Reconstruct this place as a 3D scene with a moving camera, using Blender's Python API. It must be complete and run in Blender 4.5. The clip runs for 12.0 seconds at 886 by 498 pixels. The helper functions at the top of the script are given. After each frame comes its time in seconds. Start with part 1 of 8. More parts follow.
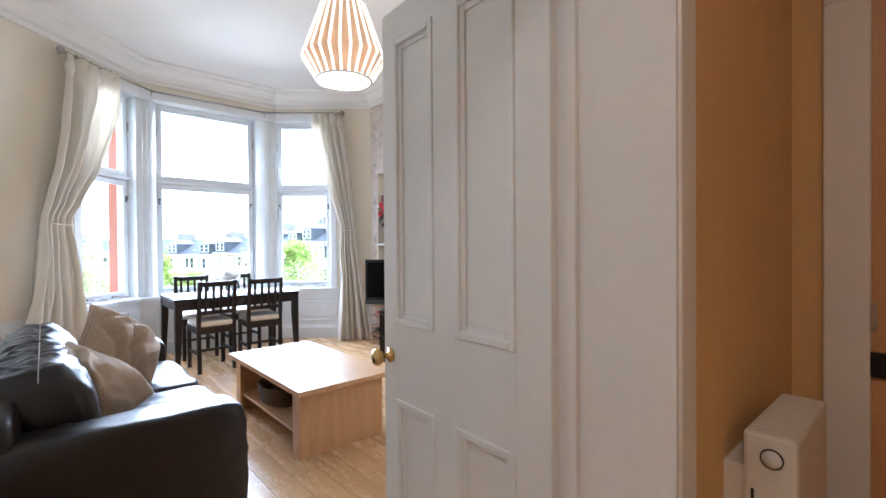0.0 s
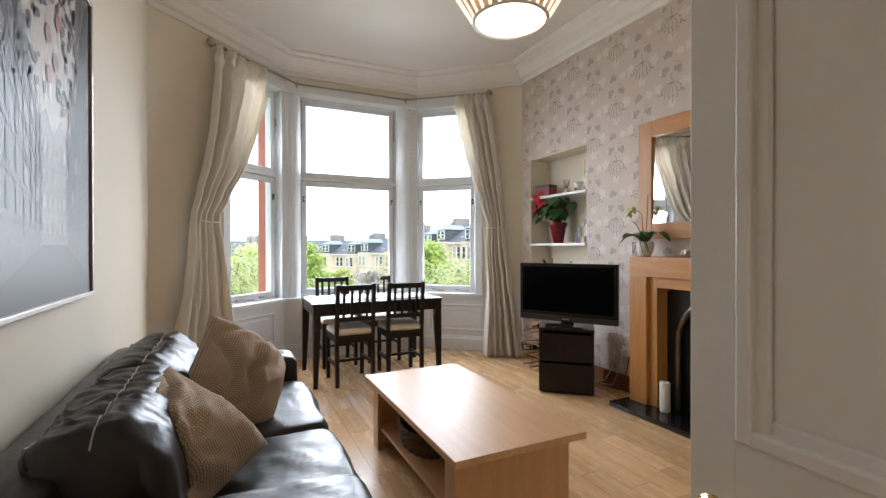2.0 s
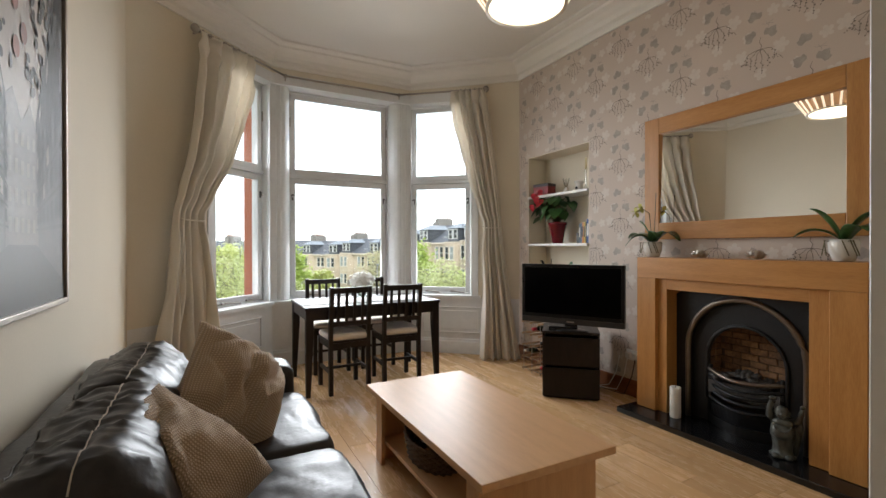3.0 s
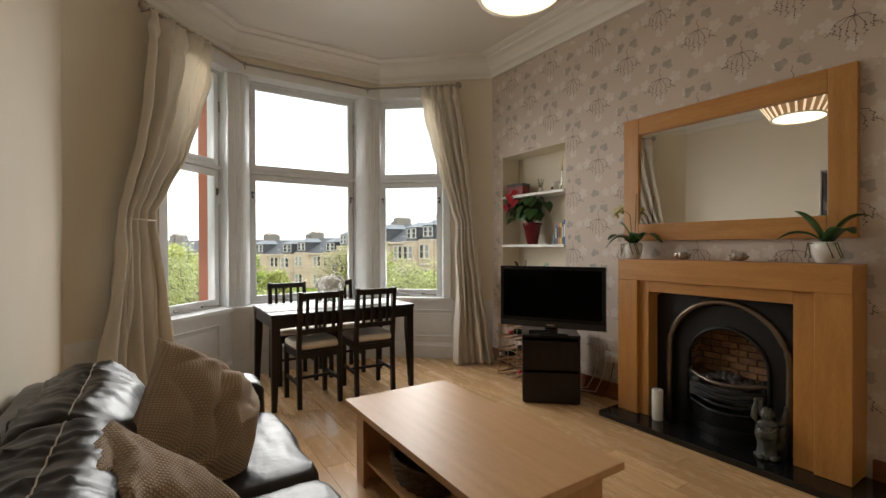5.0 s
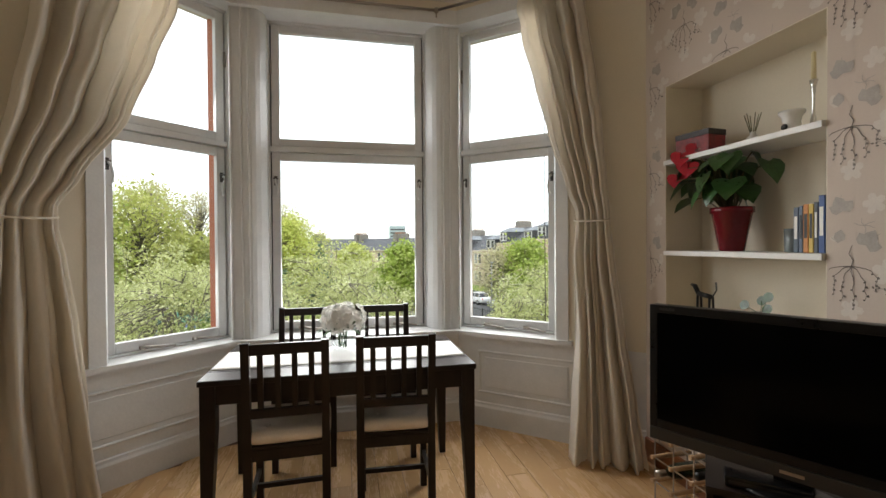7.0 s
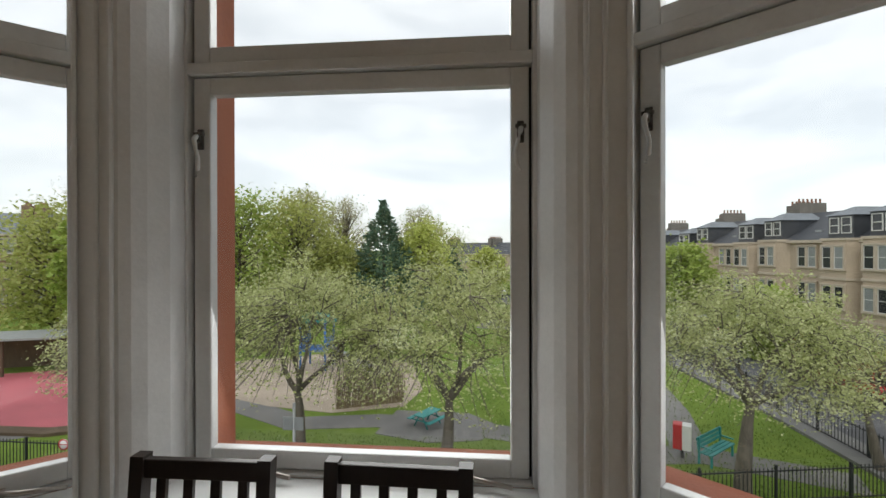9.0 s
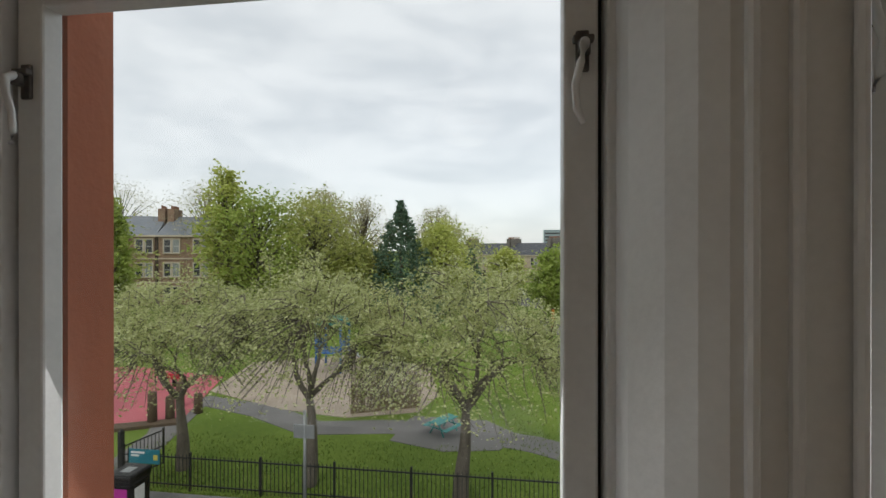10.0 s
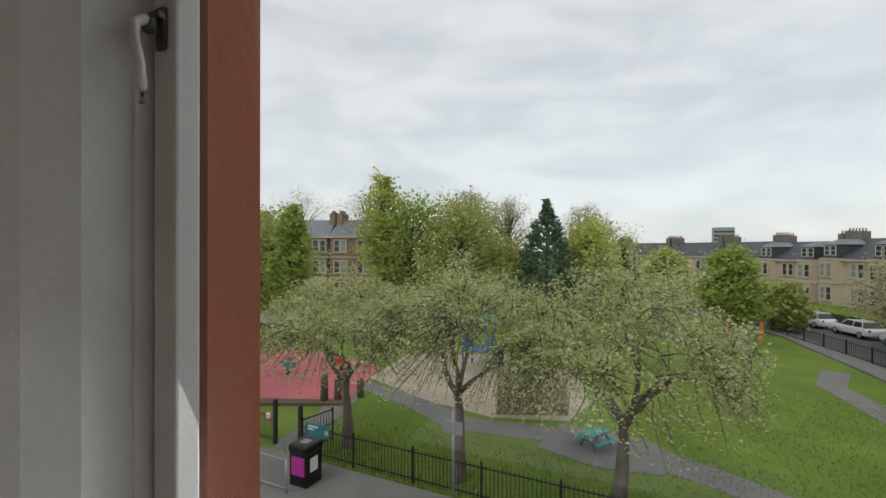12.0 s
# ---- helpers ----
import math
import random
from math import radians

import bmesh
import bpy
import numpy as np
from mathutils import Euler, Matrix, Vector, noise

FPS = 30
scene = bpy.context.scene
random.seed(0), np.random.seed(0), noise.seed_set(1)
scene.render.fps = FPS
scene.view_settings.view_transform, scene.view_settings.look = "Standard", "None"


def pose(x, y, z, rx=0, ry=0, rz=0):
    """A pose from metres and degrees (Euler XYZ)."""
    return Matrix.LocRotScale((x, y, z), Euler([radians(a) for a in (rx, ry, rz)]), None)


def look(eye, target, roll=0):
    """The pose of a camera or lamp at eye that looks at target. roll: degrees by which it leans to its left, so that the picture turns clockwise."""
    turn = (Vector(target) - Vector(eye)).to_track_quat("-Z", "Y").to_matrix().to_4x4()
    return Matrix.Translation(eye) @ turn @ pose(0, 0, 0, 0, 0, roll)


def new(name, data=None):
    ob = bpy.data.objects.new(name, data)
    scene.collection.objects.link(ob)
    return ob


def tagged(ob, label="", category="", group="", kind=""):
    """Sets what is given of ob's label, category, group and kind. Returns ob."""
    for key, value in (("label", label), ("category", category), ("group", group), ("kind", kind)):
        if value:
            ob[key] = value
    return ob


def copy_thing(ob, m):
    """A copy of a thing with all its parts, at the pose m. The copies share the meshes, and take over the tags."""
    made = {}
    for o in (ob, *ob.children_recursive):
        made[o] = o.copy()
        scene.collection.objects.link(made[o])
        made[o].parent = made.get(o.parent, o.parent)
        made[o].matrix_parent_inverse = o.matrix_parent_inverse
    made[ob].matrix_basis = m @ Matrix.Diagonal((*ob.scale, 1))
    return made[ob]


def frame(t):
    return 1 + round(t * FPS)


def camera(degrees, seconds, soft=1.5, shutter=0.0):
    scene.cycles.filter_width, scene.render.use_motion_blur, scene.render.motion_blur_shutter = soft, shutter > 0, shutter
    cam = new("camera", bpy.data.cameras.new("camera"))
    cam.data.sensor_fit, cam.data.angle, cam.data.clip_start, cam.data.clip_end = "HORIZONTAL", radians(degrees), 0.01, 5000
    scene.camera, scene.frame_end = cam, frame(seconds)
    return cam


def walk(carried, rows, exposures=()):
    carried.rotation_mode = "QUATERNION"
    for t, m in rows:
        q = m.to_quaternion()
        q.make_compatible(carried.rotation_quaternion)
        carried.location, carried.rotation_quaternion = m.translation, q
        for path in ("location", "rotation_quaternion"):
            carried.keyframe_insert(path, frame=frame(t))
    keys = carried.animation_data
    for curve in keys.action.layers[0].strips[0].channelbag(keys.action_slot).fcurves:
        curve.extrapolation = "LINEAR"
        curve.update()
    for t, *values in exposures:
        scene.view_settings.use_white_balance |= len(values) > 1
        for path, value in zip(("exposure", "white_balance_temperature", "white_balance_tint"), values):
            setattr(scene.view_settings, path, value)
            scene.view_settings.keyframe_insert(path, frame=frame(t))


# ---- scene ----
cam = camera(89.7, 12.0)
PATH = [
    (0, (-0.309, -0.748, 1.239), (1.027, 0.74, 1.221), -0.4),
    (0.5, (-0.165, -0.576, 1.26), (0.84, 1.153, 1.24), -0.1),
    (1, (-0.043, -0.294, 1.245), (0.816, 1.512, 1.23), -0.0),
    (1.5, (0.002, -0.037, 1.235), (0.856, 1.771, 1.219), -0.1),
    (2, (-0.012, 0.146, 1.229), (0.842, 1.954, 1.219), -0.1),
    (2.5, (-0.052, 0.279, 1.23), (0.824, 2.077, 1.221), -0.1),
    (3, (-0.075, 0.36, 1.23), (0.852, 2.132, 1.221), -0.1),
    (5, (-0.129, 0.586, 1.25), (0.963, 2.262, 1.237), -0.2),
    (5.5, (0.079, 0.86, 1.258), (1.179, 2.53, 1.239), -0.2),
    (6, (0.433, 1.231, 1.282), (1.496, 2.925, 1.259), -0.3),
    (6.5, (0.853, 1.61, 1.287), (1.609, 3.461, 1.262), -0.4),
    (7, (1.232, 2.02, 1.311), (1.654, 3.975, 1.288), -0.4),
    (7.2, (1.354, 2.221, 1.31), (1.678, 4.194, 1.297), -0.2),
    (8.8, (1.647, 3.852, 1.407), (1.494, 5.846, 1.399), -0.1),
    (9, (1.668, 4.047, 1.417), (1.49, 6.039, 1.412), -0.1),
    (9.5, (1.699, 4.439, 1.431), (1.466, 6.426, 1.427), -0.0),
    (10, (1.653, 4.697, 1.454), (1.394, 6.68, 1.451), -0.0),
    (10.5, (1.59, 4.877, 1.43), (1.313, 6.858, 1.431), 0.0),
    (11, (1.547, 4.974, 1.429), (1.233, 6.95, 1.432), 0.0),
    (11.5, (1.507, 5.026, 1.43), (1.057, 6.975, 1.43), -0.0),
    (12, (1.443, 5.015, 1.432), (0.572, 6.816, 1.429), 0.1),
]
SKYLIGHT = (6.2, 18.2, 8.2)
EXPOSURES = [(0.0, 2.1, 4850, 10), (0.5, 1.66, 5050, 10), (1.0, 1.52, 5300, 10), (2.5, 1.0, 5900, 10), (5.0, 0.5, 6600, 10), (6.5, 0.55, 6500, 10), (7.2, 0.36, 6500, 10), (8.8, -0.55, 6500, 10), (9.5, -0.76, 6500, 10), (10.5, -0.96, 6500, 10), (12.0, -0.99, 6500, 10)]
walk(cam, [(t, look(eye, target, roll)) for t, eye, target, roll in PATH], EXPOSURES)


# ---- world and lights ----
def make_world():
    w = bpy.data.worlds.new("overcast_sky")
    w.use_nodes = True
    scene.world = w
    nt = w.node_tree
    n, l = nt.nodes, nt.links
    n.clear()
    out = n.new("ShaderNodeOutputWorld")
    sky = n.new("ShaderNodeTexSky")
    sky.sky_type = "NISHITA"
    sky.sun_disc = False
    sky.sun_elevation = radians(42)
    sky.sun_rotation = radians(200)
    sky_bg = n.new("ShaderNodeBackground")
    sky_bg.inputs[1].default_value = 0.05
    l.new(sky.outputs[0], sky_bg.inputs[0])
    tc = n.new("ShaderNodeTexCoord")
    mp = n.new("ShaderNodeMapping")
    mp.inputs["Scale"].default_value = (1.0, 1.0, 3.0)
    l.new(tc.outputs["Generated"], mp.inputs[0])
    big = n.new("ShaderNodeTexNoise")
    big.inputs["Scale"].default_value = 3.8
    big.inputs["Detail"].default_value = 7
    big.inputs["Roughness"].default_value = 0.6
    big.inputs["Distortion"].default_value = 0.35
    l.new(mp.outputs[0], big.inputs[0])
    ramp = n.new("ShaderNodeValToRGB")
    ramp.color_ramp.elements[0].position = 0.36
    ramp.color_ramp.elements[0].color = (0.80, 0.815, 0.83, 1)
    ramp.color_ramp.elements[1].position = 0.6
    ramp.color_ramp.elements[1].color = (1.0, 1.0, 1.0, 1)
    l.new(big.outputs[0], ramp.inputs[0])
    cloud = n.new("ShaderNodeBackground")
    cloud.inputs[1].default_value = 1.58
    l.new(ramp.outputs[0], cloud.inputs[0])
    add = n.new("ShaderNodeAddShader")
    l.new(sky_bg.outputs[0], add.inputs[0])
    l.new(cloud.outputs[0], add.inputs[1])
    l.new(add.outputs[0], out.inputs[0])


make_world()
sun = new("sun", bpy.data.lights.new("sun", "SUN"))
sun.data.energy, sun.data.angle, sun.data.color = 1.3, radians(20), (1.0, 0.97, 0.92)
sun.matrix_world = look((0, -20, 30), (6, 0, 0))


# ---- materials ----
MATS = {}


def mat(name, base, rough=0.5, metal=0.0, spread=0.06, scale=6.0, fine=60.0, bump=0.1, stretch=(1, 1, 1), second=None, per_object=0.0, spec=0.5, coat=0.0, bump_scale=None, sheen=0.0, subsurface=0.0, rough_spread=0.1, distance=0.01):
    """A painted or natural surface: colour varied at two scales, with fine relief."""
    m = bpy.data.materials.new(name)
    m.use_nodes = True
    nt = m.node_tree
    n, l = nt.nodes, nt.links
    b = n["Principled BSDF"]
    tc = n.new("ShaderNodeTexCoord")
    mp = n.new("ShaderNodeMapping")
    mp.inputs["Scale"].default_value = stretch
    l.new(tc.outputs["Object"], mp.inputs[0])
    vec = mp.outputs[0]
    if per_object:
        info = n.new("ShaderNodeObjectInfo")
        shift = n.new("ShaderNodeVectorMath")
        shift.operation = "ADD"
        mul = n.new("ShaderNodeMath")
        mul.operation = "MULTIPLY"
        mul.inputs[1].default_value = 37.0
        l.new(info.outputs["Random"], mul.inputs[0])
        comb = n.new("ShaderNodeCombineXYZ")
        for i in range(3):
            l.new(mul.outputs[0], comb.inputs[i])
        l.new(vec, shift.inputs[0])
        l.new(comb.outputs[0], shift.inputs[1])
        vec = shift.outputs[0]
    n1 = n.new("ShaderNodeTexNoise")
    n1.inputs["Scale"].default_value = scale
    n1.inputs["Detail"].default_value = 5
    n2 = n.new("ShaderNodeTexNoise")
    n2.inputs["Scale"].default_value = fine
    n2.inputs["Detail"].default_value = 3
    l.new(vec, n1.inputs[0])
    l.new(vec, n2.inputs[0])
    mixf = n.new("ShaderNodeMix")
    mixf.data_type = "FLOAT"
    mixf.inputs[0].default_value = 0.4
    l.new(n1.outputs[0], mixf.inputs[2])
    l.new(n2.outputs[0], mixf.inputs[3])
    ramp = n.new("ShaderNodeValToRGB")
    e = ramp.color_ramp.elements
    second = second or tuple(max(0.0, c * (1 - 2.2 * spread)) for c in base)
    e[0].position, e[0].color = 0.3, (*second, 1)
    e[1].position, e[1].color = 0.7, (*(min(1, c * (1 + spread * 0.6)) for c in base), 1)
    l.new(mixf.outputs[0], ramp.inputs[0])
    colour = ramp.outputs[0]
    if per_object:
        hsv = n.new("ShaderNodeHueSaturation")
        mr = n.new("ShaderNodeMapRange")
        mr.inputs[3].default_value, mr.inputs[4].default_value = 1 - per_object, 1 + per_object
        l.new(info.outputs["Random"], mr.inputs[0])
        l.new(mr.outputs[0], hsv.inputs["Value"])
        l.new(colour, hsv.inputs["Color"])
        colour = hsv.outputs[0]
    l.new(colour, b.inputs["Base Color"])
    rr = n.new("ShaderNodeMapRange")
    rr.inputs[3].default_value, rr.inputs[4].default_value = max(0.02, rough - rough_spread), min(1, rough + rough_spread)
    l.new(mixf.outputs[0], rr.inputs[0])
    l.new(rr.outputs[0], b.inputs["Roughness"])
    b.inputs["Metallic"].default_value = metal
    b.inputs["Specular IOR Level"].default_value = spec
    b.inputs["Coat Weight"].default_value = coat
    b.inputs["Sheen Weight"].default_value = sheen
    if bump:
        bp = n.new("ShaderNodeBump")
        bp.inputs["Strength"].default_value = bump
        bp.inputs["Distance"].default_value = distance
        if bump_scale:
            n3 = n.new("ShaderNodeTexNoise")
            n3.inputs["Scale"].default_value = bump_scale
            n3.inputs["Detail"].default_value = 4
            l.new(vec, n3.inputs[0])
            l.new(n3.outputs[0], bp.inputs["Height"])
        else:
            l.new(n2.outputs[0], bp.inputs["Height"])
        l.new(bp.outputs[0], b.inputs["Normal"])
    MATS[name] = m
    return m


def wood(name, light, dark, rough=0.35, along=(1, 12, 12), scale=3.0, per_object=0.0, coat=0.0):
    """Wood with stretched grain; along gives the squeeze of each axis."""
    return mat(name, light, rough, spread=0.1, scale=scale, fine=scale * 9, bump=0.06, stretch=along, second=dark, per_object=per_object, coat=coat, rough_spread=0.06)


def glow(name, colour, strength):
    m = bpy.data.materials.new(name)
    m.use_nodes = True
    b = m.node_tree.nodes["Principled BSDF"]
    b.inputs["Base Color"].default_value = (*colour, 1)
    b.inputs["Emission Color"].default_value = (*colour, 1)
    b.inputs["Emission Strength"].default_value = strength
    return m


def pane_glass(name):
    m = bpy.data.materials.new(name)
    m.use_nodes = True
    nt = m.node_tree
    n, l = nt.nodes, nt.links
    n.remove(n["Principled BSDF"])
    tr = n.new("ShaderNodeBsdfTransparent")
    tr.inputs[0].default_value = (0.97, 0.985, 0.98, 1)
    gl = n.new("ShaderNodeBsdfGlossy")
    gl.inputs["Roughness"].default_value = 0.02
    lw = n.new("ShaderNodeLayerWeight")
    lw.inputs[0].default_value = 0.3
    pw = n.new("ShaderNodeMath")
    pw.operation = "POWER"
    pw.inputs[1].default_value = 3.0
    l.new(lw.outputs["Facing"], pw.inputs[0])
    fr = n.new("ShaderNodeMapRange")
    fr.inputs[3].default_value, fr.inputs[4].default_value = 0.025, 0.45
    l.new(pw.outputs[0], fr.inputs[0])
    mx = n.new("ShaderNodeMixShader")
    l.new(fr.outputs[0], mx.inputs[0])
    l.new(tr.outputs[0], mx.inputs[1])
    l.new(gl.outputs[0], mx.inputs[2])
    l.new(mx.outputs[0], n["Material Output"].inputs[0])
    return m


CREAM = mat("cream_wall_paint", (0.76, 0.69, 0.56), 0.75, spread=0.03, scale=1.6, fine=90, bump=0.05)
PAPER = mat("wallpaper_ground", (0.57, 0.475, 0.40), 0.6, spread=0.03, scale=2, fine=140, bump=0.05)
PAPER_LIGHT = mat("wallpaper_pale_petals", (0.645, 0.575, 0.505), 0.5, spread=0.05, scale=30, fine=150, bump=0)
PAPER_GREY = mat("wallpaper_grey_leaves", (0.41, 0.36, 0.31), 0.5, spread=0.12, scale=20, fine=120, bump=0)
PAPER_DARK = mat("wallpaper_brown_twigs", (0.19, 0.155, 0.13), 0.5, spread=0.2, scale=20, fine=120, bump=0)
HALL = mat("hall_orange_paint", (0.72, 0.47, 0.20), 0.7, spread=0.04, scale=2, fine=90, bump=0.05)
CEIL = mat("ceiling_white", (0.82, 0.79, 0.73), 0.8, spread=0.02, scale=1.5, fine=60, bump=0.03)
GLOSS = mat("white_gloss_paint", (0.78, 0.765, 0.74), 0.3, spread=0.025, scale=5, fine=50, bump=0.05, rough_spread=0.06)
SASH = mat("window_white_paint", (0.76, 0.765, 0.76), 0.38, spread=0.04, scale=9, fine=70, bump=0.08)
LAMINATE = mat("beech_floor", (0.67, 0.44, 0.225), 0.27, spread=0.035, scale=1.6, fine=16, bump=0.04, stretch=(9, 1.0, 6), second=(0.61, 0.385, 0.19), per_object=0.10, rough_spread=0.06)
LEDGE = mat("floor_joint_dark", (0.20, 0.12, 0.06), 0.7)
BEECH = wood("beech_veneer", (0.60, 0.36, 0.175), (0.50, 0.285, 0.13), 0.40, along=(14, 1.3, 14), scale=2.0)
BEECH_UP = wood("beech_veneer_upright", (0.58, 0.33, 0.15), (0.48, 0.26, 0.11), 0.36, along=(12, 12, 1.3), scale=2.0)
OAK_Y = wood("oak_lengthwise", (0.50, 0.245, 0.070), (0.37, 0.16, 0.038), 0.38, along=(12, 1.0, 9), scale=2.6)
OAK_Z = wood("oak_upright", (0.50, 0.245, 0.070), (0.37, 0.16, 0.038), 0.38, along=(12, 9, 1.0), scale=2.6)
SKIRT = wood("brown_skirting", (0.23, 0.085, 0.03), (0.15, 0.05, 0.018), 0.35, along=(12, 1, 12), scale=3)
BLACKWOOD = wood("black_brown_stain", (0.022, 0.015, 0.012), (0.012, 0.008, 0.007), 0.36, along=(9, 9, 2), scale=4)
BLACKWOOD.node_tree.nodes["Principled BSDF"].inputs["Specular IOR Level"].default_value = 0.25
LEATHER = mat("dark_brown_leather", (0.014, 0.010, 0.0085), 0.34, spread=0.2, scale=8, fine=160, bump=0.22, bump_scale=34, rough_spread=0.08, spec=0.45, distance=0.006)
THREAD = mat("pale_stitching", (0.55, 0.5, 0.44), 0.8)
LINEN = mat("curtain_cloth", (0.90, 0.85, 0.77), 0.85, spread=0.06, scale=4, fine=220, bump=0.25, stretch=(1, 1, 0.25), sheen=0.2)
_n, _l = LINEN.node_tree.nodes, LINEN.node_tree.links
_tr = _n.new("ShaderNodeBsdfTranslucent")
_tr.inputs[0].default_value = (0.90, 0.85, 0.76, 1)
_mx = _n.new("ShaderNodeMixShader")
_mx.inputs[0].default_value = 0.45
_l.new(_n["Principled BSDF"].outputs[0], _mx.inputs[1])
_l.new(_tr.outputs[0], _mx.inputs[2])
_l.new(_mx.outputs[0], _n["Material Output"].inputs[0])
SEATPAD = mat("seat_pad_cloth", (0.82, 0.75, 0.67), 0.9, spread=0.06, scale=12, fine=150, bump=0.2)
WHITECLOTH = mat("white_runner_cloth", (0.80, 0.79, 0.78), 0.8, spread=0.04, scale=10, fine=150, bump=0.2)
STEEL = mat("brushed_nickel", (0.44, 0.40, 0.36), 0.35, metal=1.0, spread=0.06)
CHROME = mat("polished_chrome", (0.75, 0.74, 0.72), 0.15, metal=1.0, spread=0.04)
BRASS = mat("aged_brass", (0.64, 0.44, 0.16), 0.24, metal=1.0, spread=0.1, scale=14)
SILVER = mat("silver_leaf", (0.60, 0.55, 0.48), 0.3, metal=1.0, spread=0.12, scale=20)
IRON = mat("black_cast_iron", (0.008, 0.008, 0.009), 0.42, spec=0.35, spread=0.2, scale=9, fine=120, bump=0.2)
BRONZE = mat("bronzed_rim", (0.20, 0.16, 0.125), 0.36, metal=0.9, spread=0.12, scale=12)
GRANITE = mat("black_granite", (0.012, 0.012, 0.013), 0.07, spread=0.3, scale=60, fine=260, bump=0.0, rough_spread=0.03)
FIREBRICK = mat("fire_brick", (0.31, 0.165, 0.075), 0.9, spread=0.3, scale=5, fine=60, bump=0.5, second=(0.07, 0.04, 0.025), per_object=0.25)
MORTAR = mat("soot_mortar", (0.10, 0.07, 0.045), 0.95)
COAL = mat("pebble_coal", (0.085, 0.08, 0.076), 0.7, spread=0.25, scale=30, fine=150, bump=0.4)
WAX = mat("white_wax", (0.82, 0.80, 0.75), 0.45, spread=0.02)
STATUE = mat("pewter_resin", (0.115, 0.12, 0.105), 0.38, metal=0.35, spread=0.25, scale=26, fine=120, bump=0.3)
BLACKPLASTIC = mat("black_plastic", (0.007, 0.007, 0.0075), 0.3, spread=0.1, spec=0.3)
SCREEN = mat("dark_screen", (0.002, 0.002, 0.0022), 0.12, spread=0.05, bump=0, rough_spread=0.02, spec=0.05)
GREYPLASTIC = mat("grey_plastic", (0.024, 0.023, 0.022), 0.38, spread=0.08)
WHITEPLASTIC = mat("white_plastic", (0.75, 0.74, 0.71), 0.35, spread=0.03)
ENAMEL = mat("heater_enamel", (0.72, 0.69, 0.62), 0.35, spread=0.03)
GREEN = mat("glossy_green_leaf", (0.045, 0.115, 0.03), 0.3, spread=0.25, scale=14, fine=70, bump=0.15)
LIMEPETAL = mat("lime_orchid_petal", (0.60, 0.58, 0.16), 0.5, spread=0.12, scale=20)
STEM = mat("brown_green_stem", (0.14, 0.12, 0.05), 0.6, spread=0.15)
REDPETAL = mat("red_spathe", (0.55, 0.02, 0.045), 0.3, spread=0.15, scale=10)
REDGLAZE = mat("red_glazed_pot", (0.17, 0.006, 0.014), 0.14, spread=0.15, scale=9)
WHITEGLAZE = mat("white_glazed_pot", (0.78, 0.76, 0.72), 0.25, spread=0.04)
PETAL = mat("white_petals", (0.84, 0.83, 0.79), 0.8, spread=0.05, scale=30)
WICKER = mat("brown_wicker", (0.135, 0.08, 0.045), 0.7, spread=0.3, scale=40)
PINE = wood("pale_pine", (0.46, 0.30, 0.17), (0.36, 0.22, 0.11), 0.5, along=(4, 4, 4), scale=4)
BOTTLE = mat("bottle_glass_dark", (0.01, 0.025, 0.012), 0.1, spread=0.1)
CAPRED = mat("red_foil", (0.5, 0.03, 0.05), 0.35)
SHADE_RIB = mat("cream_lamp_rib", (0.80, 0.74, 0.64), 0.6, spread=0.03)
# Strips emit by themselves, in place of bulb light through the shade's slits.
SLIT_EMIT = glow("slit_emission", (1.0, 0.84, 0.62), 0.55)
PANE = pane_glass("window_pane_glass")
MIRROR = bpy.data.materials.new("mirror_silver")
MIRROR.use_nodes = True
MIRROR.node_tree.nodes["Principled BSDF"].inputs["Metallic"].default_value = 1.0
MIRROR.node_tree.nodes["Principled BSDF"].inputs["Roughness"].default_value = 0.01
MIRROR.node_tree.nodes["Principled BSDF"].inputs["Base Color"].default_value = (0.88, 0.89, 0.88, 1)
REDSTONE = mat("red_sandstone", (0.46, 0.155, 0.085), 0.85, spread=0.07, scale=3, fine=60, bump=0.25)
PRINT_SKY = mat("print_pale_sky", (0.42, 0.37, 0.32), 0.5, spread=0.10, scale=2.5, bump=0, coat=0.3)
PRINT_PALE = mat("print_lit_window", (0.30, 0.26, 0.22), 0.5, spread=0.25, scale=14, bump=0, coat=0.3)
PRINT_MID = mat("print_mid_brown", (0.17, 0.14, 0.12), 0.5, spread=0.25, scale=8, bump=0, coat=0.3)
PRINT_DARK = mat("print_dark_brown", (0.075, 0.062, 0.055), 0.5, spread=0.4, scale=7, bump=0, coat=0.3)
PRINT_BROWN = mat("print_black_brown", (0.035, 0.026, 0.022), 0.5, spread=0.3, scale=30, bump=0, coat=0.3)
PRINT_RED = mat("print_red", (0.34, 0.11, 0.075), 0.5, spread=0.35, scale=10, bump=0, coat=0.3)
for m_ in (PRINT_SKY, PRINT_PALE, PRINT_MID, PRINT_DARK, PRINT_BROWN, PRINT_RED):
    m_.node_tree.nodes["Principled BSDF"].inputs["Coat Roughness"].default_value = 0.38


# ---- mesh helpers ----
def finish(name, bm, material, smooth=False):
    bmesh.ops.recalc_face_normals(bm, faces=bm.faces)
    me = bpy.data.meshes.new(name)
    bm.to_mesh(me)
    bm.free()
    if smooth:
        for p in me.polygons:
            p.use_smooth = True
    me.materials.append(material)
    return me


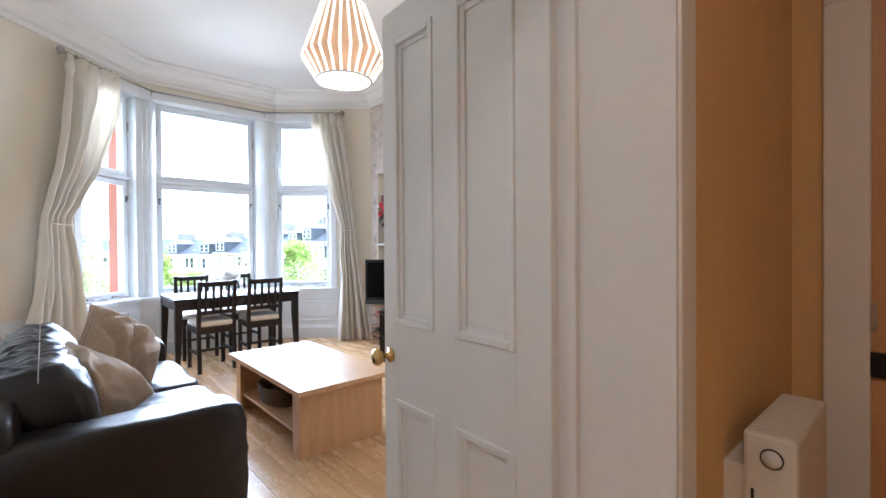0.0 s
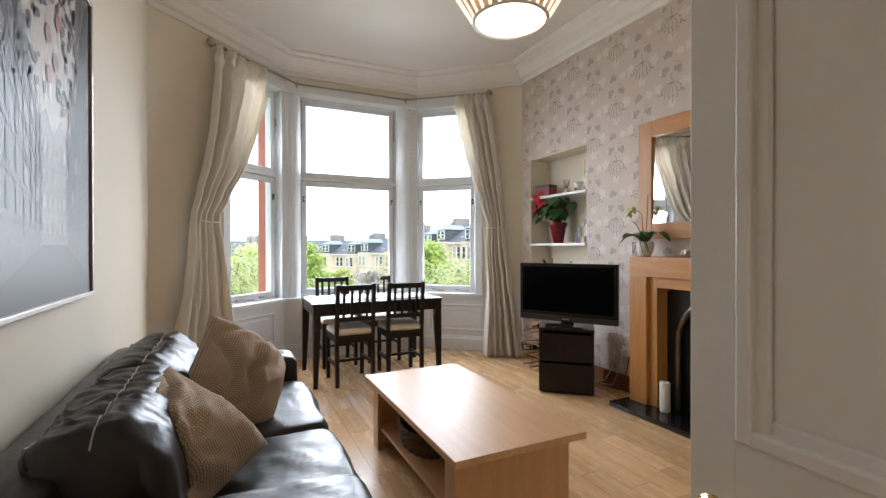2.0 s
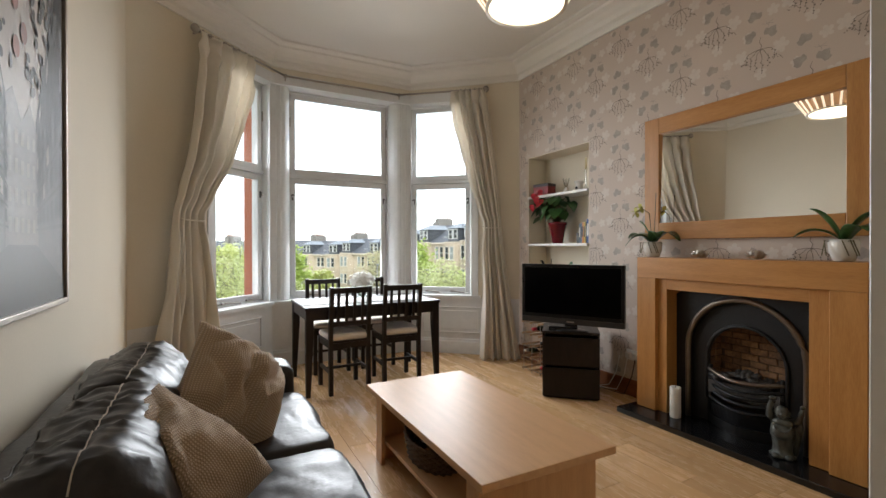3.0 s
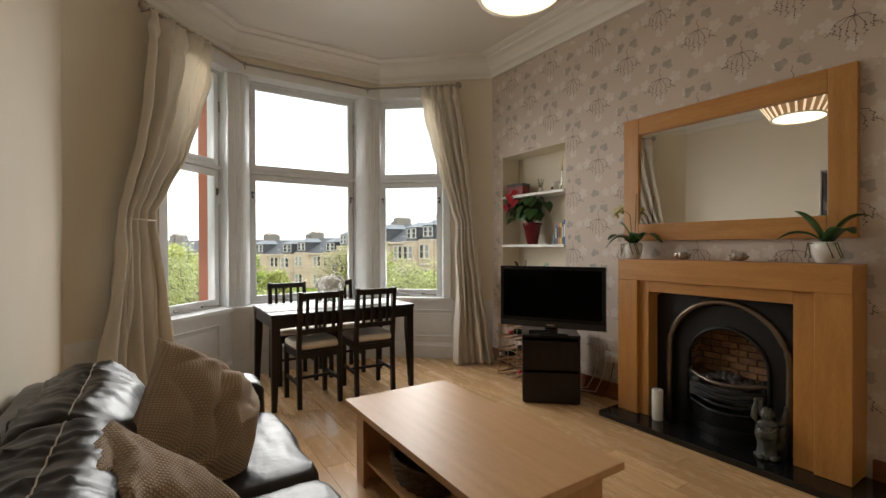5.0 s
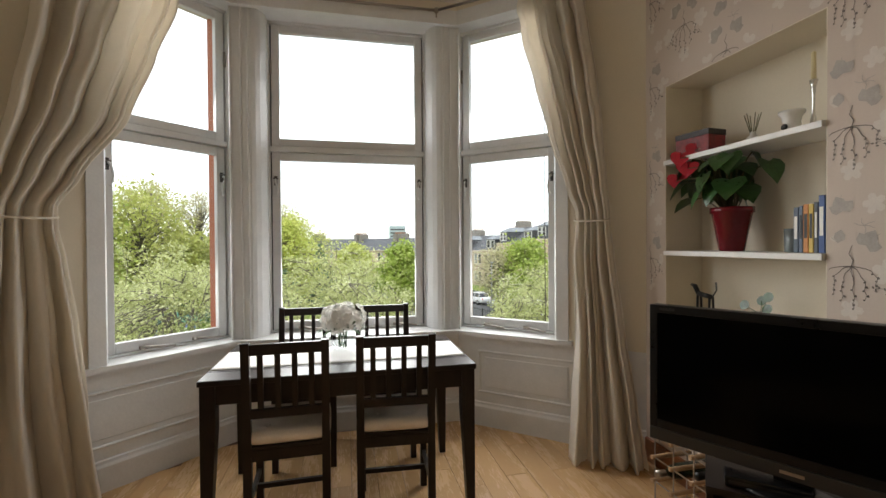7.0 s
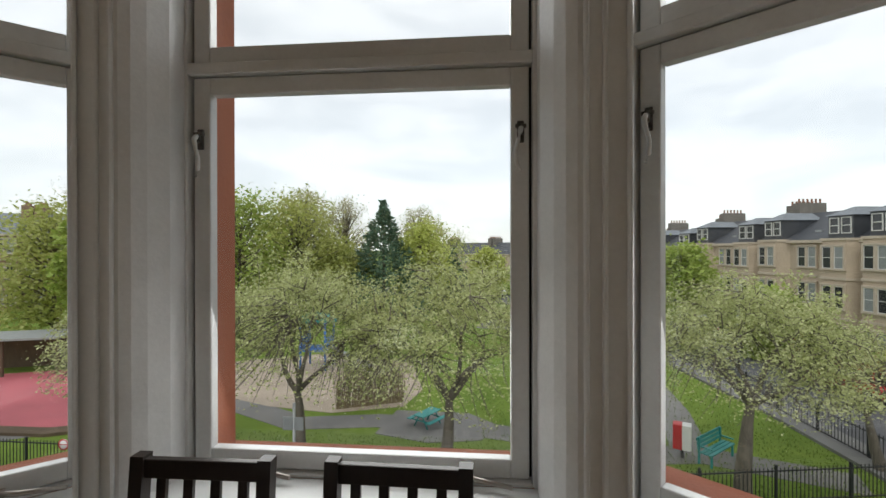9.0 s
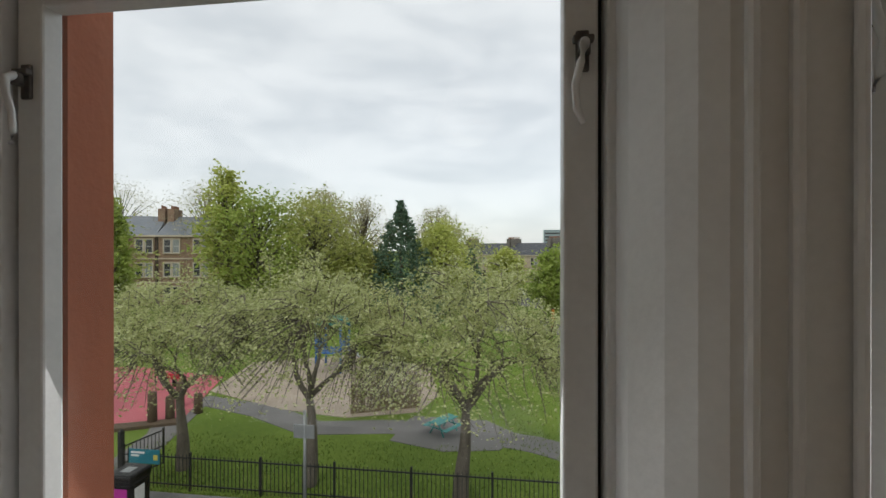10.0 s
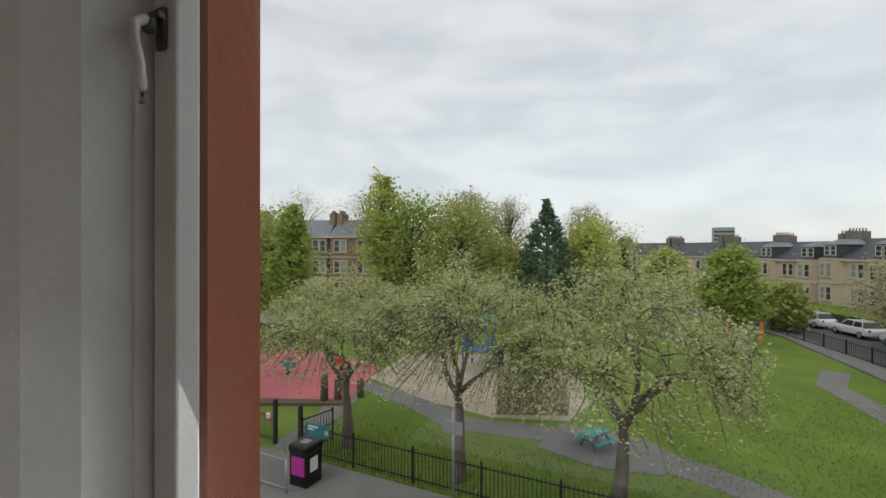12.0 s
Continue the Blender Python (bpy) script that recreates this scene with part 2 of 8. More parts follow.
def part(name, bm, material, parent=None, label="", smooth=False, m=None):
    """One mesh object from a bmesh, under a thing or a part."""
    ob = new(name, finish(name, bm, material, smooth))
    if parent is not None:
        ob.parent = parent
    if m is not None:
        ob.matrix_local = m
    if label:
        ob["label"] = label
    return ob


def thing(name, label, category, group="", kind="", m=None):
    ob = new(name)
    ob.empty_display_size = 0.05
    if m is not None:
        ob.matrix_world = m
    return tagged(ob, label, category, group, kind)


def bevelled(bm, geom_edges, width, segments=2):
    if width > 0:
        bmesh.ops.bevel(bm, geom=geom_edges, offset=width, segments=segments, profile=0.5, affect="EDGES")


def box(x0, y0, z0, x1, y1, z1, bevel=0.0, bm=None, segments=2):
    own = bmesh.new()
    bmesh.ops.create_cube(own, size=1)
    for v in own.verts:
        v.co = Vector(((x0 + x1) / 2 + v.co.x * (x1 - x0), (y0 + y1) / 2 + v.co.y * (y1 - y0), (z0 + z1) / 2 + v.co.z * (z1 - z0)))
    bevelled(own, own.edges[:], bevel, segments)
    if bm is None:
        return own
    return join(bm, own)


def join(bm, other, m=None):
    """Adds the other bmesh to bm, and frees it."""
    made = []
    for v in other.verts:
        made.append(bm.verts.new(m @ v.co if m is not None else v.co))
    other.verts.index_update()
    for f in other.faces:
        try:
            g = bm.faces.new([made[v.index] for v in f.verts])
            g.smooth = f.smooth
        except ValueError:
            pass
    other.free()
    return bm


def prism(points, z0, z1, bm=None):
    bm = bm or bmesh.new()
    lo = [bm.verts.new((x, y, z0)) for x, y in points]
    hi = [bm.verts.new((x, y, z1)) for x, y in points]
    n = len(points)
    bm.faces.new(lo[::-1])
    bm.faces.new(hi)
    for i in range(n):
        bm.faces.new((lo[i], lo[(i + 1) % n], hi[(i + 1) % n], hi[i]))
    return bm


def lathe(profile, segments=24, bm=None, centre=(0, 0, 0), cap=True):
    """A turned shape from (radius, height) pairs."""
    bm = bm or bmesh.new()
    rings = []
    for r, z in profile:
        rings.append([bm.verts.new((centre[0] + r * math.cos(2 * math.pi * i / segments), centre[1] + r * math.sin(2 * math.pi * i / segments), centre[2] + z)) for i in range(segments)])
    for a, b in zip(rings, rings[1:]):
        for i in range(segments):
            f = bm.faces.new((a[i], a[(i + 1) % segments], b[(i + 1) % segments], b[i]))
            f.smooth = True
    if cap:
        for ring in (rings[0], rings[-1]):
            bm.faces.new(ring)
    return bm


def tube(points, radius, segments=8, bm=None, ends=True):
    """A pipe along points; radius is one number or one a point."""
    bm = bm or bmesh.new()
    pts = [Vector(p) for p in points]
    radii = radius if isinstance(radius, (list, tuple)) else [radius] * len(pts)
    rings = []
    for i, p in enumerate(pts):
        d = (pts[min(i + 1, len(pts) - 1)] - pts[max(i - 1, 0)])
        d = d.normalized() if d.length > 1e-9 else Vector((0, 0, 1))
        a = d.cross(Vector((0.013, 0.021, 1)) if abs(d.z) < 0.95 else Vector((1, 0.02, 0))).normalized()
        b = d.cross(a)
        rings.append([bm.verts.new(p + radii[i] * (a * math.cos(2 * math.pi * k / segments) + b * math.sin(2 * math.pi * k / segments))) for k in range(segments)])
    for a, b in zip(rings, rings[1:]):
        for k in range(segments):
            f = bm.faces.new((a[k], a[(k + 1) % segments], b[(k + 1) % segments], b[k]))
            f.smooth = True
    if ends:
        bm.faces.new(rings[0])
        bm.faces.new(rings[-1])
    return bm


def sheet(fn, nu, nv, bm=None):
    """A grid surface from fn(u, v), u and v from 0 to 1."""
    bm = bm or bmesh.new()
    grid = [[bm.verts.new(fn(i / nu, j / nv)) for j in range(nv + 1)] for i in range(nu + 1)]
    faces = []
    for i in range(nu):
        for j in range(nv):
            f = bm.faces.new((grid[i][j], grid[i + 1][j], grid[i + 1][j + 1], grid[i][j + 1]))
            f.smooth = True
            faces.append(f)
    return bm


def cushion(w, d, h, n=14, power=2.6, sag=0.0, crease=0.0, seed=0, squash=4.0):
    """A stuffed block: w by d wide, h thick at the middle, with soft edges and creases."""
    bm = bmesh.new()
    bmesh.ops.create_cube(bm, size=2)
    bmesh.ops.subdivide_edges(bm, edges=bm.edges[:], cuts=n, use_grid_fill=True)
    for v in bm.verts:
        x, y, z = v.co
        k = (abs(x) ** squash + abs(y) ** squash + abs(z) ** power) ** (1 / squash)
        top = max(abs(x), abs(y), abs(z))
        s = top / max(k, 1e-6)
        p = Vector((x * s * w / 2, y * s * d / 2, z * s * h / 2))
        p.z *= 1 - sag * (abs(x) ** 3 + abs(y) ** 3) / 2
        q = Vector((p.x * 7 + seed, p.y * 7, p.z * 5 + seed * 0.3))
        ridge = 1 - abs(noise.noise(Vector((q.x * 0.8 + q.y * 0.5, q.y * 0.55, q.z)))) * 2
        fine_ridge = 1 - abs(noise.noise(Vector((q.x * 2.6, q.y * 0.9 + 3, q.z * 2.6)))) * 2
        p += v.co.normalized() * crease * (noise.noise(q * 0.7) + 0.6 * max(0.0, ridge) ** 4 + 0.3 * max(0.0, fine_ridge) ** 4)
        v.co = p
    for f in bm.faces:
        f.smooth = True
    return bm


def leaf(bm, base, tip, width, droop, n=8):
    """An arching strap leaf with a fold along the middle."""
    b, t = Vector(base), Vector(tip)
    d = t - b
    side = d.cross(Vector((0, 0, 1)))
    side = side.normalized() if side.length > 1e-6 else Vector((1, 0, 0))
    rows = []
    for i in range(n + 1):
        k = i / n
        p = b + d * k + Vector((0, 0, droop * 4 * k * (1 - k)))
        w = width * math.sin(math.pi * (0.08 + 0.9 * k)) ** 0.6
        rows.append([bm.verts.new(p - side * w + Vector((0, 0, w * 0.25))), bm.verts.new(p), bm.verts.new(p + side * w + Vector((0, 0, w * 0.25)))])
    for a, c in zip(rows, rows[1:]):
        for j in range(2):
            f = bm.faces.new((a[j], a[j + 1], c[j + 1], c[j]))
            f.smooth = True
    return bm


def rot(a):
    return Matrix.Rotation(radians(a), 4, "Z")


# ---- plan ----
LEFT, RIGHT, REAR, HALLF, CEILING = -0.60, 3.0, -0.13, -0.39, 3.30
BA, BB, BC, BD = Vector((-0.60, 4.20)), Vector((0.49, 5.23)), Vector((2.04, 5.23)), Vector((3.0, 4.39))
HEAD, SILL = 2.92, 0.672


def side_matrix(p, q):
    d = (q - p).normalized()
    return Matrix(((d.x, -d.y, 0, p.x), (d.y, d.x, 0, p.y), (0, 0, 1, 0), (0, 0, 0, 1)))


SIDES = [(BA, BB), (BB, BC), (BC, BD)]
SIDE_M = [side_matrix(p, q) for p, q in SIDES]
SIDE_L = [(q - p).length for p, q in SIDES]


def off(k, u, v):
    p = SIDE_M[k] @ Vector((u, v, 0))
    return (p.x, p.y)


def corner(k, v):
    """The corner between side k and k + 1 of the bay, v metres outward."""
    p0, p1 = Vector(off(k, 0, v)), Vector(off(k + 1, 0, v))
    d0, d1 = (SIDES[k][1] - SIDES[k][0]).normalized(), (SIDES[k + 1][1] - SIDES[k + 1][0]).normalized()
    cross = d0.x * d1.y - d0.y * d1.x
    t = ((p1 - p0).x * d1.y - (p1 - p0).y * d1.x) / cross
    p = p0 + d0 * t
    return (p.x, p.y)


def ends(k, v):
    a = off(0, 0, v) if k == 0 else corner(k - 1, v)
    b = off(2, SIDE_L[2], v) if k == 2 else corner(k, v)
    return a, b


def band(k, v0, v1, z0, z1, bm=None, trim=None):
    """A strip along one side of the bay; trim = (from, to) limits its outer ends."""
    a0, b0 = ends(k, v0)
    a1, b1 = ends(k, v1)
    if trim and k == 0:
        a0, a1 = off(0, trim[0], v0), off(0, trim[0], v1)
    if trim and k == 2:
        b0, b1 = off(2, trim[1], v0), off(2, trim[1], v1)
    return prism([a0, b0, b1, a1], z0, z1, bm)


def structure(name, bm, material, label="", smooth=False):
    return tagged(part(name, bm, material, None, "", smooth), label, "", "", "structure")


# ---- room shell ----
OUTV = 0.415
floor = structure("floor", prism([(LEFT, REAR), (RIGHT, REAR), tuple(BD), tuple(BC), tuple(BB), tuple(BA)], -0.2, -0.012), LEDGE, "pale beech plank floor with a satin finish")
hall_floor = structure("floor_hall", box(-1.8, -1.9, -0.2, 1.9, REAR, -0.002), LAMINATE, "pale wooden hall floor")
ceiling = structure("ceiling", prism([(LEFT, REAR), (RIGHT, REAR), tuple(BD), tuple(BC), tuple(BB), tuple(BA)], CEILING, CEILING + 0.2), CEIL, "plain white plaster ceiling")
structure("ceiling_hall", box(-1.8, -1.9, 2.7, 1.9, HALLF, 2.9), CEIL, "plain white hall ceiling")
structure("wall_left", box(LEFT - 0.25, HALLF, -0.2, LEFT, BA.y, CEILING + 0.2), CREAM, "cream painted plaster wall behind the sofa")
DOOR_L, DOOR_R, DOOR_H = -0.43, 0.61, 2.08
bm = box(LEFT, HALLF + 0.02, -0.2, DOOR_L, REAR, CEILING + 0.2)
box(DOOR_R, HALLF + 0.02, -0.2, RIGHT, REAR, CEILING + 0.2, bm=bm)
box(DOOR_L, HALLF + 0.02, DOOR_H, DOOR_R, REAR, CEILING + 0.2, bm=bm)
structure("wall_rear", bm, CREAM, "cream painted wall with the doorway")
bm = box(-1.8, HALLF, -0.2, DOOR_L, HALLF + 0.02, 2.9)
box(DOOR_R, HALLF, -0.2, 1.9, HALLF + 0.02, 2.9, bm=bm)
box(DOOR_L, HALLF, DOOR_H, DOOR_R, HALLF + 0.02, 2.9, bm=bm)
structure("wall_hall_north", bm, HALL, "orange painted hall wall beside the door")
structure("wall_hall_south", box(-1.8, -1.9, -0.2, 1.9, -1.75, 2.9), HALL, "orange painted hall wall")
structure("wall_hall_west", box(-1.95, -1.9, -0.2, -1.8, HALLF, 2.9), HALL, "orange painted hall wall")
structure("wall_hall_east", box(1.72, -1.75, -0.2, 1.9, HALLF, 2.9), HALL, "orange painted hall end wall")

# right wall with the niche
NY0, NY1, NZ0, NZ1, ND = 3.355, 4.225, 0.93, 2.19, 0.24
bm = box(RIGHT, HALLF, -0.2, RIGHT + 0.3, 1.685, CEILING + 0.2)
box(RIGHT, 2.285, -0.2, RIGHT + 0.3, NY0, CEILING + 0.2, bm=bm)
box(RIGHT, 1.685, 0.86, RIGHT + 0.3, 2.285, CEILING + 0.2, bm=bm)
box(RIGHT, 1.685, -0.2, RIGHT + 0.3, 2.285, 0.0, bm=bm)
box(RIGHT, NY1, -0.2, RIGHT + 0.3, BD.y, CEILING + 0.2, bm=bm)
box(RIGHT, NY0, -0.2, RIGHT + 0.3, NY1, NZ0, bm=bm)
box(RIGHT, NY0, NZ1, RIGHT + 0.3, NY1, CEILING + 0.2, bm=bm)
wall_right = structure("wall_right", bm, PAPER, "beige floral wallpapered wall with a niche")
bm = box(RIGHT + ND, NY0 - 0.01, NZ0 - 0.01, RIGHT + ND + 0.02, NY1 + 0.01, NZ1 + 0.01)
t = 0.004
box(RIGHT + 0.001, NY0, NZ0, RIGHT + ND, NY0 + t, NZ1, bm=bm)
box(RIGHT + 0.001, NY1 - t, NZ0, RIGHT + ND, NY1, NZ1, bm=bm)
box(RIGHT + 0.001, NY0 + t, NZ1 - t, RIGHT + ND, NY1 - t, NZ1, bm=bm)
box(RIGHT + 0.001, NY0 + t, NZ0, RIGHT + ND, NY1 - t, NZ0 + t, bm=bm)
structure("trim_niche", bm, CREAM, "cream painted lining of the wall niche")


def sweep(points, profile, closed=True):
    """A moulding along a plan line: profile holds (inward, height) pairs; inward lies to the right of the way."""
    bm = bmesh.new()
    n = len(points)
    rings = []
    for i, p in enumerate(points):
        p = Vector(p)
        a, b = Vector(points[i - 1]), Vector(points[(i + 1) % n])
        d0 = (p - a).normalized() if closed or i > 0 else (b - p).normalized()
        d1 = (b - p).normalized() if closed or i < n - 1 else d0
        n0, n1 = Vector((d0.y, -d0.x)), Vector((d1.y, -d1.x))
        m = (n0 + n1) / (1 + n0.dot(n1))
        rings.append([bm.verts.new((p.x + m.x * v, p.y + m.y * v, z)) for v, z in profile])
    for i in range(n if closed else n - 1):
        a, b = rings[i], rings[(i + 1) % n]
        for j in range(len(profile) - 1):
            bm.faces.new((a[j], b[j], b[j + 1], a[j + 1]))
    if not closed:
        bm.faces.new(rings[0])
        bm.faces.new(rings[-1])
    return bm


ROOM = [(LEFT, REAR), tuple(BA), tuple(BB), tuple(BC), tuple(BD), (RIGHT, REAR)]
C = CEILING
structure("trim_cornice", sweep(ROOM, [(0.001, C - 0.215), (0.022, C - 0.215), (0.026, C - 0.195), (0.014, C - 0.19), (0.016, C - 0.165), (0.045, C - 0.15), (0.06, C - 0.115), (0.095, C - 0.075), (0.135, C - 0.055), (0.14, C - 0.035), (0.165, C - 0.03), (0.195, C - 0.018), (0.20, C - 0.001)]), CEIL, "white moulded plaster cornice")

# ---- bay: dado, posts, head ----
for k, name in enumerate(("wall_bay_left", "wall_bay_centre", "wall_bay_right")):
    bm = band(k, 0, 0.06, -0.2, SILL - 0.03)
    ob = structure(name, bm, SASH, "white panelled dado below the bay window")
    L = SIDE_L[k]
    u0, u1 = {0: (0.42, L - 0.16), 1: (0.16, L - 0.16), 2: (0.16, L - 0.42)}[k]
    bead = bmesh.new()
    for a0, a1, z0, z1 in ((u0, u1, 0.235, 0.25), (u0, u1, 0.525, 0.54), (u0, u0 + 0.015, 0.25, 0.525), (u1 - 0.015, u1, 0.25, 0.525)):
        box(a0, -0.012, z0, a1, 0.004, z1, 0.004, bm=bead, segments=1)
    b = part("panel_moulding", bead, SASH, ob)
    b.matrix_local = SIDE_M[k]
    inner = bmesh.new()
    box(u0 + 0.05, -0.006, 0.28, u1 - 0.05, 0.004, 0.495, 0.003, bm=inner, segments=1)
    b = part("field_panel", inner, SASH, ob)
    b.matrix_local = SIDE_M[k]
    structure("wall_stone_" + ("left", "centre", "right")[k], band(k, 0.06, OUTV, -3.2, SILL - 0.03), REDSTONE, "red sandstone wall below the window")
    structure("wall_head_" + ("left", "centre", "right")[k], band(k, 0.0, OUTV, HEAD + 0.035, CEILING + 0.2), CREAM, "cream wall over the bay window")
structure("baseboard_bay", sweep([tuple(BA), tuple(BB), tuple(BC), tuple(BD)], [(0.0, 0.0), (0.022, 0.0), (0.022, 0.135), (0.014, 0.15), (0.012, 0.165), (0.0, 0.17)], closed=False), SASH, "tall white moulded skirting in the bay")

# posts between the windows: white joinery inside, red stone outside
L0, L1, L2 = SIDE_L
POST_Z = (SILL - 0.03, HEAD + 0.035)
posts = {
    "trim_post_left": [off(0, L0 + 0.05, 0.30), off(0, L0 + 0.05, 0.10), off(0, L0 + 0.022, 0.055), off(0, L0 + 0.0, 0.035), corner(0, 0.03), off(1, 0.115, 0.03), off(1, 0.140, 0.048), off(1, 0.165, 0.082), off(1, 0.195, 0.14), off(1, 0.195, 0.30), corner(0, 0.30)],
    "trim_post_right": [off(1, L1 - 0.205, 0.30), off(1, L1 - 0.205, 0.14), off(1, L1 - 0.175, 0.082), off(1, L1 - 0.148, 0.048), off(1, L1 - 0.120, 0.03), corner(1, 0.03), off(2, 0.0, 0.035), off(2, -0.022, 0.055), off(2, -0.045, 0.10), off(2, -0.045, 0.30), corner(1, 0.30)],
}
for name, pts in posts.items():
    ob = structure(name, prism(pts, *POST_Z), SASH, "white painted moulded post between the bay windows")
for k, us in ((0, (L0 + 0.004,)), (1, (0.050, 0.095, L1 - 0.050, L1 - 0.098)), (2, (-0.004,))):
    for u in us:
        bm = box(u - 0.007, 0.018, SILL, u + 0.007, 0.034, HEAD + 0.035, 0.004, segments=1)
        ob = structure("trim_post_bead", bm, SASH, "white painted bead on the window post")
        ob.matrix_world = SIDE_M[k]
structure("wall_mullion_left", prism([off(0, L0 + 0.06, 0.302), off(0, L0 + 0.06, OUTV), corner(0, OUTV), off(1, 0.25, OUTV), off(1, 0.25, 0.302), corner(0, 0.302)], *POST_Z), REDSTONE, "red sandstone mullion outside the bay window")
structure("wall_mullion_right", prism([off(1, L1 - 0.225, 0.302), off(1, L1 - 0.225, OUTV), corner(1, OUTV), off(2, -0.08, OUTV), off(2, -0.08, 0.302), corner(1, 0.302)], *POST_Z), REDSTONE, "red sandstone mullion outside the bay window")
# plain wall between window and room corner
uj0, uj2 = L0 - 0.625 - 0.08, 0.63 + 0.08
structure("wall_bay_end_left", prism([off(0, 0, 0), off(0, uj0 - 0.10, 0), off(0, uj0 - 0.10, OUTV), off(0, 0, OUTV)], *POST_Z), CREAM, "cream plaster wall beside the bay window")
structure("wall_bay_end_right", prism([off(2, uj2 + 0.10, 0), off(2, L2, 0), off(2, L2, OUTV), off(2, uj2 + 0.10, OUTV)], *POST_Z), CREAM, "cream plaster wall beside the bay window")
structure("trim_jamb_left", prism([off(0, uj0 - 0.10, -0.012), off(0, uj0 - 0.02, -0.012), off(0, uj0, 0.03), off(0, uj0, 0.30), off(0, uj0 - 0.10, 0.30)], *POST_Z), SASH, "white painted window casing")
structure("trim_jamb_right", prism([off(2, uj2 + 0.10, -0.012), off(2, uj2 + 0.10, 0.30), off(2, uj2, 0.30), off(2, uj2, 0.03), off(2, uj2 + 0.02, -0.012)], *POST_Z), SASH, "white painted window casing")
structure("wall_jamb_stone_left", prism([off(0, uj0 - 0.1, 0.302), off(0, uj0 + 0.06, 0.302), off(0, uj0 + 0.06, OUTV), off(0, uj0 - 0.1, OUTV)], *POST_Z), REDSTONE, "red sandstone jamb")
structure("wall_jamb_stone_right", prism([off(2, uj2 - 0.06, 0.302), off(2, uj2 + 0.1, 0.302), off(2, uj2 + 0.1, OUTV), off(2, uj2 - 0.06, OUTV)], *POST_Z), REDSTONE, "red sandstone jamb")


def sash(u0, u1, z0, z1, v0, v1, w, wb):
    """A glazed casement: stiles and rails with an inner bevel."""
    bm = bmesh.new()
    for a0, a1, b0, b1 in ((u0 - w, u0, z0 - wb, z1 + w), (u1, u1 + w, z0 - wb, z1 + w), (u0, u1, z0 - wb, z0), (u0, u1, z1, z1 + w)):
        box(a0, v0, b0, a1, v1, b1, 0.005, bm=bm)
    return bm


def handle(side):
    """The curved lever of a casement catch."""
    return tube([(0, -0.026, 0.006), (side * 0.004, -0.046, -0.008), (side * 0.010, -0.050, -0.035), (side * 0.018, -0.046, -0.070), (side * 0.014, -0.040, -0.105), (side * 0.004, -0.036, -0.128)], [0.008, 0.008, 0.0065, 0.006, 0.0065, 0.005], 10)


def catch_plate():
    bm = box(-0.011, -0.008, -0.034, 0.011, 0.0, 0.034, 0.003)
    lathe([(0.010, 0.0), (0.010, 0.020), (0.006, 0.026)], 12, bm=bm, centre=(0, -0.022, -0.012))
    box(-0.017, -0.020, 0.010, 0.017, -0.006, 0.022, 0.003, bm=bm)
    return bm


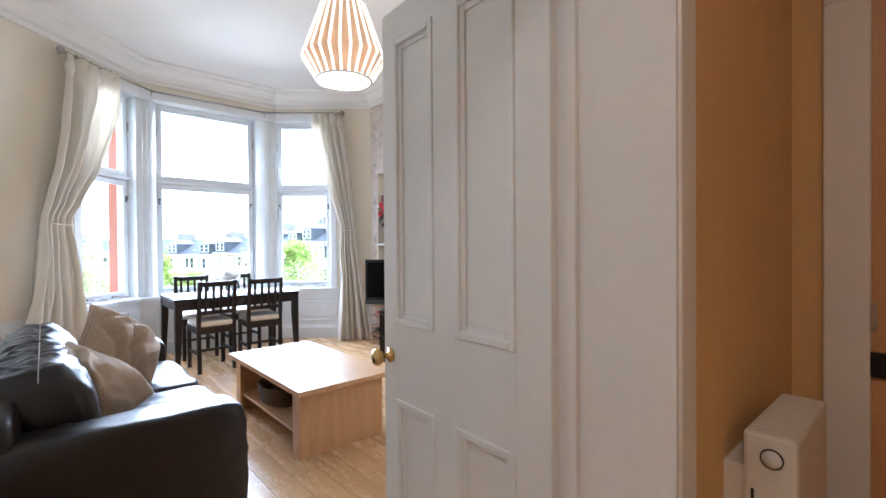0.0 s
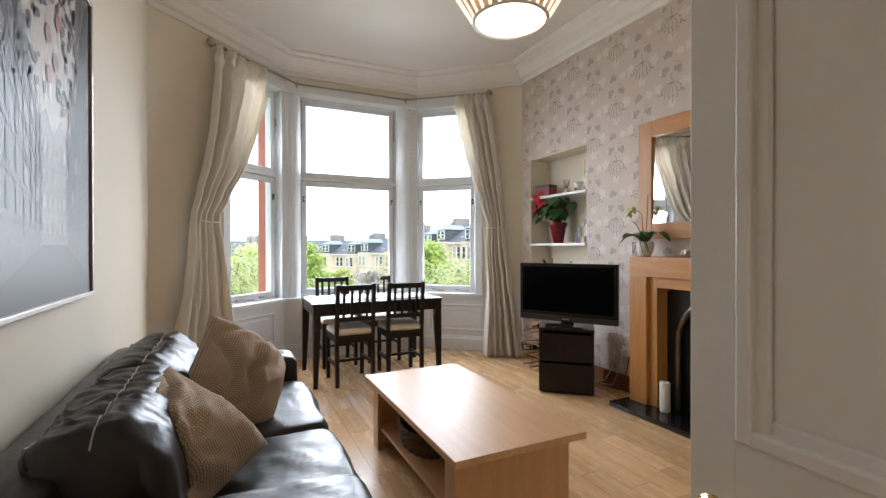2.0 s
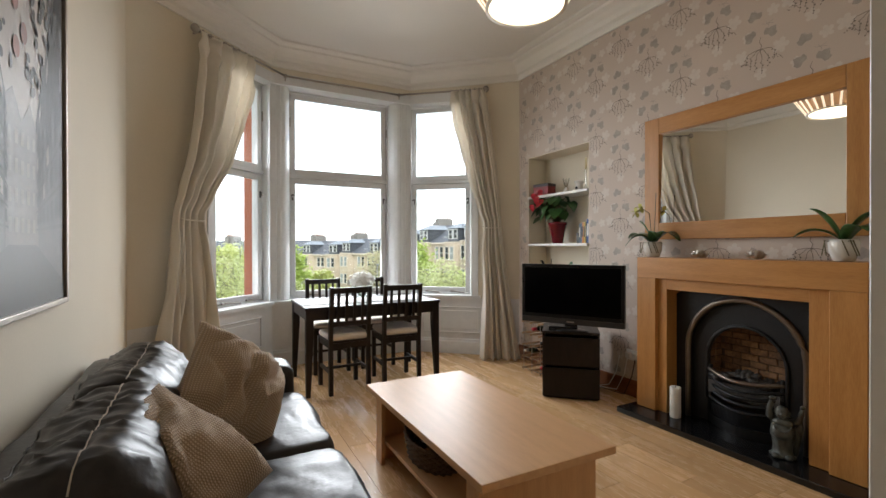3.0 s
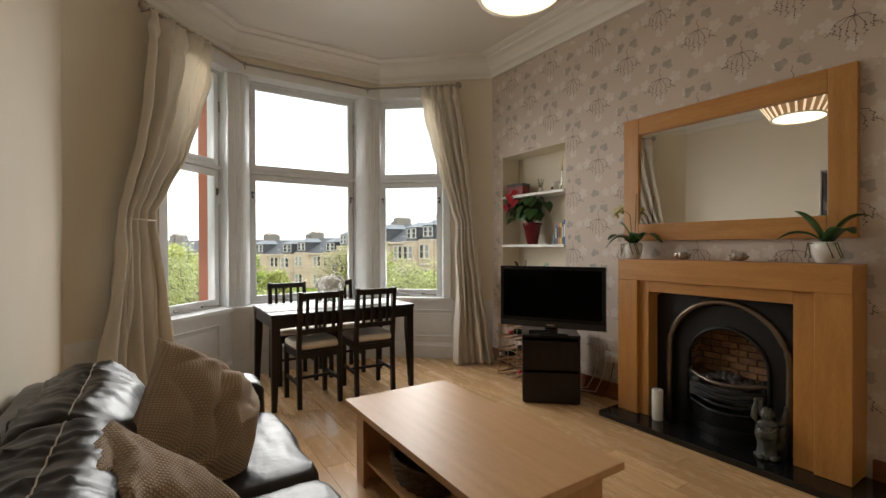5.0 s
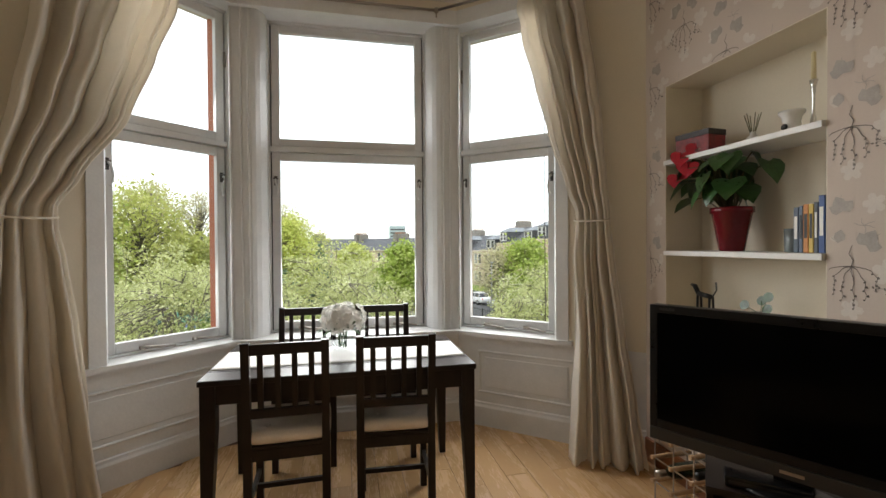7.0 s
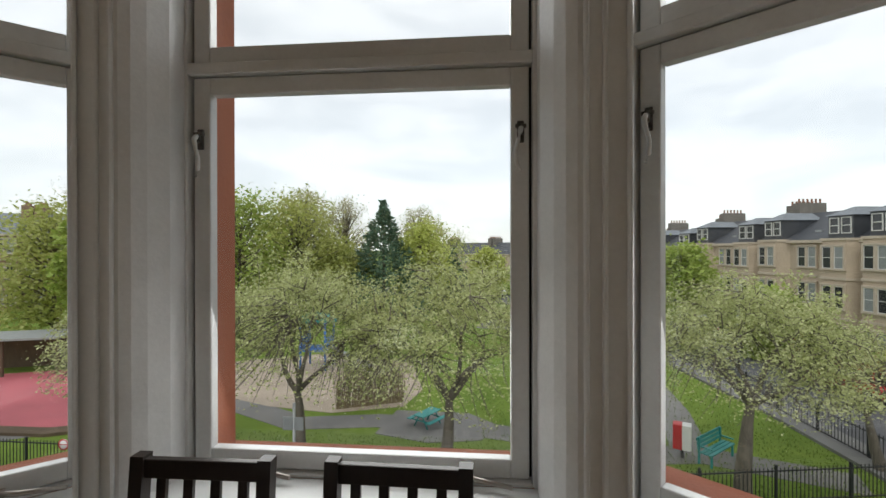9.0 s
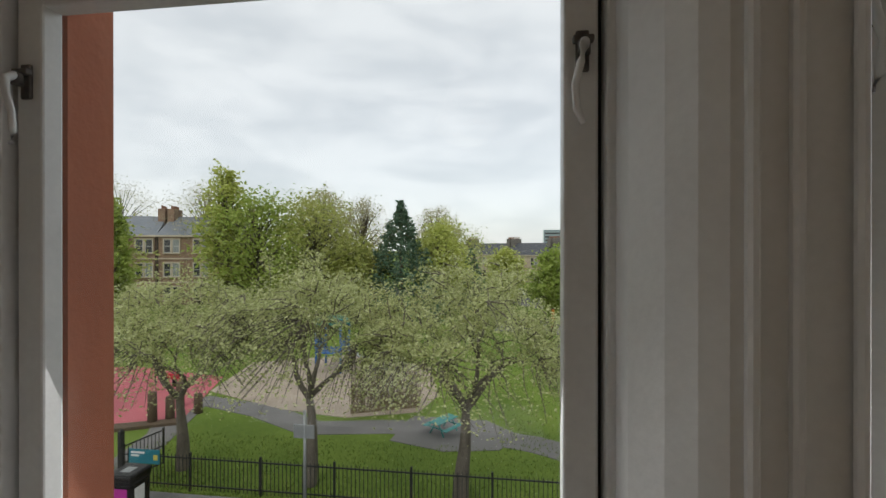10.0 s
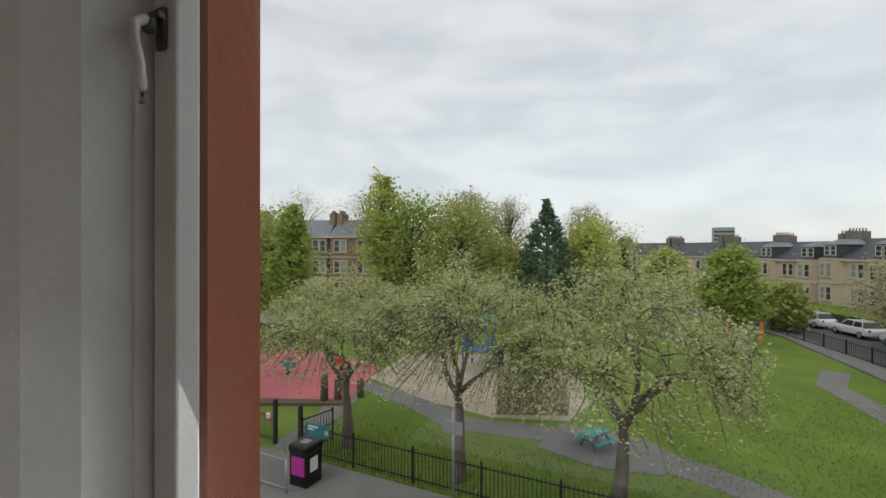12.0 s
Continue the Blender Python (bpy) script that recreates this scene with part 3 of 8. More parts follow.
CATCH = mat("worn_dark_catch_metal", (0.16, 0.15, 0.14), 0.5, metal=0.5, spread=0.3, scale=40)
TRIM = (uj0 - 0.13, uj2 + 0.13)
GLAZING = [(L0 - 0.625, L0 - 0.017, 0.20), (0.27, 1.266, 0.27), (0.02, 0.63, 0.20)]
for k, (u0, u1, v) in enumerate(GLAZING):
    w = thing("window_%d" % (k + 1), "white painted timber casement window with two lights", "window", "bay windows", "structure", SIDE_M[k])
    f0, f1 = u0 - 0.066, u1 + 0.066
    bm = bmesh.new()
    for a0, a1, b0, b1 in ((f0 - 0.02, f0, SILL, HEAD + 0.03), (f1, f1 + 0.02, SILL, HEAD + 0.03), (f0, f1, HEAD - 0.005, HEAD + 0.03), (f0, f1, 1.992, 2.03), (f0, f1, SILL, 0.684)):
        box(a0, v - 0.06, b0, a1, v + 0.05, b1, 0.004, bm=bm)
    part("window_frame", bm, SASH, w)
    for z0, z1, nm, wb in ((0.748, 1.93, "lower_sash", 0.06), (2.09, 2.862, "upper_sash", 0.055)):
        s = part(nm, sash(u0, u1, z0, z1, v - 0.038, v + 0.005, 0.057, wb), SASH, w)
        p = part("pane", box(u0 - 0.006, v - 0.003, z0 - 0.006, u1 + 0.006, v + 0.003, z1 + 0.006), PANE, s)
        p.visible_shadow = False
    # Thin black strips put the shade of the sash gaps in as colour.
    for a0, a1 in ((f0, u0 - 0.0575), (u1 + 0.0575, f1)):
        part("weather_seal", box(a0, v - 0.012, 0.685, a1, v - 0.006, HEAD - 0.006), BLACKPLASTIC, w, "black strip in place of the shaded gap beside the sash")
    for side, u in ((1, u0 - 0.03), (-1, u1 + 0.03)):
        h = part("handle", handle(side), SASH, w, "white painted metal sash catch")
        h.matrix_local = Matrix.Translation((u, v - 0.038, 1.78))
        part("catch_plate", catch_plate(), CATCH, h, "worn dark metal catch plate")
        h = part("hinge", tube([(0, 0, -0.05), (0, 0, 0.05)], 0.008), STEEL, w, "metal sash pivot")
        h.matrix_local = Matrix.Translation((u + side * -0.028, v - 0.045, 2.60))
    for u in (u0 + 0.14, u1 - 0.16):
        st = tube([(u, v - 0.05, 0.705), (u + 0.05, v - 0.075, 0.70), (u + 0.16, v - 0.10, 0.693)], [0.010, 0.009, 0.007])
        box(u - 0.02, v - 0.06, 0.69, u + 0.02, v - 0.035, 0.712, 0.004, bm=st)
        part("stay", st, STEEL, w, "metal casement stay")
    ob = part("window_sill", band(k, -0.035, v - 0.06 if k != 1 else 0.21, SILL - 0.032, SILL, None, TRIM), SASH, w, "white painted window board")
    ob.matrix_local = SIDE_M[k].inverted()
    ob = part("head_casing", band(k, -0.018, 0.02, HEAD - 0.005, HEAD + 0.10, None, TRIM), SASH, w)
    ob.matrix_local = SIDE_M[k].inverted()
    lid = part("head_lining", band(k, 0.02, 0.21, HEAD + 0.012, HEAD + 0.035, None, TRIM), SASH, w)
    lid.matrix_local = SIDE_M[k].inverted()
    ledge = part("stone_sill", band(k, v + 0.05, OUTV + 0.04, SILL - 0.06, SILL + 0.005), REDSTONE, w, "red sandstone outer sill")
    ledge.matrix_local = SIDE_M[k].inverted()
    for zc, hh, share in ((1.34, 1.15, 0.58), (2.47, 0.75, 0.42)):
        lamp = new("window_skylight", bpy.data.lights.new("window_skylight", "AREA"))
        lamp.data.shape, lamp.data.size, lamp.data.size_y = "RECTANGLE", (u1 - u0), hh
        lamp.data.energy, lamp.data.color = SKYLIGHT[k] * share, (1.0, 0.985, 0.96)
        lamp.data.spread = radians(118)
        lamp.matrix_world = SIDE_M[k] @ Matrix.Translation(((u0 + u1) / 2, v - 0.08, zc)) @ Matrix.Rotation(radians(-68), 4, "X")

cord = tagged(part("sash_cord", tube([(0.585, 0.245, SILL + 0.005), (0.58, 0.245, HEAD + 0.03)], 0.003, 6), BLACKWOOD), "thin dark cord hanging outside the bay window", "cord")
cord.matrix_world = SIDE_M[2]

# ---- door ----
door = thing("door_1", "white gloss four-panel door standing open", "door", "", "structure", pose(0.592, -0.145, 0.006, 0, 0, 87.3))
DW, DH, DT = 0.735, 2.05, 0.042
bm = bmesh.new()
PX = ((0.11, 0.345), (0.445, 0.665))
PZ = ((0.23, 0.70), (0.96, 1.94))
for x0, x1 in ((0, 0.11), (0.345, 0.445), (0.665, DW)):
    box(x0, -DT / 2, 0, x1, DT / 2, DH, 0.002, bm=bm, segments=1)
for z0, z1 in ((0, 0.23), (0.70, 0.96), (1.94, DH)):
    for x0, x1 in PX:
        box(x0 - 0.001, -DT / 2 + 0.0004, z0, x1 + 0.001, DT / 2 - 0.0004, z1, bm=bm)
part("door_stiles", bm, GLOSS, door)
for x0, x1 in PX:
    for z0, z1 in PZ:
        p = part("door_panel", box(x0 - 0.005, -0.007, z0 - 0.005, x1 + 0.005, 0.007, z1 + 0.005), GLOSS, door)
        for s in (-1, 1):
            bead = bmesh.new()
            for wdt, d0, d1 in ((0.022, 0.007, 0.026), (0.040, 0.007, 0.014)):
                for a0, a1, b0, b1 in ((x0, x0 + wdt, z0, z1), (x1 - wdt, x1, z0, z1), (x0 + wdt, x1 - wdt, z0, z0 + wdt), (x0 + wdt, x1 - wdt, z1 - wdt, z1)):
                    box(a0, min(s * d0, s * d1), b0, a1, max(s * d0, s * d1), b1, 0.004, bm=bead, segments=2)
            part("moulding", bead, GLOSS, p)
for s in (-1, 1):
    k = lathe([(0.026, 0.0), (0.026, 0.004), (0.011, 0.008), (0.010, 0.028), (0.016, 0.036), (0.027, 0.046), (0.030, 0.056), (0.026, 0.066), (0.012, 0.072), (0.004, 0.073)], 24)
    kn = part("door_knob", k, BRASS, door, "round brass door knob", True)
    kn.matrix_local = Matrix.Translation((0.695, s * DT / 2, 0.845)) @ Matrix.Rotation(radians(-90 * s), 4, "X")
# door lining and architraves
bm = box(DOOR_R - 0.012, HALLF - 0.020, 0, DOOR_R - 0.001, REAR + 0.002, DOOR_H)
box(DOOR_L + 0.001, HALLF - 0.020, 0, DOOR_L + 0.012, REAR + 0.002, DOOR_H, bm=bm)
box(DOOR_L + 0.012, HALLF - 0.020, DOOR_H - 0.014, DOOR_R - 0.012, REAR + 0.002, DOOR_H - 0.001, bm=bm)
box(DOOR_R - 0.026, REAR - 0.07, 0, DOOR_R - 0.0125, REAR - 0.045, DOOR_H - 0.014, 0.002, bm=bm)
structure("trim_door_lining", bm, GLOSS, "white gloss door lining")
for y, s, nm in ((REAR, 1, "room"), (HALLF, -1, "hall")):
    bm = bmesh.new()
    for wd, t0 in ((0.115, 0.014), (0.05, 0.026)):
        for x0, x1, z0, z1 in ((DOOR_R - 0.0005, DOOR_R + wd, 0, DOOR_H + wd), (DOOR_L - wd, DOOR_L + 0.0005, 0, DOOR_H + wd), (DOOR_L + 0.0005, DOOR_R - 0.0005, DOOR_H, DOOR_H + wd)):
            box(x0, min(y, y + s * t0), z0, x1, max(y, y + s * t0), z1, 0.004, bm=bm)
    structure("trim_architrave_" + nm, bm, GLOSS, "white gloss moulded door architrave")
# hall end door casing
bm = bmesh.new()
for y0, y1, z0, z1 in ((-0.60, -0.48, 0, 2.05), (-1.52, -1.40, 0, 2.05), (-1.52, -0.48, 2.05, 2.16)):
    box(1.69, y0, z0, 1.72, y1, z1, 0.006, bm=bm)
structure("trim_hall_casing", bm, GLOSS, "white gloss casing of the hall door")
d2 = tagged(part("door_2", box(1.705, -1.40, 0.004, 1.718, -0.60, 2.05), BEECH_UP), "varnished brown wooden hall door", "door", "", "structure")
part("hinge", box(1.69, -0.615, 0.95, 1.706, -0.60, 1.04), STEEL, d2)
part("lock", box(1.69, -0.64, 0.80, 1.706, -0.60, 0.88), IRON, d2)
structure("baseboard_hall", box(DOOR_R + 0.118, HALLF - 0.018, 0, 1.69, HALLF, 0.15, 0.004), GLOSS, "white hall skirting board")
for x, y0, y1, s, nm in ((RIGHT, REAR, 1.30, -1, "right_a"), (RIGHT, 2.70, BD.y, -1, "right_b"), (LEFT, REAR, BA.y, 1, "left")):
    structure("baseboard_" + nm, box(min(x, x + s * 0.02), y0, 0.001, max(x, x + s * 0.02), y1, 0.14, 0.006), SKIRT, "brown varnished wooden skirting board")


# ---- dining set ----
def dining_table():
    t = thing("dining_table", "black-brown stained wooden dining table in the bay", "table", m=pose(0, 0, 0))
    x0, x1, y0, y1 = 0.605, 1.835, 4.07, 4.79
    top = bmesh.new()
    for i in range(5):
        a, b = y0 + (y1 - y0) * i / 5, y0 + (y1 - y0) * (i + 1) / 5
        box(x0, a + 0.0008, 0.71, x1, b - 0.0008, 0.735, 0.003, bm=top, segments=1)
    part("tabletop", top, BLACKWOOD, t)
    for a, b, c, d in ((x0 + 0.03, y0 + 0.015, x1 - 0.03, y0 + 0.035), (x0 + 0.03, y1 - 0.035, x1 - 0.03, y1 - 0.015), (x0 + 0.015, y0 + 0.03, x0 + 0.035, y1 - 0.03), (x1 - 0.035, y0 + 0.03, x1 - 0.015, y1 - 0.03)):
        part("apron", box(a, b, 0.625, c, d, 0.712, 0.002), BLACKWOOD, t)
    for x, sx in ((x0 + 0.008, 1), (x1 - 0.008, -1)):
        for y, sy in ((y0 + 0.008, 1), (y1 - 0.008, -1)):
            bm = bmesh.new()
            lo = [(x, y), (x + sx * 0.036, y), (x + sx * 0.036, y + sy * 0.036), (x, y + sy * 0.036)]
            hi = [(x, y), (x + sx * 0.062, y), (x + sx * 0.062, y + sy * 0.062), (x, y + sy * 0.062)]
            vs = [bm.verts.new((a, b, 0)) for a, b in lo] + [bm.verts.new((a, b, 0.52)) for a, b in hi] + [bm.verts.new((a, b, 0.7105)) for a, b in hi]
            bm.faces.new(vs[:4]), bm.faces.new(vs[8:])
            for j in (0, 4):
                for i in range(4):
                    bm.faces.new((vs[j + i], vs[j + (i + 1) % 4], vs[j + 4 + (i + 1) % 4], vs[j + 4 + i]))
            part("leg", bm, BLACKWOOD, t)
    return t


def dining_chair(m):
    """Built facing +y, its back at y = 0."""
    c = thing("dining_chair", "black-brown slatted wooden dining chair with a tufted cream seat pad", "chair", "chairs round the table", m=m)
    W = 0.36
    for s in (-1, 1):
        x = s * (W / 2 - 0.017)
        bm = bmesh.new()
        for z0, z1, ya, yb in ((0, 0.44, 0.03, 0.045), (0.44, 0.90, 0.045, 0.0)):
            vs = []
            for z, y in ((z0, ya), (z1, yb)):
                vs += [bm.verts.new((x + a, y + b, z)) for a, b in ((-0.017, -0.015), (0.017, -0.015), (0.017, 0.02), (-0.017, 0.02))]
            bm.faces.new(vs[:4]), bm.faces.new(vs[4:])
            for i in range(4):
                bm.faces.new((vs[i], vs[(i + 1) % 4], vs[4 + (i + 1) % 4], vs[4 + i]))
        part("back_post", bm, BLACKWOOD, c)
        part("leg", box(x - 0.017, 0.36, 0, x + 0.017, 0.395, 0.43, 0.002), BLACKWOOD, c)
        part("side_rail", box(x - 0.011, 0.05, 0.385, x + 0.011, 0.37, 0.43, 0.002), BLACKWOOD, c)
        part("stretcher", box(x - 0.009, 0.05, 0.17, x + 0.009, 0.37, 0.20, 0.002), BLACKWOOD, c)
    part("front_rail", box(-W / 2 + 0.03, 0.37, 0.38, W / 2 - 0.03, 0.39, 0.43, 0.002), BLACKWOOD, c)
    part("rear_rail", box(-W / 2 + 0.03, 0.03, 0.38, W / 2 - 0.03, 0.05, 0.43, 0.002), BLACKWOOD, c)
    part("cross_stretcher", box(-W / 2 + 0.03, 0.2, 0.175, W / 2 - 0.03, 0.218, 0.198, 0.002), BLACKWOOD, c)
    part("seat", box(-W / 2, 0.03, 0.43, W / 2, 0.40, 0.446, 0.004), BLACKWOOD, c)
    part("top_rail", box(-W / 2 + 0.03, -0.006, 0.845, W / 2 - 0.03, 0.016, 0.893, 0.003), BLACKWOOD, c)
    part("lower_rail", box(-W / 2 + 0.03, 0.014, 0.57, W / 2 - 0.03, 0.036, 0.61, 0.003), BLACKWOOD, c)
    for i in range(4):
        x = -0.105 + 0.07 * i
        bm = bmesh.new()
        vs = [bm.verts.new((x + a, y + b, z)) for z, y in ((0.608, 0.025), (0.848, 0.005)) for a, b in ((-0.012, -0.006), (0.012, -0.006), (0.012, 0.006), (-0.012, 0.006))]
        bm.faces.new(vs[:4]), bm.faces.new(vs[4:])
        for k in range(4):
            bm.faces.new((vs[k], vs[(k + 1) % 4], vs[4 + (k + 1) % 4], vs[4 + k]))
        part("back_slat", bm, BLACKWOOD, c)
    pad = cushion(W + 0.01, 0.38, 0.062, 16, sag=0.1, crease=0.002, squash=7)
    for v in pad.verts:
        d = min(math.hypot(v.co.x - a, v.co.y - b) for a in (-0.09, 0.09) for b in (-0.08, 0.1))
        v.co.z -= 0.016 * math.exp(-(d / 0.035) ** 2) * (1 if v.co.z > 0 else 0)
    p = part("seat_pad", pad, SEATPAD, c, "cream tufted seat pad", True)
    p.matrix_local = Matrix.Translation((0, 0.215, 0.475))
    for a in (-0.09, 0.09):
        for b in (-0.08, 0.1):
            part("button", lathe([(0.001, 0.012), (0.010, 0.008), (0.011, 0.0)], 10, centre=(a, 0.215 + b, 0.487)), SEATPAD, p).location = (0, -0.215, -0.475)
    return c


dining_table()
chair = dining_chair(pose(0.972, 4.02, 0, 0, 0, 2))
copy_thing(chair, pose(1.447, 4.035, 0, 0, 0, -3))
copy_thing(chair, pose(0.975, 5.10, 0, 0, 0, 181))
copy_thing(chair, pose(1.465, 5.11, 0, 0, 0, 179))

runner = tagged(part("table_runner", sheet(lambda u, v: Vector((0.612 + 1.21 * u, 4.24 + 0.34 * v, 0.738 + 0.001 * math.sin(u * 40) * math.sin(v * 9))), 40, 8), WHITECLOTH, None, "", True), "white cloth runner lying along the dining table", "table runner")

runner.modifiers.new("thickness", "SOLIDIFY").thickness = 0.002

vase = thing("flower_vase", "glass bowl vase of white hydrangea flowers on the table", "vase", m=pose(1.205, 4.49, 0.7405))
part("bowl", lathe([(0.03, 0.0), (0.055, 0.01), (0.062, 0.05), (0.05, 0.09), (0.052, 0.1), (0.05, 0.1), (0.047, 0.09), (0.058, 0.05), (0.05, 0.014), (0.001, 0.012)], 24, cap=False), PANE, vase, "clear glass bowl", True)
rng = random.Random(5)
for i in range(30):
    a, b = i * 2.39996, math.acos(1 - 1.35 * (i + 0.5) / 30)
    r = rng.uniform(0.085, 0.118)
    nrm = Vector((math.sin(b) * math.cos(a), math.sin(b) * math.sin(a), math.cos(b)))
    c = Vector((nrm.x * r * 1.08, nrm.y * r * 1.08, 0.155 + 0.85 * r * nrm.z))
    t1 = (Matrix.Rotation(rng.uniform(0, 3), 3, nrm) @ nrm.orthogonal()).normalized()
    t2 = nrm.cross(t1)
    bloom = bmesh.new()
    for ring, (n_, s_, up_) in enumerate(((6, 0.034, 0.004), (5, 0.025, 0.013), (4, 0.015, 0.020))):
        for q in range(n_):
            t = 2 * math.pi * (q + 0.5 * ring) / n_ + rng.uniform(-0.2, 0.2)
            d = t1 * math.cos(t) + t2 * math.sin(t)
            e = nrm.cross(d)
            k = s_ * rng.uniform(0.8, 1.15)
            row = [bloom.verts.new(p) for p in (c, c + d * k * 0.5 + e * k * 0.38 + nrm * up_, c + d * k + e * k * 0.28 + nrm * up_ * 0.8, c + d * k * 1.12 + nrm * up_ * 0.5, c + d * k - e * k * 0.28 + nrm * up_ * 0.8, c + d * k * 0.5 - e * k * 0.38 + nrm * up_)]
            bloom.faces.new(row)
    part("blossom", bloom, PETAL, vase, "white ruffled blossom")
for i in range(12):
    a = i * 0.55
    bm = bmesh.new()
    leaf(bm, (0.04 * math.cos(a), 0.04 * math.sin(a), 0.115), (0.13 * math.cos(a), 0.13 * math.sin(a), 0.115 + 0.03 * math.sin(3 * a)), 0.013, 0.012, 5)
    part("flower_leaf", bm, GREEN, vase, "small green leaf", True)
stems = bmesh.new()
for i in range(9):
    a = i * 0.7
    tube([(0.02 * math.cos(a), 0.02 * math.sin(a), 0.015), (0.03 * math.cos(a + 1), 0.03 * math.sin(a + 1), 0.16)], 0.003, 6, bm=stems)
part("stems", stems, GREEN, vase)


# ---- coffee table ----
ct = thing("coffee_table", "beech veneer coffee table with a lower shelf", "table", m=pose(0, 0, 0))
cx0, cx1, cy0, cy1 = 0.74, 1.385, 1.635, 2.90
part("tabletop", box(cx0, cy0, 0.388, cx1, cy1, 0.42, 0.003), BEECH, ct)
for y0, y1 in ((cy0 + 0.075, cy0 + 0.10), (cy1 - 0.10, cy1 - 0.075)):
    part("end_panel", box(cx0 + 0.035, y0, 0, cx1 - 0.035, y1, 0.388, 0.002), BEECH_UP, ct)
for y0, y1 in ((cy0 + 0.10, cy0 + 0.165), (cy1 - 0.165, cy1 - 0.10)):
    for x0, x1 in ((cx0 + 0.035, cx0 + 0.057), (cx1 - 0.057, cx1 - 0.035)):
        part("return_panel", box(x0, y0, 0, x1, y1, 0.388, 0.002), BEECH_UP, ct)
part("shelf", box(cx0 + 0.06, cy0 + 0.10, 0.115, cx1 - 0.06, cy1 - 0.10, 0.135, 0.002), BEECH, ct)
part("rail", box((cx0 + cx1) / 2 - 0.01, cy0 + 0.10, 0.32, (cx0 + cx1) / 2 + 0.01, cy1 - 0.10, 0.386, 0.002), BEECH, ct)

basket = thing("wicker_basket", "dark brown oval wicker basket on the coffee table shelf", "basket", m=pose(0.94, 2.42, 0.136))
wk = bmesh.new()
for j in range(9):
    z, r = 0.008 + 0.013 * j, 1 + 0.02 * j
    tube([(0.105 * r * math.cos(a) * (1 + 0.04 * (-1) ** (i + j)), 0.19 * r * math.sin(a) * (1 + 0.04 * (-1) ** (i + j)), z) for i, a in enumerate([2 * math.pi * q / 40 for q in range(41)])], 0.0075, 6, bm=wk)
part("weave", wk, WICKER, basket)
part("base", lathe([(0.001, 0.0), (0.10, 0.0), (0.10, 0.01), (0.001, 0.01)], 24, cap=False), WICKER, basket).scale = (1, 1.8, 1)
st = bmesh.new()
for q in range(20):
    a = 2 * math.pi * q / 20
    tube([(0.1 * math.cos(a), 0.182 * math.sin(a), 0.004), (0.118 * math.cos(a), 0.215 * math.sin(a), 0.125)], 0.005, 5, bm=st)
part("stakes", st, WICKER, basket)

# ---- sofa ----
sofa = thing("sofa", "dark brown leather two-seat sofa with pale stitching", "sofa", m=pose(0, 0, 0))
SY0, SY1 = 1.235, 3.18


def slab(w, d, h, c, crease=0.004, seed=0, squash=9, n=12, power=8):
    bm = cushion(w, d, h, n, power=power, crease=crease, seed=seed, squash=squash)
    for v in bm.verts:
        v.co += Vector(c)
    return bm


def back_roll(v, ang, y0, y1, seed, lift=0.0):
    """The skin of a back cushion: v runs along the sofa, ang round its section, tilted back."""
    t = 2 * v - 1
    inner = (t > 0) == (seed == 0)
    end = 1 - min(1.0, abs(t)) ** (26 if inner else 10) * (0.10 if inner else 0.40)
    c, s = math.cos(ang), math.sin(ang)
    x = math.copysign(abs(c) ** 0.80, c) * 0.145
    z = math.copysign(abs(s) ** 0.62, s) * 0.225
    y = y0 + (y1 - y0) * v
    q = Vector((y * 3.2, ang * 0.9, seed * 7.0))
    fat = 0.020 * noise.noise(q) + 0.011 * (1 - abs(noise.noise(Vector((y * 9, ang * 1.1 + y * 2, seed + 3.0)))) * 2) ** 3 * 0.6
    fat += 0.008 * (1 - abs(noise.noise(Vector((y * 5 + ang * 2.2, ang * 2.6, seed + 9.0)))) * 2) ** 5
    fat += 0.006 * (1 - abs(noise.noise(Vector((y * 16 + 0.8 * math.sin(ang * 1.7), ang * 0.7, seed + 21.0)))) * 2) ** 4
    pull = 1 - 0.05 * math.exp(-((ang - 1.22) / 0.10) ** 2)
    grow = end * pull * (1 + (fat + lift) / 0.19)
    p = Vector((x * grow - 0.05 * (z / 0.225) ** 2 * (1 if z > 0 else 0), y, z * grow))
    return Matrix.Translation((-0.29, 0, 0.572)) @ Matrix.Rotation(radians(-14), 4, "Y") @ p


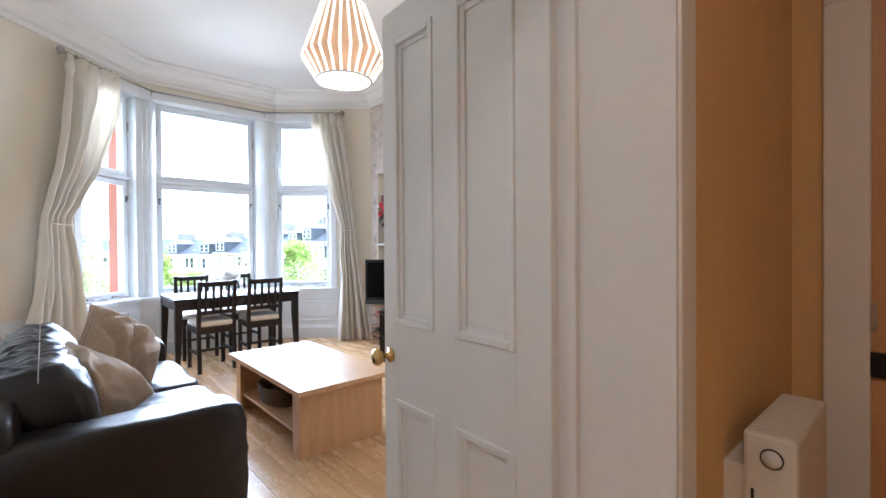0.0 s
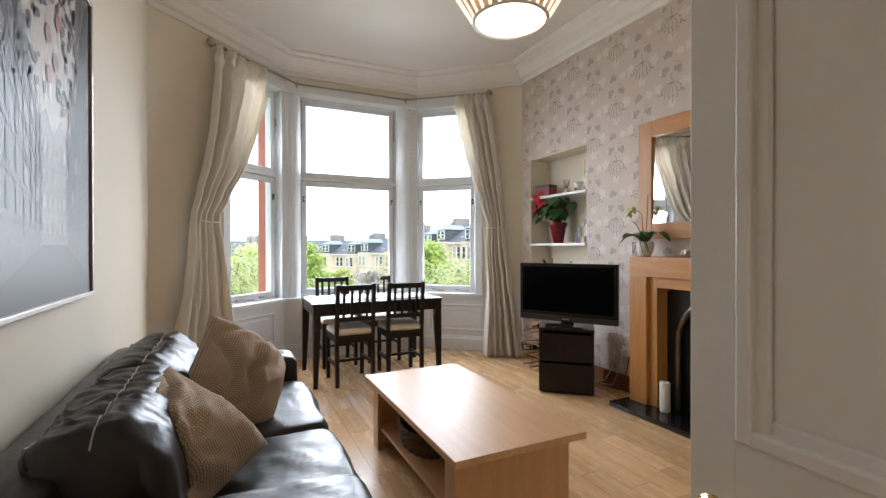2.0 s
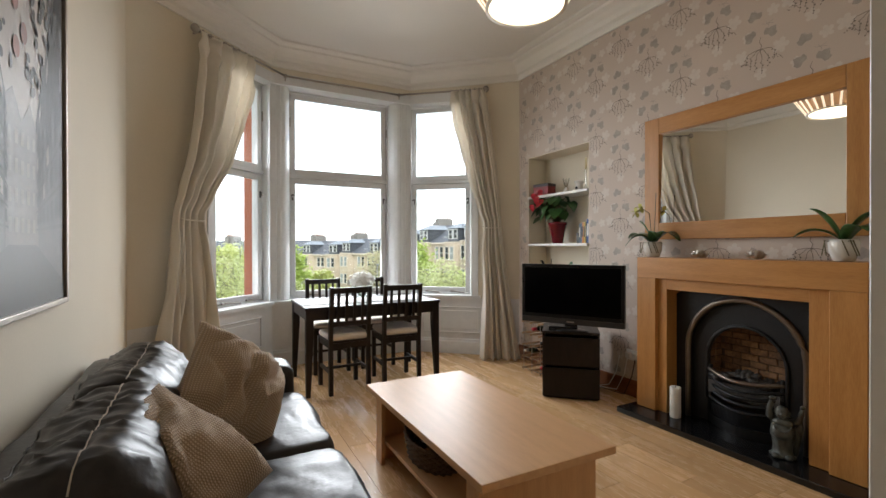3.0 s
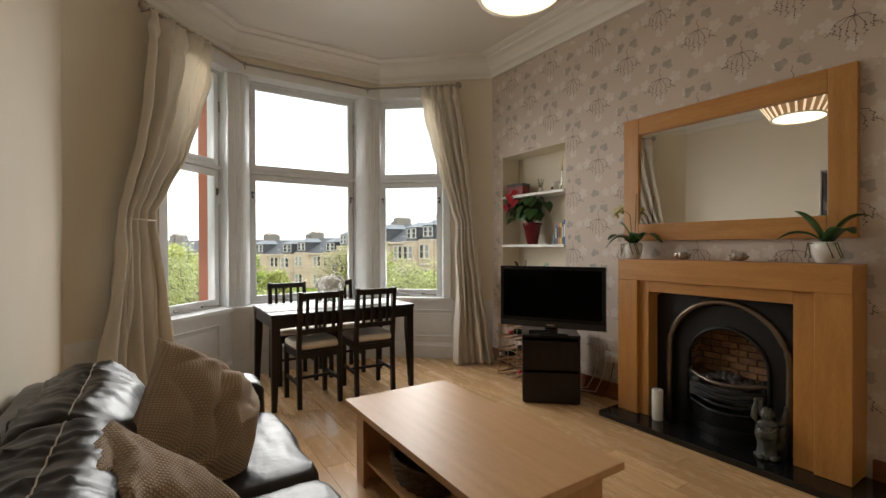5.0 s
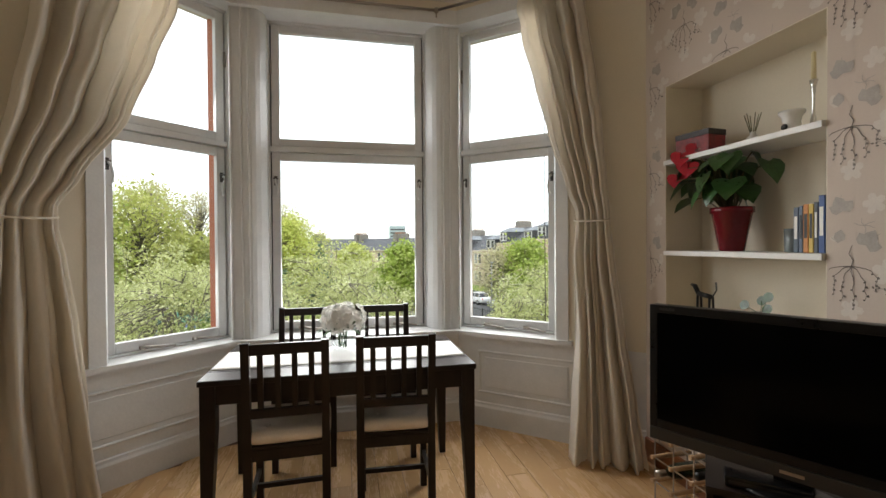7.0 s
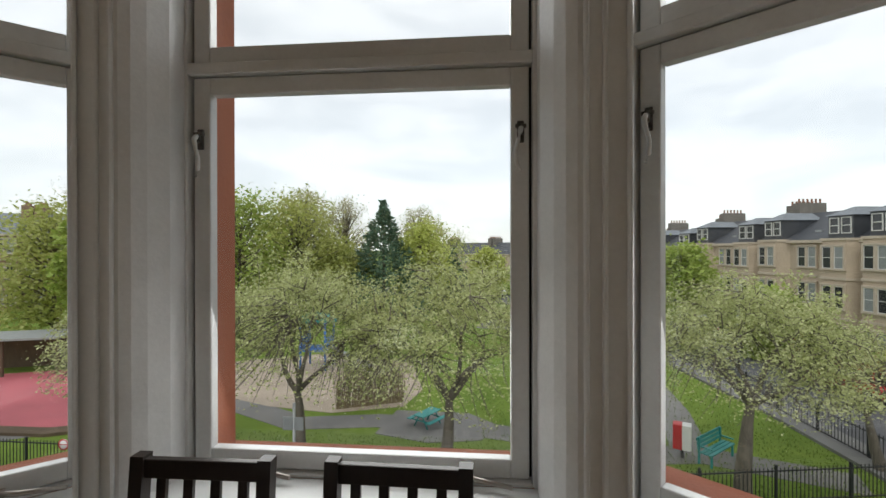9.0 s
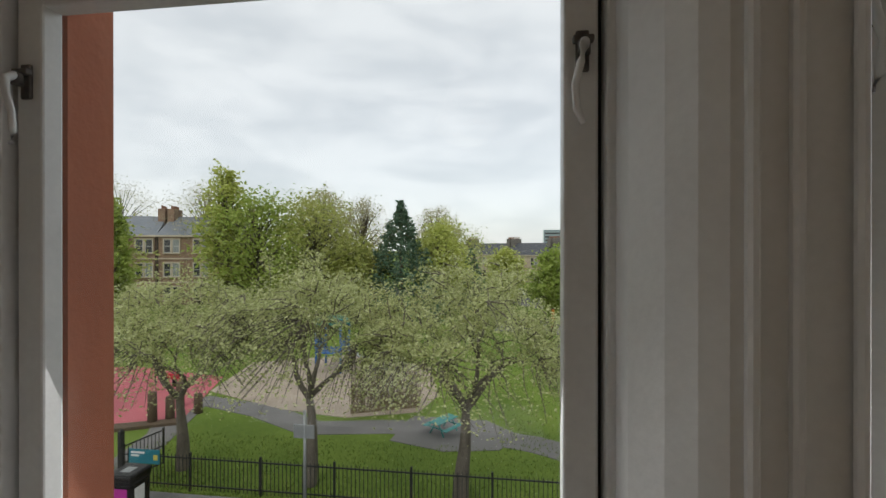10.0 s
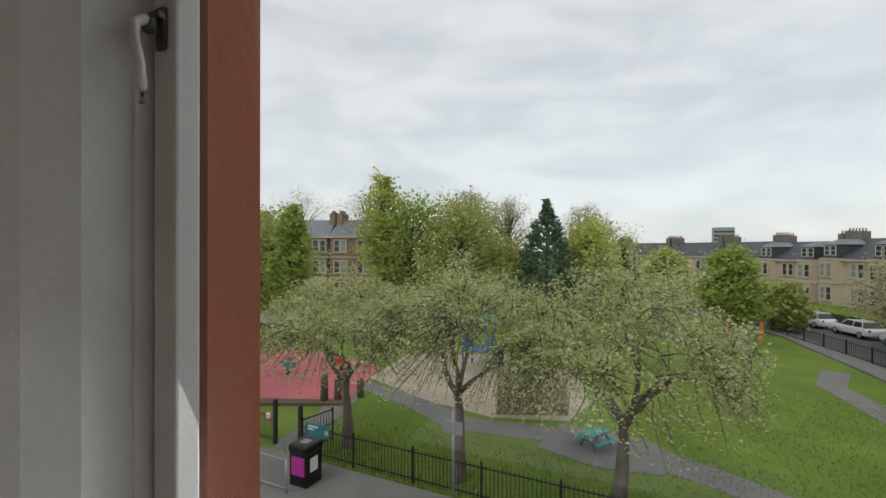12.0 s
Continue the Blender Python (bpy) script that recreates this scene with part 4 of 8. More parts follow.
part("base", slab(0.86, SY1 - SY0 - 0.05, 0.27, (-0.11, (SY0 + SY1) / 2, 0.19), 0.003, 1), LEATHER, sofa, "", True)
for y in (SY0 + 0.115, SY1 - 0.115):
    part("arm", slab(0.90, 0.23, 0.53, (-0.105, y, 0.315), 0.010, y, 9, 26), LEATHER, sofa, "", True)
part("back_frame", slab(0.20, SY1 - SY0 - 0.04, 0.66, (-0.475, (SY0 + SY1) / 2, 0.37), 0.009, 3, 9, 26), LEATHER, sofa, "", True)
SPLIT = 2.16
for i, (y0, y1) in enumerate(((SY0 + 0.235, SPLIT), (SPLIT, SY1 - 0.235))):
    bm = cushion(0.66, y1 - y0 + 0.012, 0.20, 30, power=3.4, crease=0.011, seed=10 + i * 3, squash=7)
    for v in bm.verts:
        v.co += Vector((0.065, (y0 + y1) / 2, 0.345))
    part("seat_cushion", bm, LEATHER, sofa, "creased leather seat cushion", True)
    bm = bmesh.new()
    NA, NL = 56, 64
    rings = [[bm.verts.new(back_roll(j / NL, 2 * math.pi * q / NA, y0, y1, i)) for q in range(NA)] for j in range(NL + 1)]
    for r0, r1 in zip(rings, rings[1:]):
        for q in range(NA):
            bm.faces.new((r0[q], r0[(q + 1) % NA], r1[(q + 1) % NA], r1[q]))
    bm.faces.new(rings[0])
    bm.faces.new(list(reversed(rings[-1])))
    bmesh.ops.recalc_face_normals(bm, faces=bm.faces[:])
    bk = part("back_cushion", bm, LEATHER, sofa, "plump creased leather back cushion", True)
    for nm, ang in (("stitching", 1.22), ("stitching", 2.15)):
        part(nm, tube([back_roll(0.03 + 0.94 * j / 60, ang, y0, y1, i, 0.0015) for j in range(61)], 0.0024, 5), THREAD if ang < 2 else LEATHER, bk, "pale line of stitching" if ang < 2 else "leather piping")
for x in (-0.48, 0.27):
    for y in (SY0 + 0.08, SY1 - 0.08):
        part("foot", box(x - 0.03, y - 0.03, 0, x + 0.03, y + 0.03, 0.07, 0.004), BLACKWOOD, sofa)

WAFFLE = bpy.data.materials.new("beige_waffle_cloth")
WAFFLE.use_nodes = True
_n, _l = WAFFLE.node_tree.nodes, WAFFLE.node_tree.links
_b = _n["Principled BSDF"]
_b.inputs["Roughness"].default_value = 0.9
_b.inputs["Sheen Weight"].default_value = 0.3
_tc = _n.new("ShaderNodeTexCoord")
_w1, _w2 = _n.new("ShaderNodeTexWave"), _n.new("ShaderNodeTexWave")
_w2.bands_direction = "Y"
for _w in (_w1, _w2):
    _w.inputs["Scale"].default_value = 36
    _w.inputs["Distortion"].default_value = 0.6
    _l.new(_tc.outputs["Object"], _w.inputs[0])
_mx = _n.new("ShaderNodeMath")
_mx.operation = "MULTIPLY"
_l.new(_w1.outputs["Fac"], _mx.inputs[0])
_l.new(_w2.outputs["Fac"], _mx.inputs[1])
_rp = _n.new("ShaderNodeValToRGB")
_rp.color_ramp.elements[0].color = (0.40, 0.29, 0.185, 1)
_rp.color_ramp.elements[1].color = (0.66, 0.50, 0.345, 1)
_l.new(_mx.outputs[0], _rp.inputs[0])
_l.new(_rp.outputs[0], _b.inputs["Base Color"])
_bp = _n.new("ShaderNodeBump")
_bp.inputs["Strength"].default_value = 0.7
_bp.inputs["Distance"].default_value = 0.006
_l.new(_mx.outputs[0], _bp.inputs["Height"])
_l.new(_bp.outputs[0], _b.inputs["Normal"])


def scatter_cushion(m, label, seed, size=0.5, thick=0.17):
    """A square pillow with pointed corners, seamed edge and soft folds."""
    bm = bmesh.new()
    n = 44
    skins = []
    for sgn in (1, -1):
        grid = []
        for i in range(n + 1):
            row = []
            for j in range(n + 1):
                x, y = 2 * i / n - 1, 2 * j / n - 1
                full = max(0.0, (1 - abs(x) ** 2.6) * (1 - abs(y) ** 2.6)) ** 0.5
                px = x * (1 - 0.09 * (1 - y * y)) * size / 2
                py = y * (1 - 0.09 * (1 - x * x)) * size / 2
                nz = noise.noise(Vector((x * 1.4 + seed, y * 1.4, sgn)))
                ra = (x + 0.95) * 0.75 + (y - 0.9) * 0.35
                rb = math.atan2(y - 1.25, x + 1.25) * 3.2 + 0.55 * nz
                fold = 0.028 * (0.8 - abs(math.sin(rb * 2.1 + seed)) ** 0.5 * 1.4) * min(1.0, 0.25 + abs(ra)) * (0.8 + 0.5 * nz)
                sag_ = -0.030 * math.exp(-(((x + y) * 0.7 - 0.1 + 0.3 * nz) / 0.13) ** 2) * (0.55 + 0.45 * math.sin(seed + 2.2 * x))
                fold += sag_ + 0.010 * noise.noise(Vector((x * 4.2, y * 4.2 + seed, sgn * 2)))
                crease = x * 0.5 + y * 0.87 + 0.42 * math.sin(2.3 * x + seed) + 0.25 * nz
                fold += 0.8 * (0.026 * math.exp(-((crease - 0.28) / 0.10) ** 2) - 0.034 * math.exp(-((crease - 0.06) / 0.07) ** 2) + 0.022 * math.exp(-((crease + 0.20) / 0.10) ** 2) - 0.026 * math.exp(-((crease + 0.42) / 0.07) ** 2))
                bend = -0.035 * (x * x + 0.6 * y * y) + 0.022 * math.sin(2.2 * x - 1.6 * y + seed)
                row.append(bm.verts.new((px, py, sgn * full * (thick / 2 + fold) + bend)))
            grid.append(row)
        skins.append(grid)
        for i in range(n):
            for j in range(n):
                q = (grid[i][j], grid[i + 1][j], grid[i + 1][j + 1], grid[i][j + 1])
                bm.faces.new(q if sgn > 0 else q[::-1])
    bmesh.ops.remove_doubles(bm, verts=bm.verts[:], dist=0.0004)
    for f in bm.faces:
        f.smooth = True
    ob = part("scatter_cushion", bm, WAFFLE, None, "", True)
    ob.matrix_world = m
    return tagged(ob, label, "cushion", "sofa cushions")


scatter_cushion(pose(0.03, 2.38, 0.66, 0, 0, 0) @ Matrix.Rotation(radians(-50), 4, "Z") @ Matrix.Rotation(radians(60), 4, "Y") @ Matrix.Rotation(radians(-41), 4, "Z"), "beige waffle cushion propped on its corner on the sofa", 3, 0.46)
NEAR_X, NEAR_N = Vector((0.80, -0.10, -0.59)).normalized(), Vector((0.42, -0.60, 0.68)).normalized()
NEAR_Y = NEAR_N.cross(NEAR_X).normalized()
NEAR_M = Matrix((NEAR_X, NEAR_Y, NEAR_X.cross(NEAR_Y))).transposed().to_4x4()
scatter_cushion(Matrix.Translation((-0.175, 1.775, 0.62)) @ NEAR_M @ rot(-14), "beige waffle cushion slumped against the sofa back", 8, 0.465)

# ---- picture over the sofa ----
pic = thing("framed_picture", "large silver-framed grey street print with red balloons", "picture", m=pose(LEFT, 0, 0))
py0, py1, pz0, pz1 = 1.66, 2.585, 1.02, 2.30
fw = 0.02
bm = bmesh.new()
for a0, a1, b0, b1 in ((py0, py0 + fw, pz0, pz1), (py1 - fw, py1, pz0, pz1), (py0 + fw, py1 - fw, pz0, pz0 + fw), (py0 + fw, py1 - fw, pz1 - fw, pz1)):
    box(0.002, a0, b0, 0.035, a1, b1, 0.003, bm=bm)
part("picture_frame", bm, STEEL, pic, "thin silver metal frame")
prn = part("print", box(0.002, py0 + fw, pz0 + fw, 0.022, py1 - fw, pz1 - fw), PRINT_SKY, pic, "satin print of a dark street with pale sky")
rng = random.Random(2)
PU, PV = py1 - py0 - 2 * fw, pz1 - pz0 - 2 * fw


def ink(nm, mt, depth, shapes):
    """Flat printed areas: polygons in shares of the print's width and height."""
    bm = bmesh.new()
    for pts in shapes:
        bm.faces.new([bm.verts.new((0.022 + depth, py0 + fw + PU * min(1, max(0, u)), pz0 + fw + PV * min(1, max(0, v)))) for u, v in pts])
    return tagged(part(nm, bm, mt, prn), kind="stuff")


def oval(u, v, ru, rv, turn=0.0, n=12):
    return [(u + ru * math.cos(t) * math.cos(turn) - rv * math.sin(t) * math.sin(turn), v + (ru * math.cos(t) * math.sin(turn) + rv * math.sin(t) * math.cos(turn)) * 0.75) for t in [2 * math.pi * q / n for q in range(n)]]


def on_side(k, h, left):
    """A place on a facade that runs back to the end of the street; k from near to far, h from the street up."""
    e = 1 - (1 - k) ** 1.5
    u = 0.40 * e if left else 1 - 0.34 * e
    return (u, 0.16 + 0.02 * e + h * (0.92 - 0.62 * e))


ink("print_facade", PRINT_DARK, 0.0006, [[(0, 0)] + [on_side(k / 8, 0 if k < 0 else 1, True) for k in range(9)] + [(0.40, 0.0)], [(1, 0)] + [on_side(k / 8, 1, False) for k in range(9)] + [(0.66, 0.0)]])
ink("print_far_terrace", PRINT_MID, 0.0010, [[(0.38, 0.14), (0.38, 0.50), (0.44, 0.53), (0.52, 0.46), (0.60, 0.52), (0.68, 0.44), (0.68, 0.14)]])
ink("print_street", PRINT_BROWN, 0.0014, [[(0, 0), (0, 0.05), (0.40, 0.16), (0.66, 0.16), (1, 0.05), (1, 0)]])
lit, shade_ = [], []
for left in (True, False):
    for i in range(7):
        for j in range(6):
            k0, h0 = 0.04 + i * 0.135, 0.10 + j * 0.15
            quad = [on_side(k0, h0, left), on_side(k0 + 0.07, h0, left), on_side(k0 + 0.07, h0 + 0.09, left), on_side(k0, h0 + 0.09, left)]
            (lit if rng.random() < 0.30 else shade_).append(quad)
    for j in range(6):
        shade_.append([on_side(0, 0.06 + j * 0.15, left), on_side(1, 0.06 + j * 0.15, left), on_side(1, 0.075 + j * 0.15, left), on_side(0, 0.075 + j * 0.15, left)])
for i in range(5):
    for j in range(4):
        lit.append([(0.40 + i * 0.055, 0.19 + j * 0.07), (0.425 + i * 0.055, 0.19 + j * 0.07), (0.425 + i * 0.055, 0.225 + j * 0.07), (0.40 + i * 0.055, 0.225 + j * 0.07)])
ink("print_lit_glazing", PRINT_PALE, 0.0018, lit)
ink("print_dark_glazing", PRINT_BROWN, 0.0018, shade_)
ink("print_ribbons", PRINT_BROWN, 0.0022, [[(0.80 + 0.022 * i, 1), (0.812 + 0.022 * i, 1), (0.806 + 0.024 * i, 0.42 + 0.05 * ((i * 5) % 4)), (0.799 + 0.024 * i, 0.42 + 0.05 * ((i * 5) % 4))] for i in range(8)])
ink("print_leaves", PRINT_BROWN, 0.0024, [oval(rng.gauss(0.22, 0.10) if q % 2 else rng.gauss(0.70, 0.07), rng.uniform(0.55, 1.0), rng.uniform(0.008, 0.022), rng.uniform(0.012, 0.03), rng.uniform(0, 3), 7) for q in range(150)])
for u, v in ((0.42, 0.94), (0.50, 0.86), (0.57, 0.80), (0.46, 0.74), (0.60, 0.90), (0.36, 0.84), (0.54, 0.68), (0.47, 0.63)):
    ink("print_balloon", PRINT_RED, 0.0028, [oval(u, v, 0.030, 0.036)])

# ---- radiator on the left wall ----
rad = thing("radiator", "white panel radiator on the wall behind the door", "radiator", m=pose(LEFT, 0, 0))
part("panel", box(0.045, 0.35, 0.15, 0.105, 1.16, 0.66, 0.006), ENAMEL, rad)
gr = bmesh.new()
for i in range(20):
    box(0.052, 0.375 + i * 0.039, 0.66, 0.098, 0.375 + i * 0.039 + 0.022, 0.668, bm=gr)
part("grille", gr, ENAMEL, rad)
for y in (0.5, 1.0):
    part("bracket", box(0.0, y, 0.2, 0.05, y + 0.03, 0.6), ENAMEL, rad)

# ---- hall heater ----
ht = thing("panel_heater", "cream electric panel heater on the hall wall", "heater", m=pose(0, HALLF, 0))
part("body", box(0.93, -0.150, 0.12, 1.32, -0.045, 0.795, 0.01), ENAMEL, ht)
gr = bmesh.new()
for i in range(14):
    box(0.955 + i * 0.026, -0.138, 0.7945, 0.955 + i * 0.026 + 0.009, -0.058, 0.7962, bm=gr)
part("grille", gr, ENAMEL, ht, "slotted top grille")
dial = part("dial", lathe([(0.020, 0), (0.020, 0.006), (0.014, 0.008), (0.012, 0.016), (0.001, 0.017)], 20), WHITEPLASTIC, ht, "round thermostat dial", True)
dial.matrix_local = Matrix.Translation((0.93, -0.103, 0.742)) @ Matrix.Rotation(radians(-90), 4, "Y")
ring = part("dial_ring", lathe([(0.020, 0.0), (0.023, 0.0), (0.023, 0.004), (0.020, 0.004)], 20), GREYPLASTIC, ht)
ring.matrix_local = Matrix.Translation((0.93, -0.103, 0.742)) @ Matrix.Rotation(radians(-90), 4, "Y")
for y in (-0.14, -0.065):
    part("slot", box(0.928, y - 0.003, 0.55, 0.931, y + 0.003, 0.66), GREYPLASTIC, ht)
part("bracket", box(0.95, -0.051, 0.2, 1.28, 0.0, 0.7), ENAMEL, ht)
# Out of view: assumed from the lit hall, placed to brighten the door.
hl = thing("hall_light", "unseen ceiling light assumed in the hall, with a glass bowl", "ceiling light", m=pose(-0.75, -1.1, 2.7))
part("glass_bowl", lathe([(0.001, -0.09), (0.08, -0.08), (0.13, -0.05), (0.15, -0.01), (0.15, 0.0)], 24, cap=False), glow("warm_bowl", (1.0, 0.83, 0.64), 12.0), hl, "lit opal glass bowl", True)
part("rim", lathe([(0.15, -0.012), (0.16, -0.012), (0.16, 0.0), (0.15, 0.0)], 24), BRASS, hl)

# ---- pendant lamp ----
pl = thing("pendant_lamp", "ribbed tan drum pendant lamp, lit, hanging from the ceiling", "lamp", m=pose(1.345, 2.165, 0))
SHADE_T = bpy.data.materials.new("lit_lampshade_cloth")
SHADE_T.use_nodes = True
_n, _l = SHADE_T.node_tree.nodes, SHADE_T.node_tree.links
_n["Principled BSDF"].inputs["Base Color"].default_value = (0.46, 0.335, 0.22, 1)
_n["Principled BSDF"].inputs["Roughness"].default_value = 0.8
_tr = _n.new("ShaderNodeBsdfTranslucent")
_tr.inputs[0].default_value = (0.72, 0.46, 0.26, 1)
_mx = _n.new("ShaderNodeMixShader")
_mx.inputs[0].default_value = 0.14
_l.new(_n["Principled BSDF"].outputs[0], _mx.inputs[1])
_l.new(_tr.outputs[0], _mx.inputs[2])
_l.new(_mx.outputs[0], _n["Material Output"].inputs[0])
PROFILE = [(0.195, 2.445), (0.292, 2.60), (0.155, 2.985)]
part("shade", lathe(PROFILE, 48, cap=False), SHADE_T, pl, "tan cloth shade", True)
NR = 26
for i in range(NR):
    a = 2 * math.pi * i / NR
    c, s = math.cos(a), math.sin(a)
    bm = bmesh.new()
    pts = [(r + 0.004, z) for r, z in PROFILE]
    hw = 0.0075
    vs = [[bm.verts.new(((r + dr) * c - s * w, (r + dr) * s + c * w, z)) for dr, w in ((0, -hw), (0.006, -hw), (0.006, hw), (0, hw))] for r, z in pts]
    for p, q in zip(vs, vs[1:]):
        for j in range(4):
            bm.faces.new((p[j], p[(j + 1) % 4], q[(j + 1) % 4], q[j]))
    part("rib", bm, SLIT_EMIT, pl, "shade strip with the bulb's light put in as emission")
part("top_ring", lathe([(0.152, 2.98), (0.165, 2.98), (0.165, 2.992), (0.152, 2.992), (0.152, 2.98)], 32, cap=False), SHADE_RIB, pl)
part("bottom_ring", lathe([(0.188, 2.44), (0.206, 2.44), (0.206, 2.452), (0.188, 2.452), (0.188, 2.44)], 32, cap=False), SHADE_RIB, pl)
part("diffuser", lathe([(0.001, 2.446), (0.19, 2.446), (0.19, 2.449), (0.001, 2.449)], 32, cap=False), glow("lamp_diffuser", (1.0, 0.88, 0.66), 1.5), pl, "glowing white diffuser disc")
part("cord", tube([(0, 0, 2.8), (0, 0, CEILING - 0.02)], 0.004), WHITEPLASTIC, pl)
part("ceiling_rose", lathe([(0.05, CEILING - 0.03), (0.05, CEILING - 0.012), (0.03, CEILING - 0.001)], 20), WHITEPLASTIC, pl)
bulb = part("bulb", lathe([(0.001, 2.66), (0.03, 2.68), (0.035, 2.71), (0.018, 2.76), (0.014, 2.80)], 16), glow("bulb_glow", (1.0, 0.82, 0.58), 6.0), pl, "lit bulb", True)

pl_light = new("pendant_bulb_light", bpy.data.lights.new("pendant_bulb_light", "POINT"))
pl_light.data.energy, pl_light.data.color, pl_light.data.shadow_soft_size = 1.6, (1.0, 0.88, 0.72), 0.06
pl_light.location = (1.345, 2.165, 2.60)

# ---- curtain pole and curtains ----
pole = thing("curtain_pole", "bent brushed metal curtain pole round the bay with ball finials", "curtain pole", m=pose(0, 0, 0))
PZ = 3.0
rod = [Vector((-0.175, 4.473, PZ)), Vector((0.62, 5.245, PZ)), Vector((1.88, 5.215, PZ)), Vector((2.67, 4.565, PZ))]
rod[1].y, rod[2].y = 5.20, 5.195
for a, b in zip(rod, rod[1:]):
    part("rod", tube([a, b], 0.010, 10), STEEL, pole)
for p in rod[1:3]:
    part("bend", lathe([(0.001, -0.02), (0.014, -0.016), (0.018, 0.0), (0.014, 0.016), (0.001, 0.02)], 14, centre=p), STEEL, pole)
    part("hook", tube([p, p + Vector((0, 0, -0.05))], 0.006), STEEL, pole)
for p in (rod[0], rod[3]):
    part("finial", lathe([(0.001, -0.036), (0.02, -0.03), (0.033, -0.012), (0.033, 0.012), (0.02, 0.03), (0.001, 0.036)], 16, centre=p), STEEL, pole, "ball finial", True)
for q, out in ((rod[0].lerp(rod[1], 0.06), 0.16), (rod[3].lerp(rod[2], 0.06), 0.16), (rod[1].lerp(rod[2], 0.04), 0.06), (rod[1].lerp(rod[2], 0.96), 0.06)):
    nrm = Vector((0, 1, 0)) if out < 0.1 else (Vector((-0.687, 0.727, 0)) if q.x < 1 else Vector((0.658, 0.753, 0)))
    part("bracket", tube([q, q + nrm * out], 0.007), STEEL, pole)


def curtain(name, stations, folds, seed, label):
    """stations: (height, edge a, edge b, fold depth), with edges in plan; the cloth hangs in pleats between them."""
    zs = [s[0] for s in stations]

    def at(v):
        z = zs[0] + (zs[-1] - zs[0]) * v
        for s0, s1 in zip(stations, stations[1:]):
            if s0[0] >= z >= s1[0]:
                k = (s0[0] - z) / (s0[0] - s1[0])
                k = 0.6 * k + 0.4 * k * k * (3 - 2 * k)
                return z, Vector(s0[1]).lerp(Vector(s1[1]), k), Vector(s0[2]).lerp(Vector(s1[2]), k), s0[3] + (s1[3] - s0[3]) * k
        return zs[-1], Vector(stations[-1][1]), Vector(stations[-1][2]), stations[-1][3]

    def fn(u, v):
        z, a, b, depth = at(v)
        d = b - a
        nrm = Vector((-d.y, d.x)).normalized()
        wob = noise.noise(Vector((u * 3.1, v * 2.3, seed)))
        warp = u + 0.03 * math.sin(5.1 * u + seed) + 0.02 * math.sin(11.7 * u + 2 * seed)
        depth *= 0.75 + 0.7 * abs(noise.noise(Vector((u * 4.3, v * 0.9, seed + 5)))) + 0.2 * math.sin(7 * u + seed)
        head = max(0.0, min(1.0, (z - 2.70) / 0.12))
        pinch = math.exp(-((z - 2.88) / 0.035) ** 2)
        ph = warp * folds * 2 * math.pi + (1 - head) * (1.3 * wob + 0.6 * math.sin(v * 3 + seed))
        lobe = 2 * abs(math.sin(ph / 2)) ** 0.7 - 1
        tuck = math.sin(1.5 * ph + 1 + seed + 4 * wob) * 0.30 + noise.noise(Vector((u * 9 + v * 3, v * 5, seed))) * 0.35
        swing = math.sin(ph) * 0.014 * (1 - pinch) + head * 0.018 * math.sin(ph * 0.5 + 30 * (z - 2.9))
        q = a + d * (u + swing) - nrm * depth * 1.35 * ((1 - 0.65 * pinch) * lobe + (1 - head) * tuck)
        return Vector((q.x, q.y, z + (0.012 * math.cos(ph) if v < 0.001 else 0)))

    ob = thing(name, label, "curtain", "bay curtains", m=pose(0, 0, 0))
    part("cloth", sheet(fn, folds * 26, 110), LINEN, ob, "", True).modifiers.new("thickness", "SOLIDIFY").thickness = 0.004
    return ob, at


TIE = 1.452
LC = [(2.99, (-0.15, 4.49), (0.30, 4.90), 0.034), (2.90, (-0.155, 4.47), (0.315, 4.905), 0.036), (2.66, (-0.17, 4.455), (0.27, 4.86), 0.042), (2.35, (-0.20, 4.43), (0.188, 4.785), 0.044), (1.99, (-0.25, 4.385), (0.094, 4.70), 0.042), (1.65, (-0.30, 4.34), (-0.06, 4.555), 0.036), (1.50, (-0.325, 4.32), (-0.125, 4.49), 0.028), (1.40, (-0.335, 4.31), (-0.125, 4.49), 0.028), (1.25, (-0.35, 4.295), (-0.105, 4.51), 0.038), (0.93, (-0.39, 4.26), (-0.07, 4.54), 0.046), (0.45, (-0.45, 4.20), (-0.03, 4.575), 0.05), (0.012, (-0.50, 4.16), (0.0, 4.60), 0.054)]
RC = [(2.99, (2.345, 4.815), (2.66, 4.545), 0.032), (2.90, (2.345, 4.81), (2.665, 4.54), 0.034), (2.66, (2.365, 4.79), (2.69, 4.515), 0.038), (2.35, (2.43, 4.735), (2.72, 4.48), 0.04), (2.02, (2.495, 4.675), (2.745, 4.455), 0.038), (1.65, (2.585, 4.60), (2.765, 4.43), 0.032), (1.50, (2.625, 4.56), (2.775, 4.42), 0.028), (1.40, (2.625, 4.56), (2.78, 4.415), 0.028), (1.25, (2.61, 4.56), (2.79, 4.40), 0.036), (0.77, (2.60, 4.53), (2.835, 4.36), 0.044), (0.35, (2.56, 4.50), (2.87, 4.30), 0.05), (0.012, (2.53, 4.48), (2.90, 4.25), 0.054)]
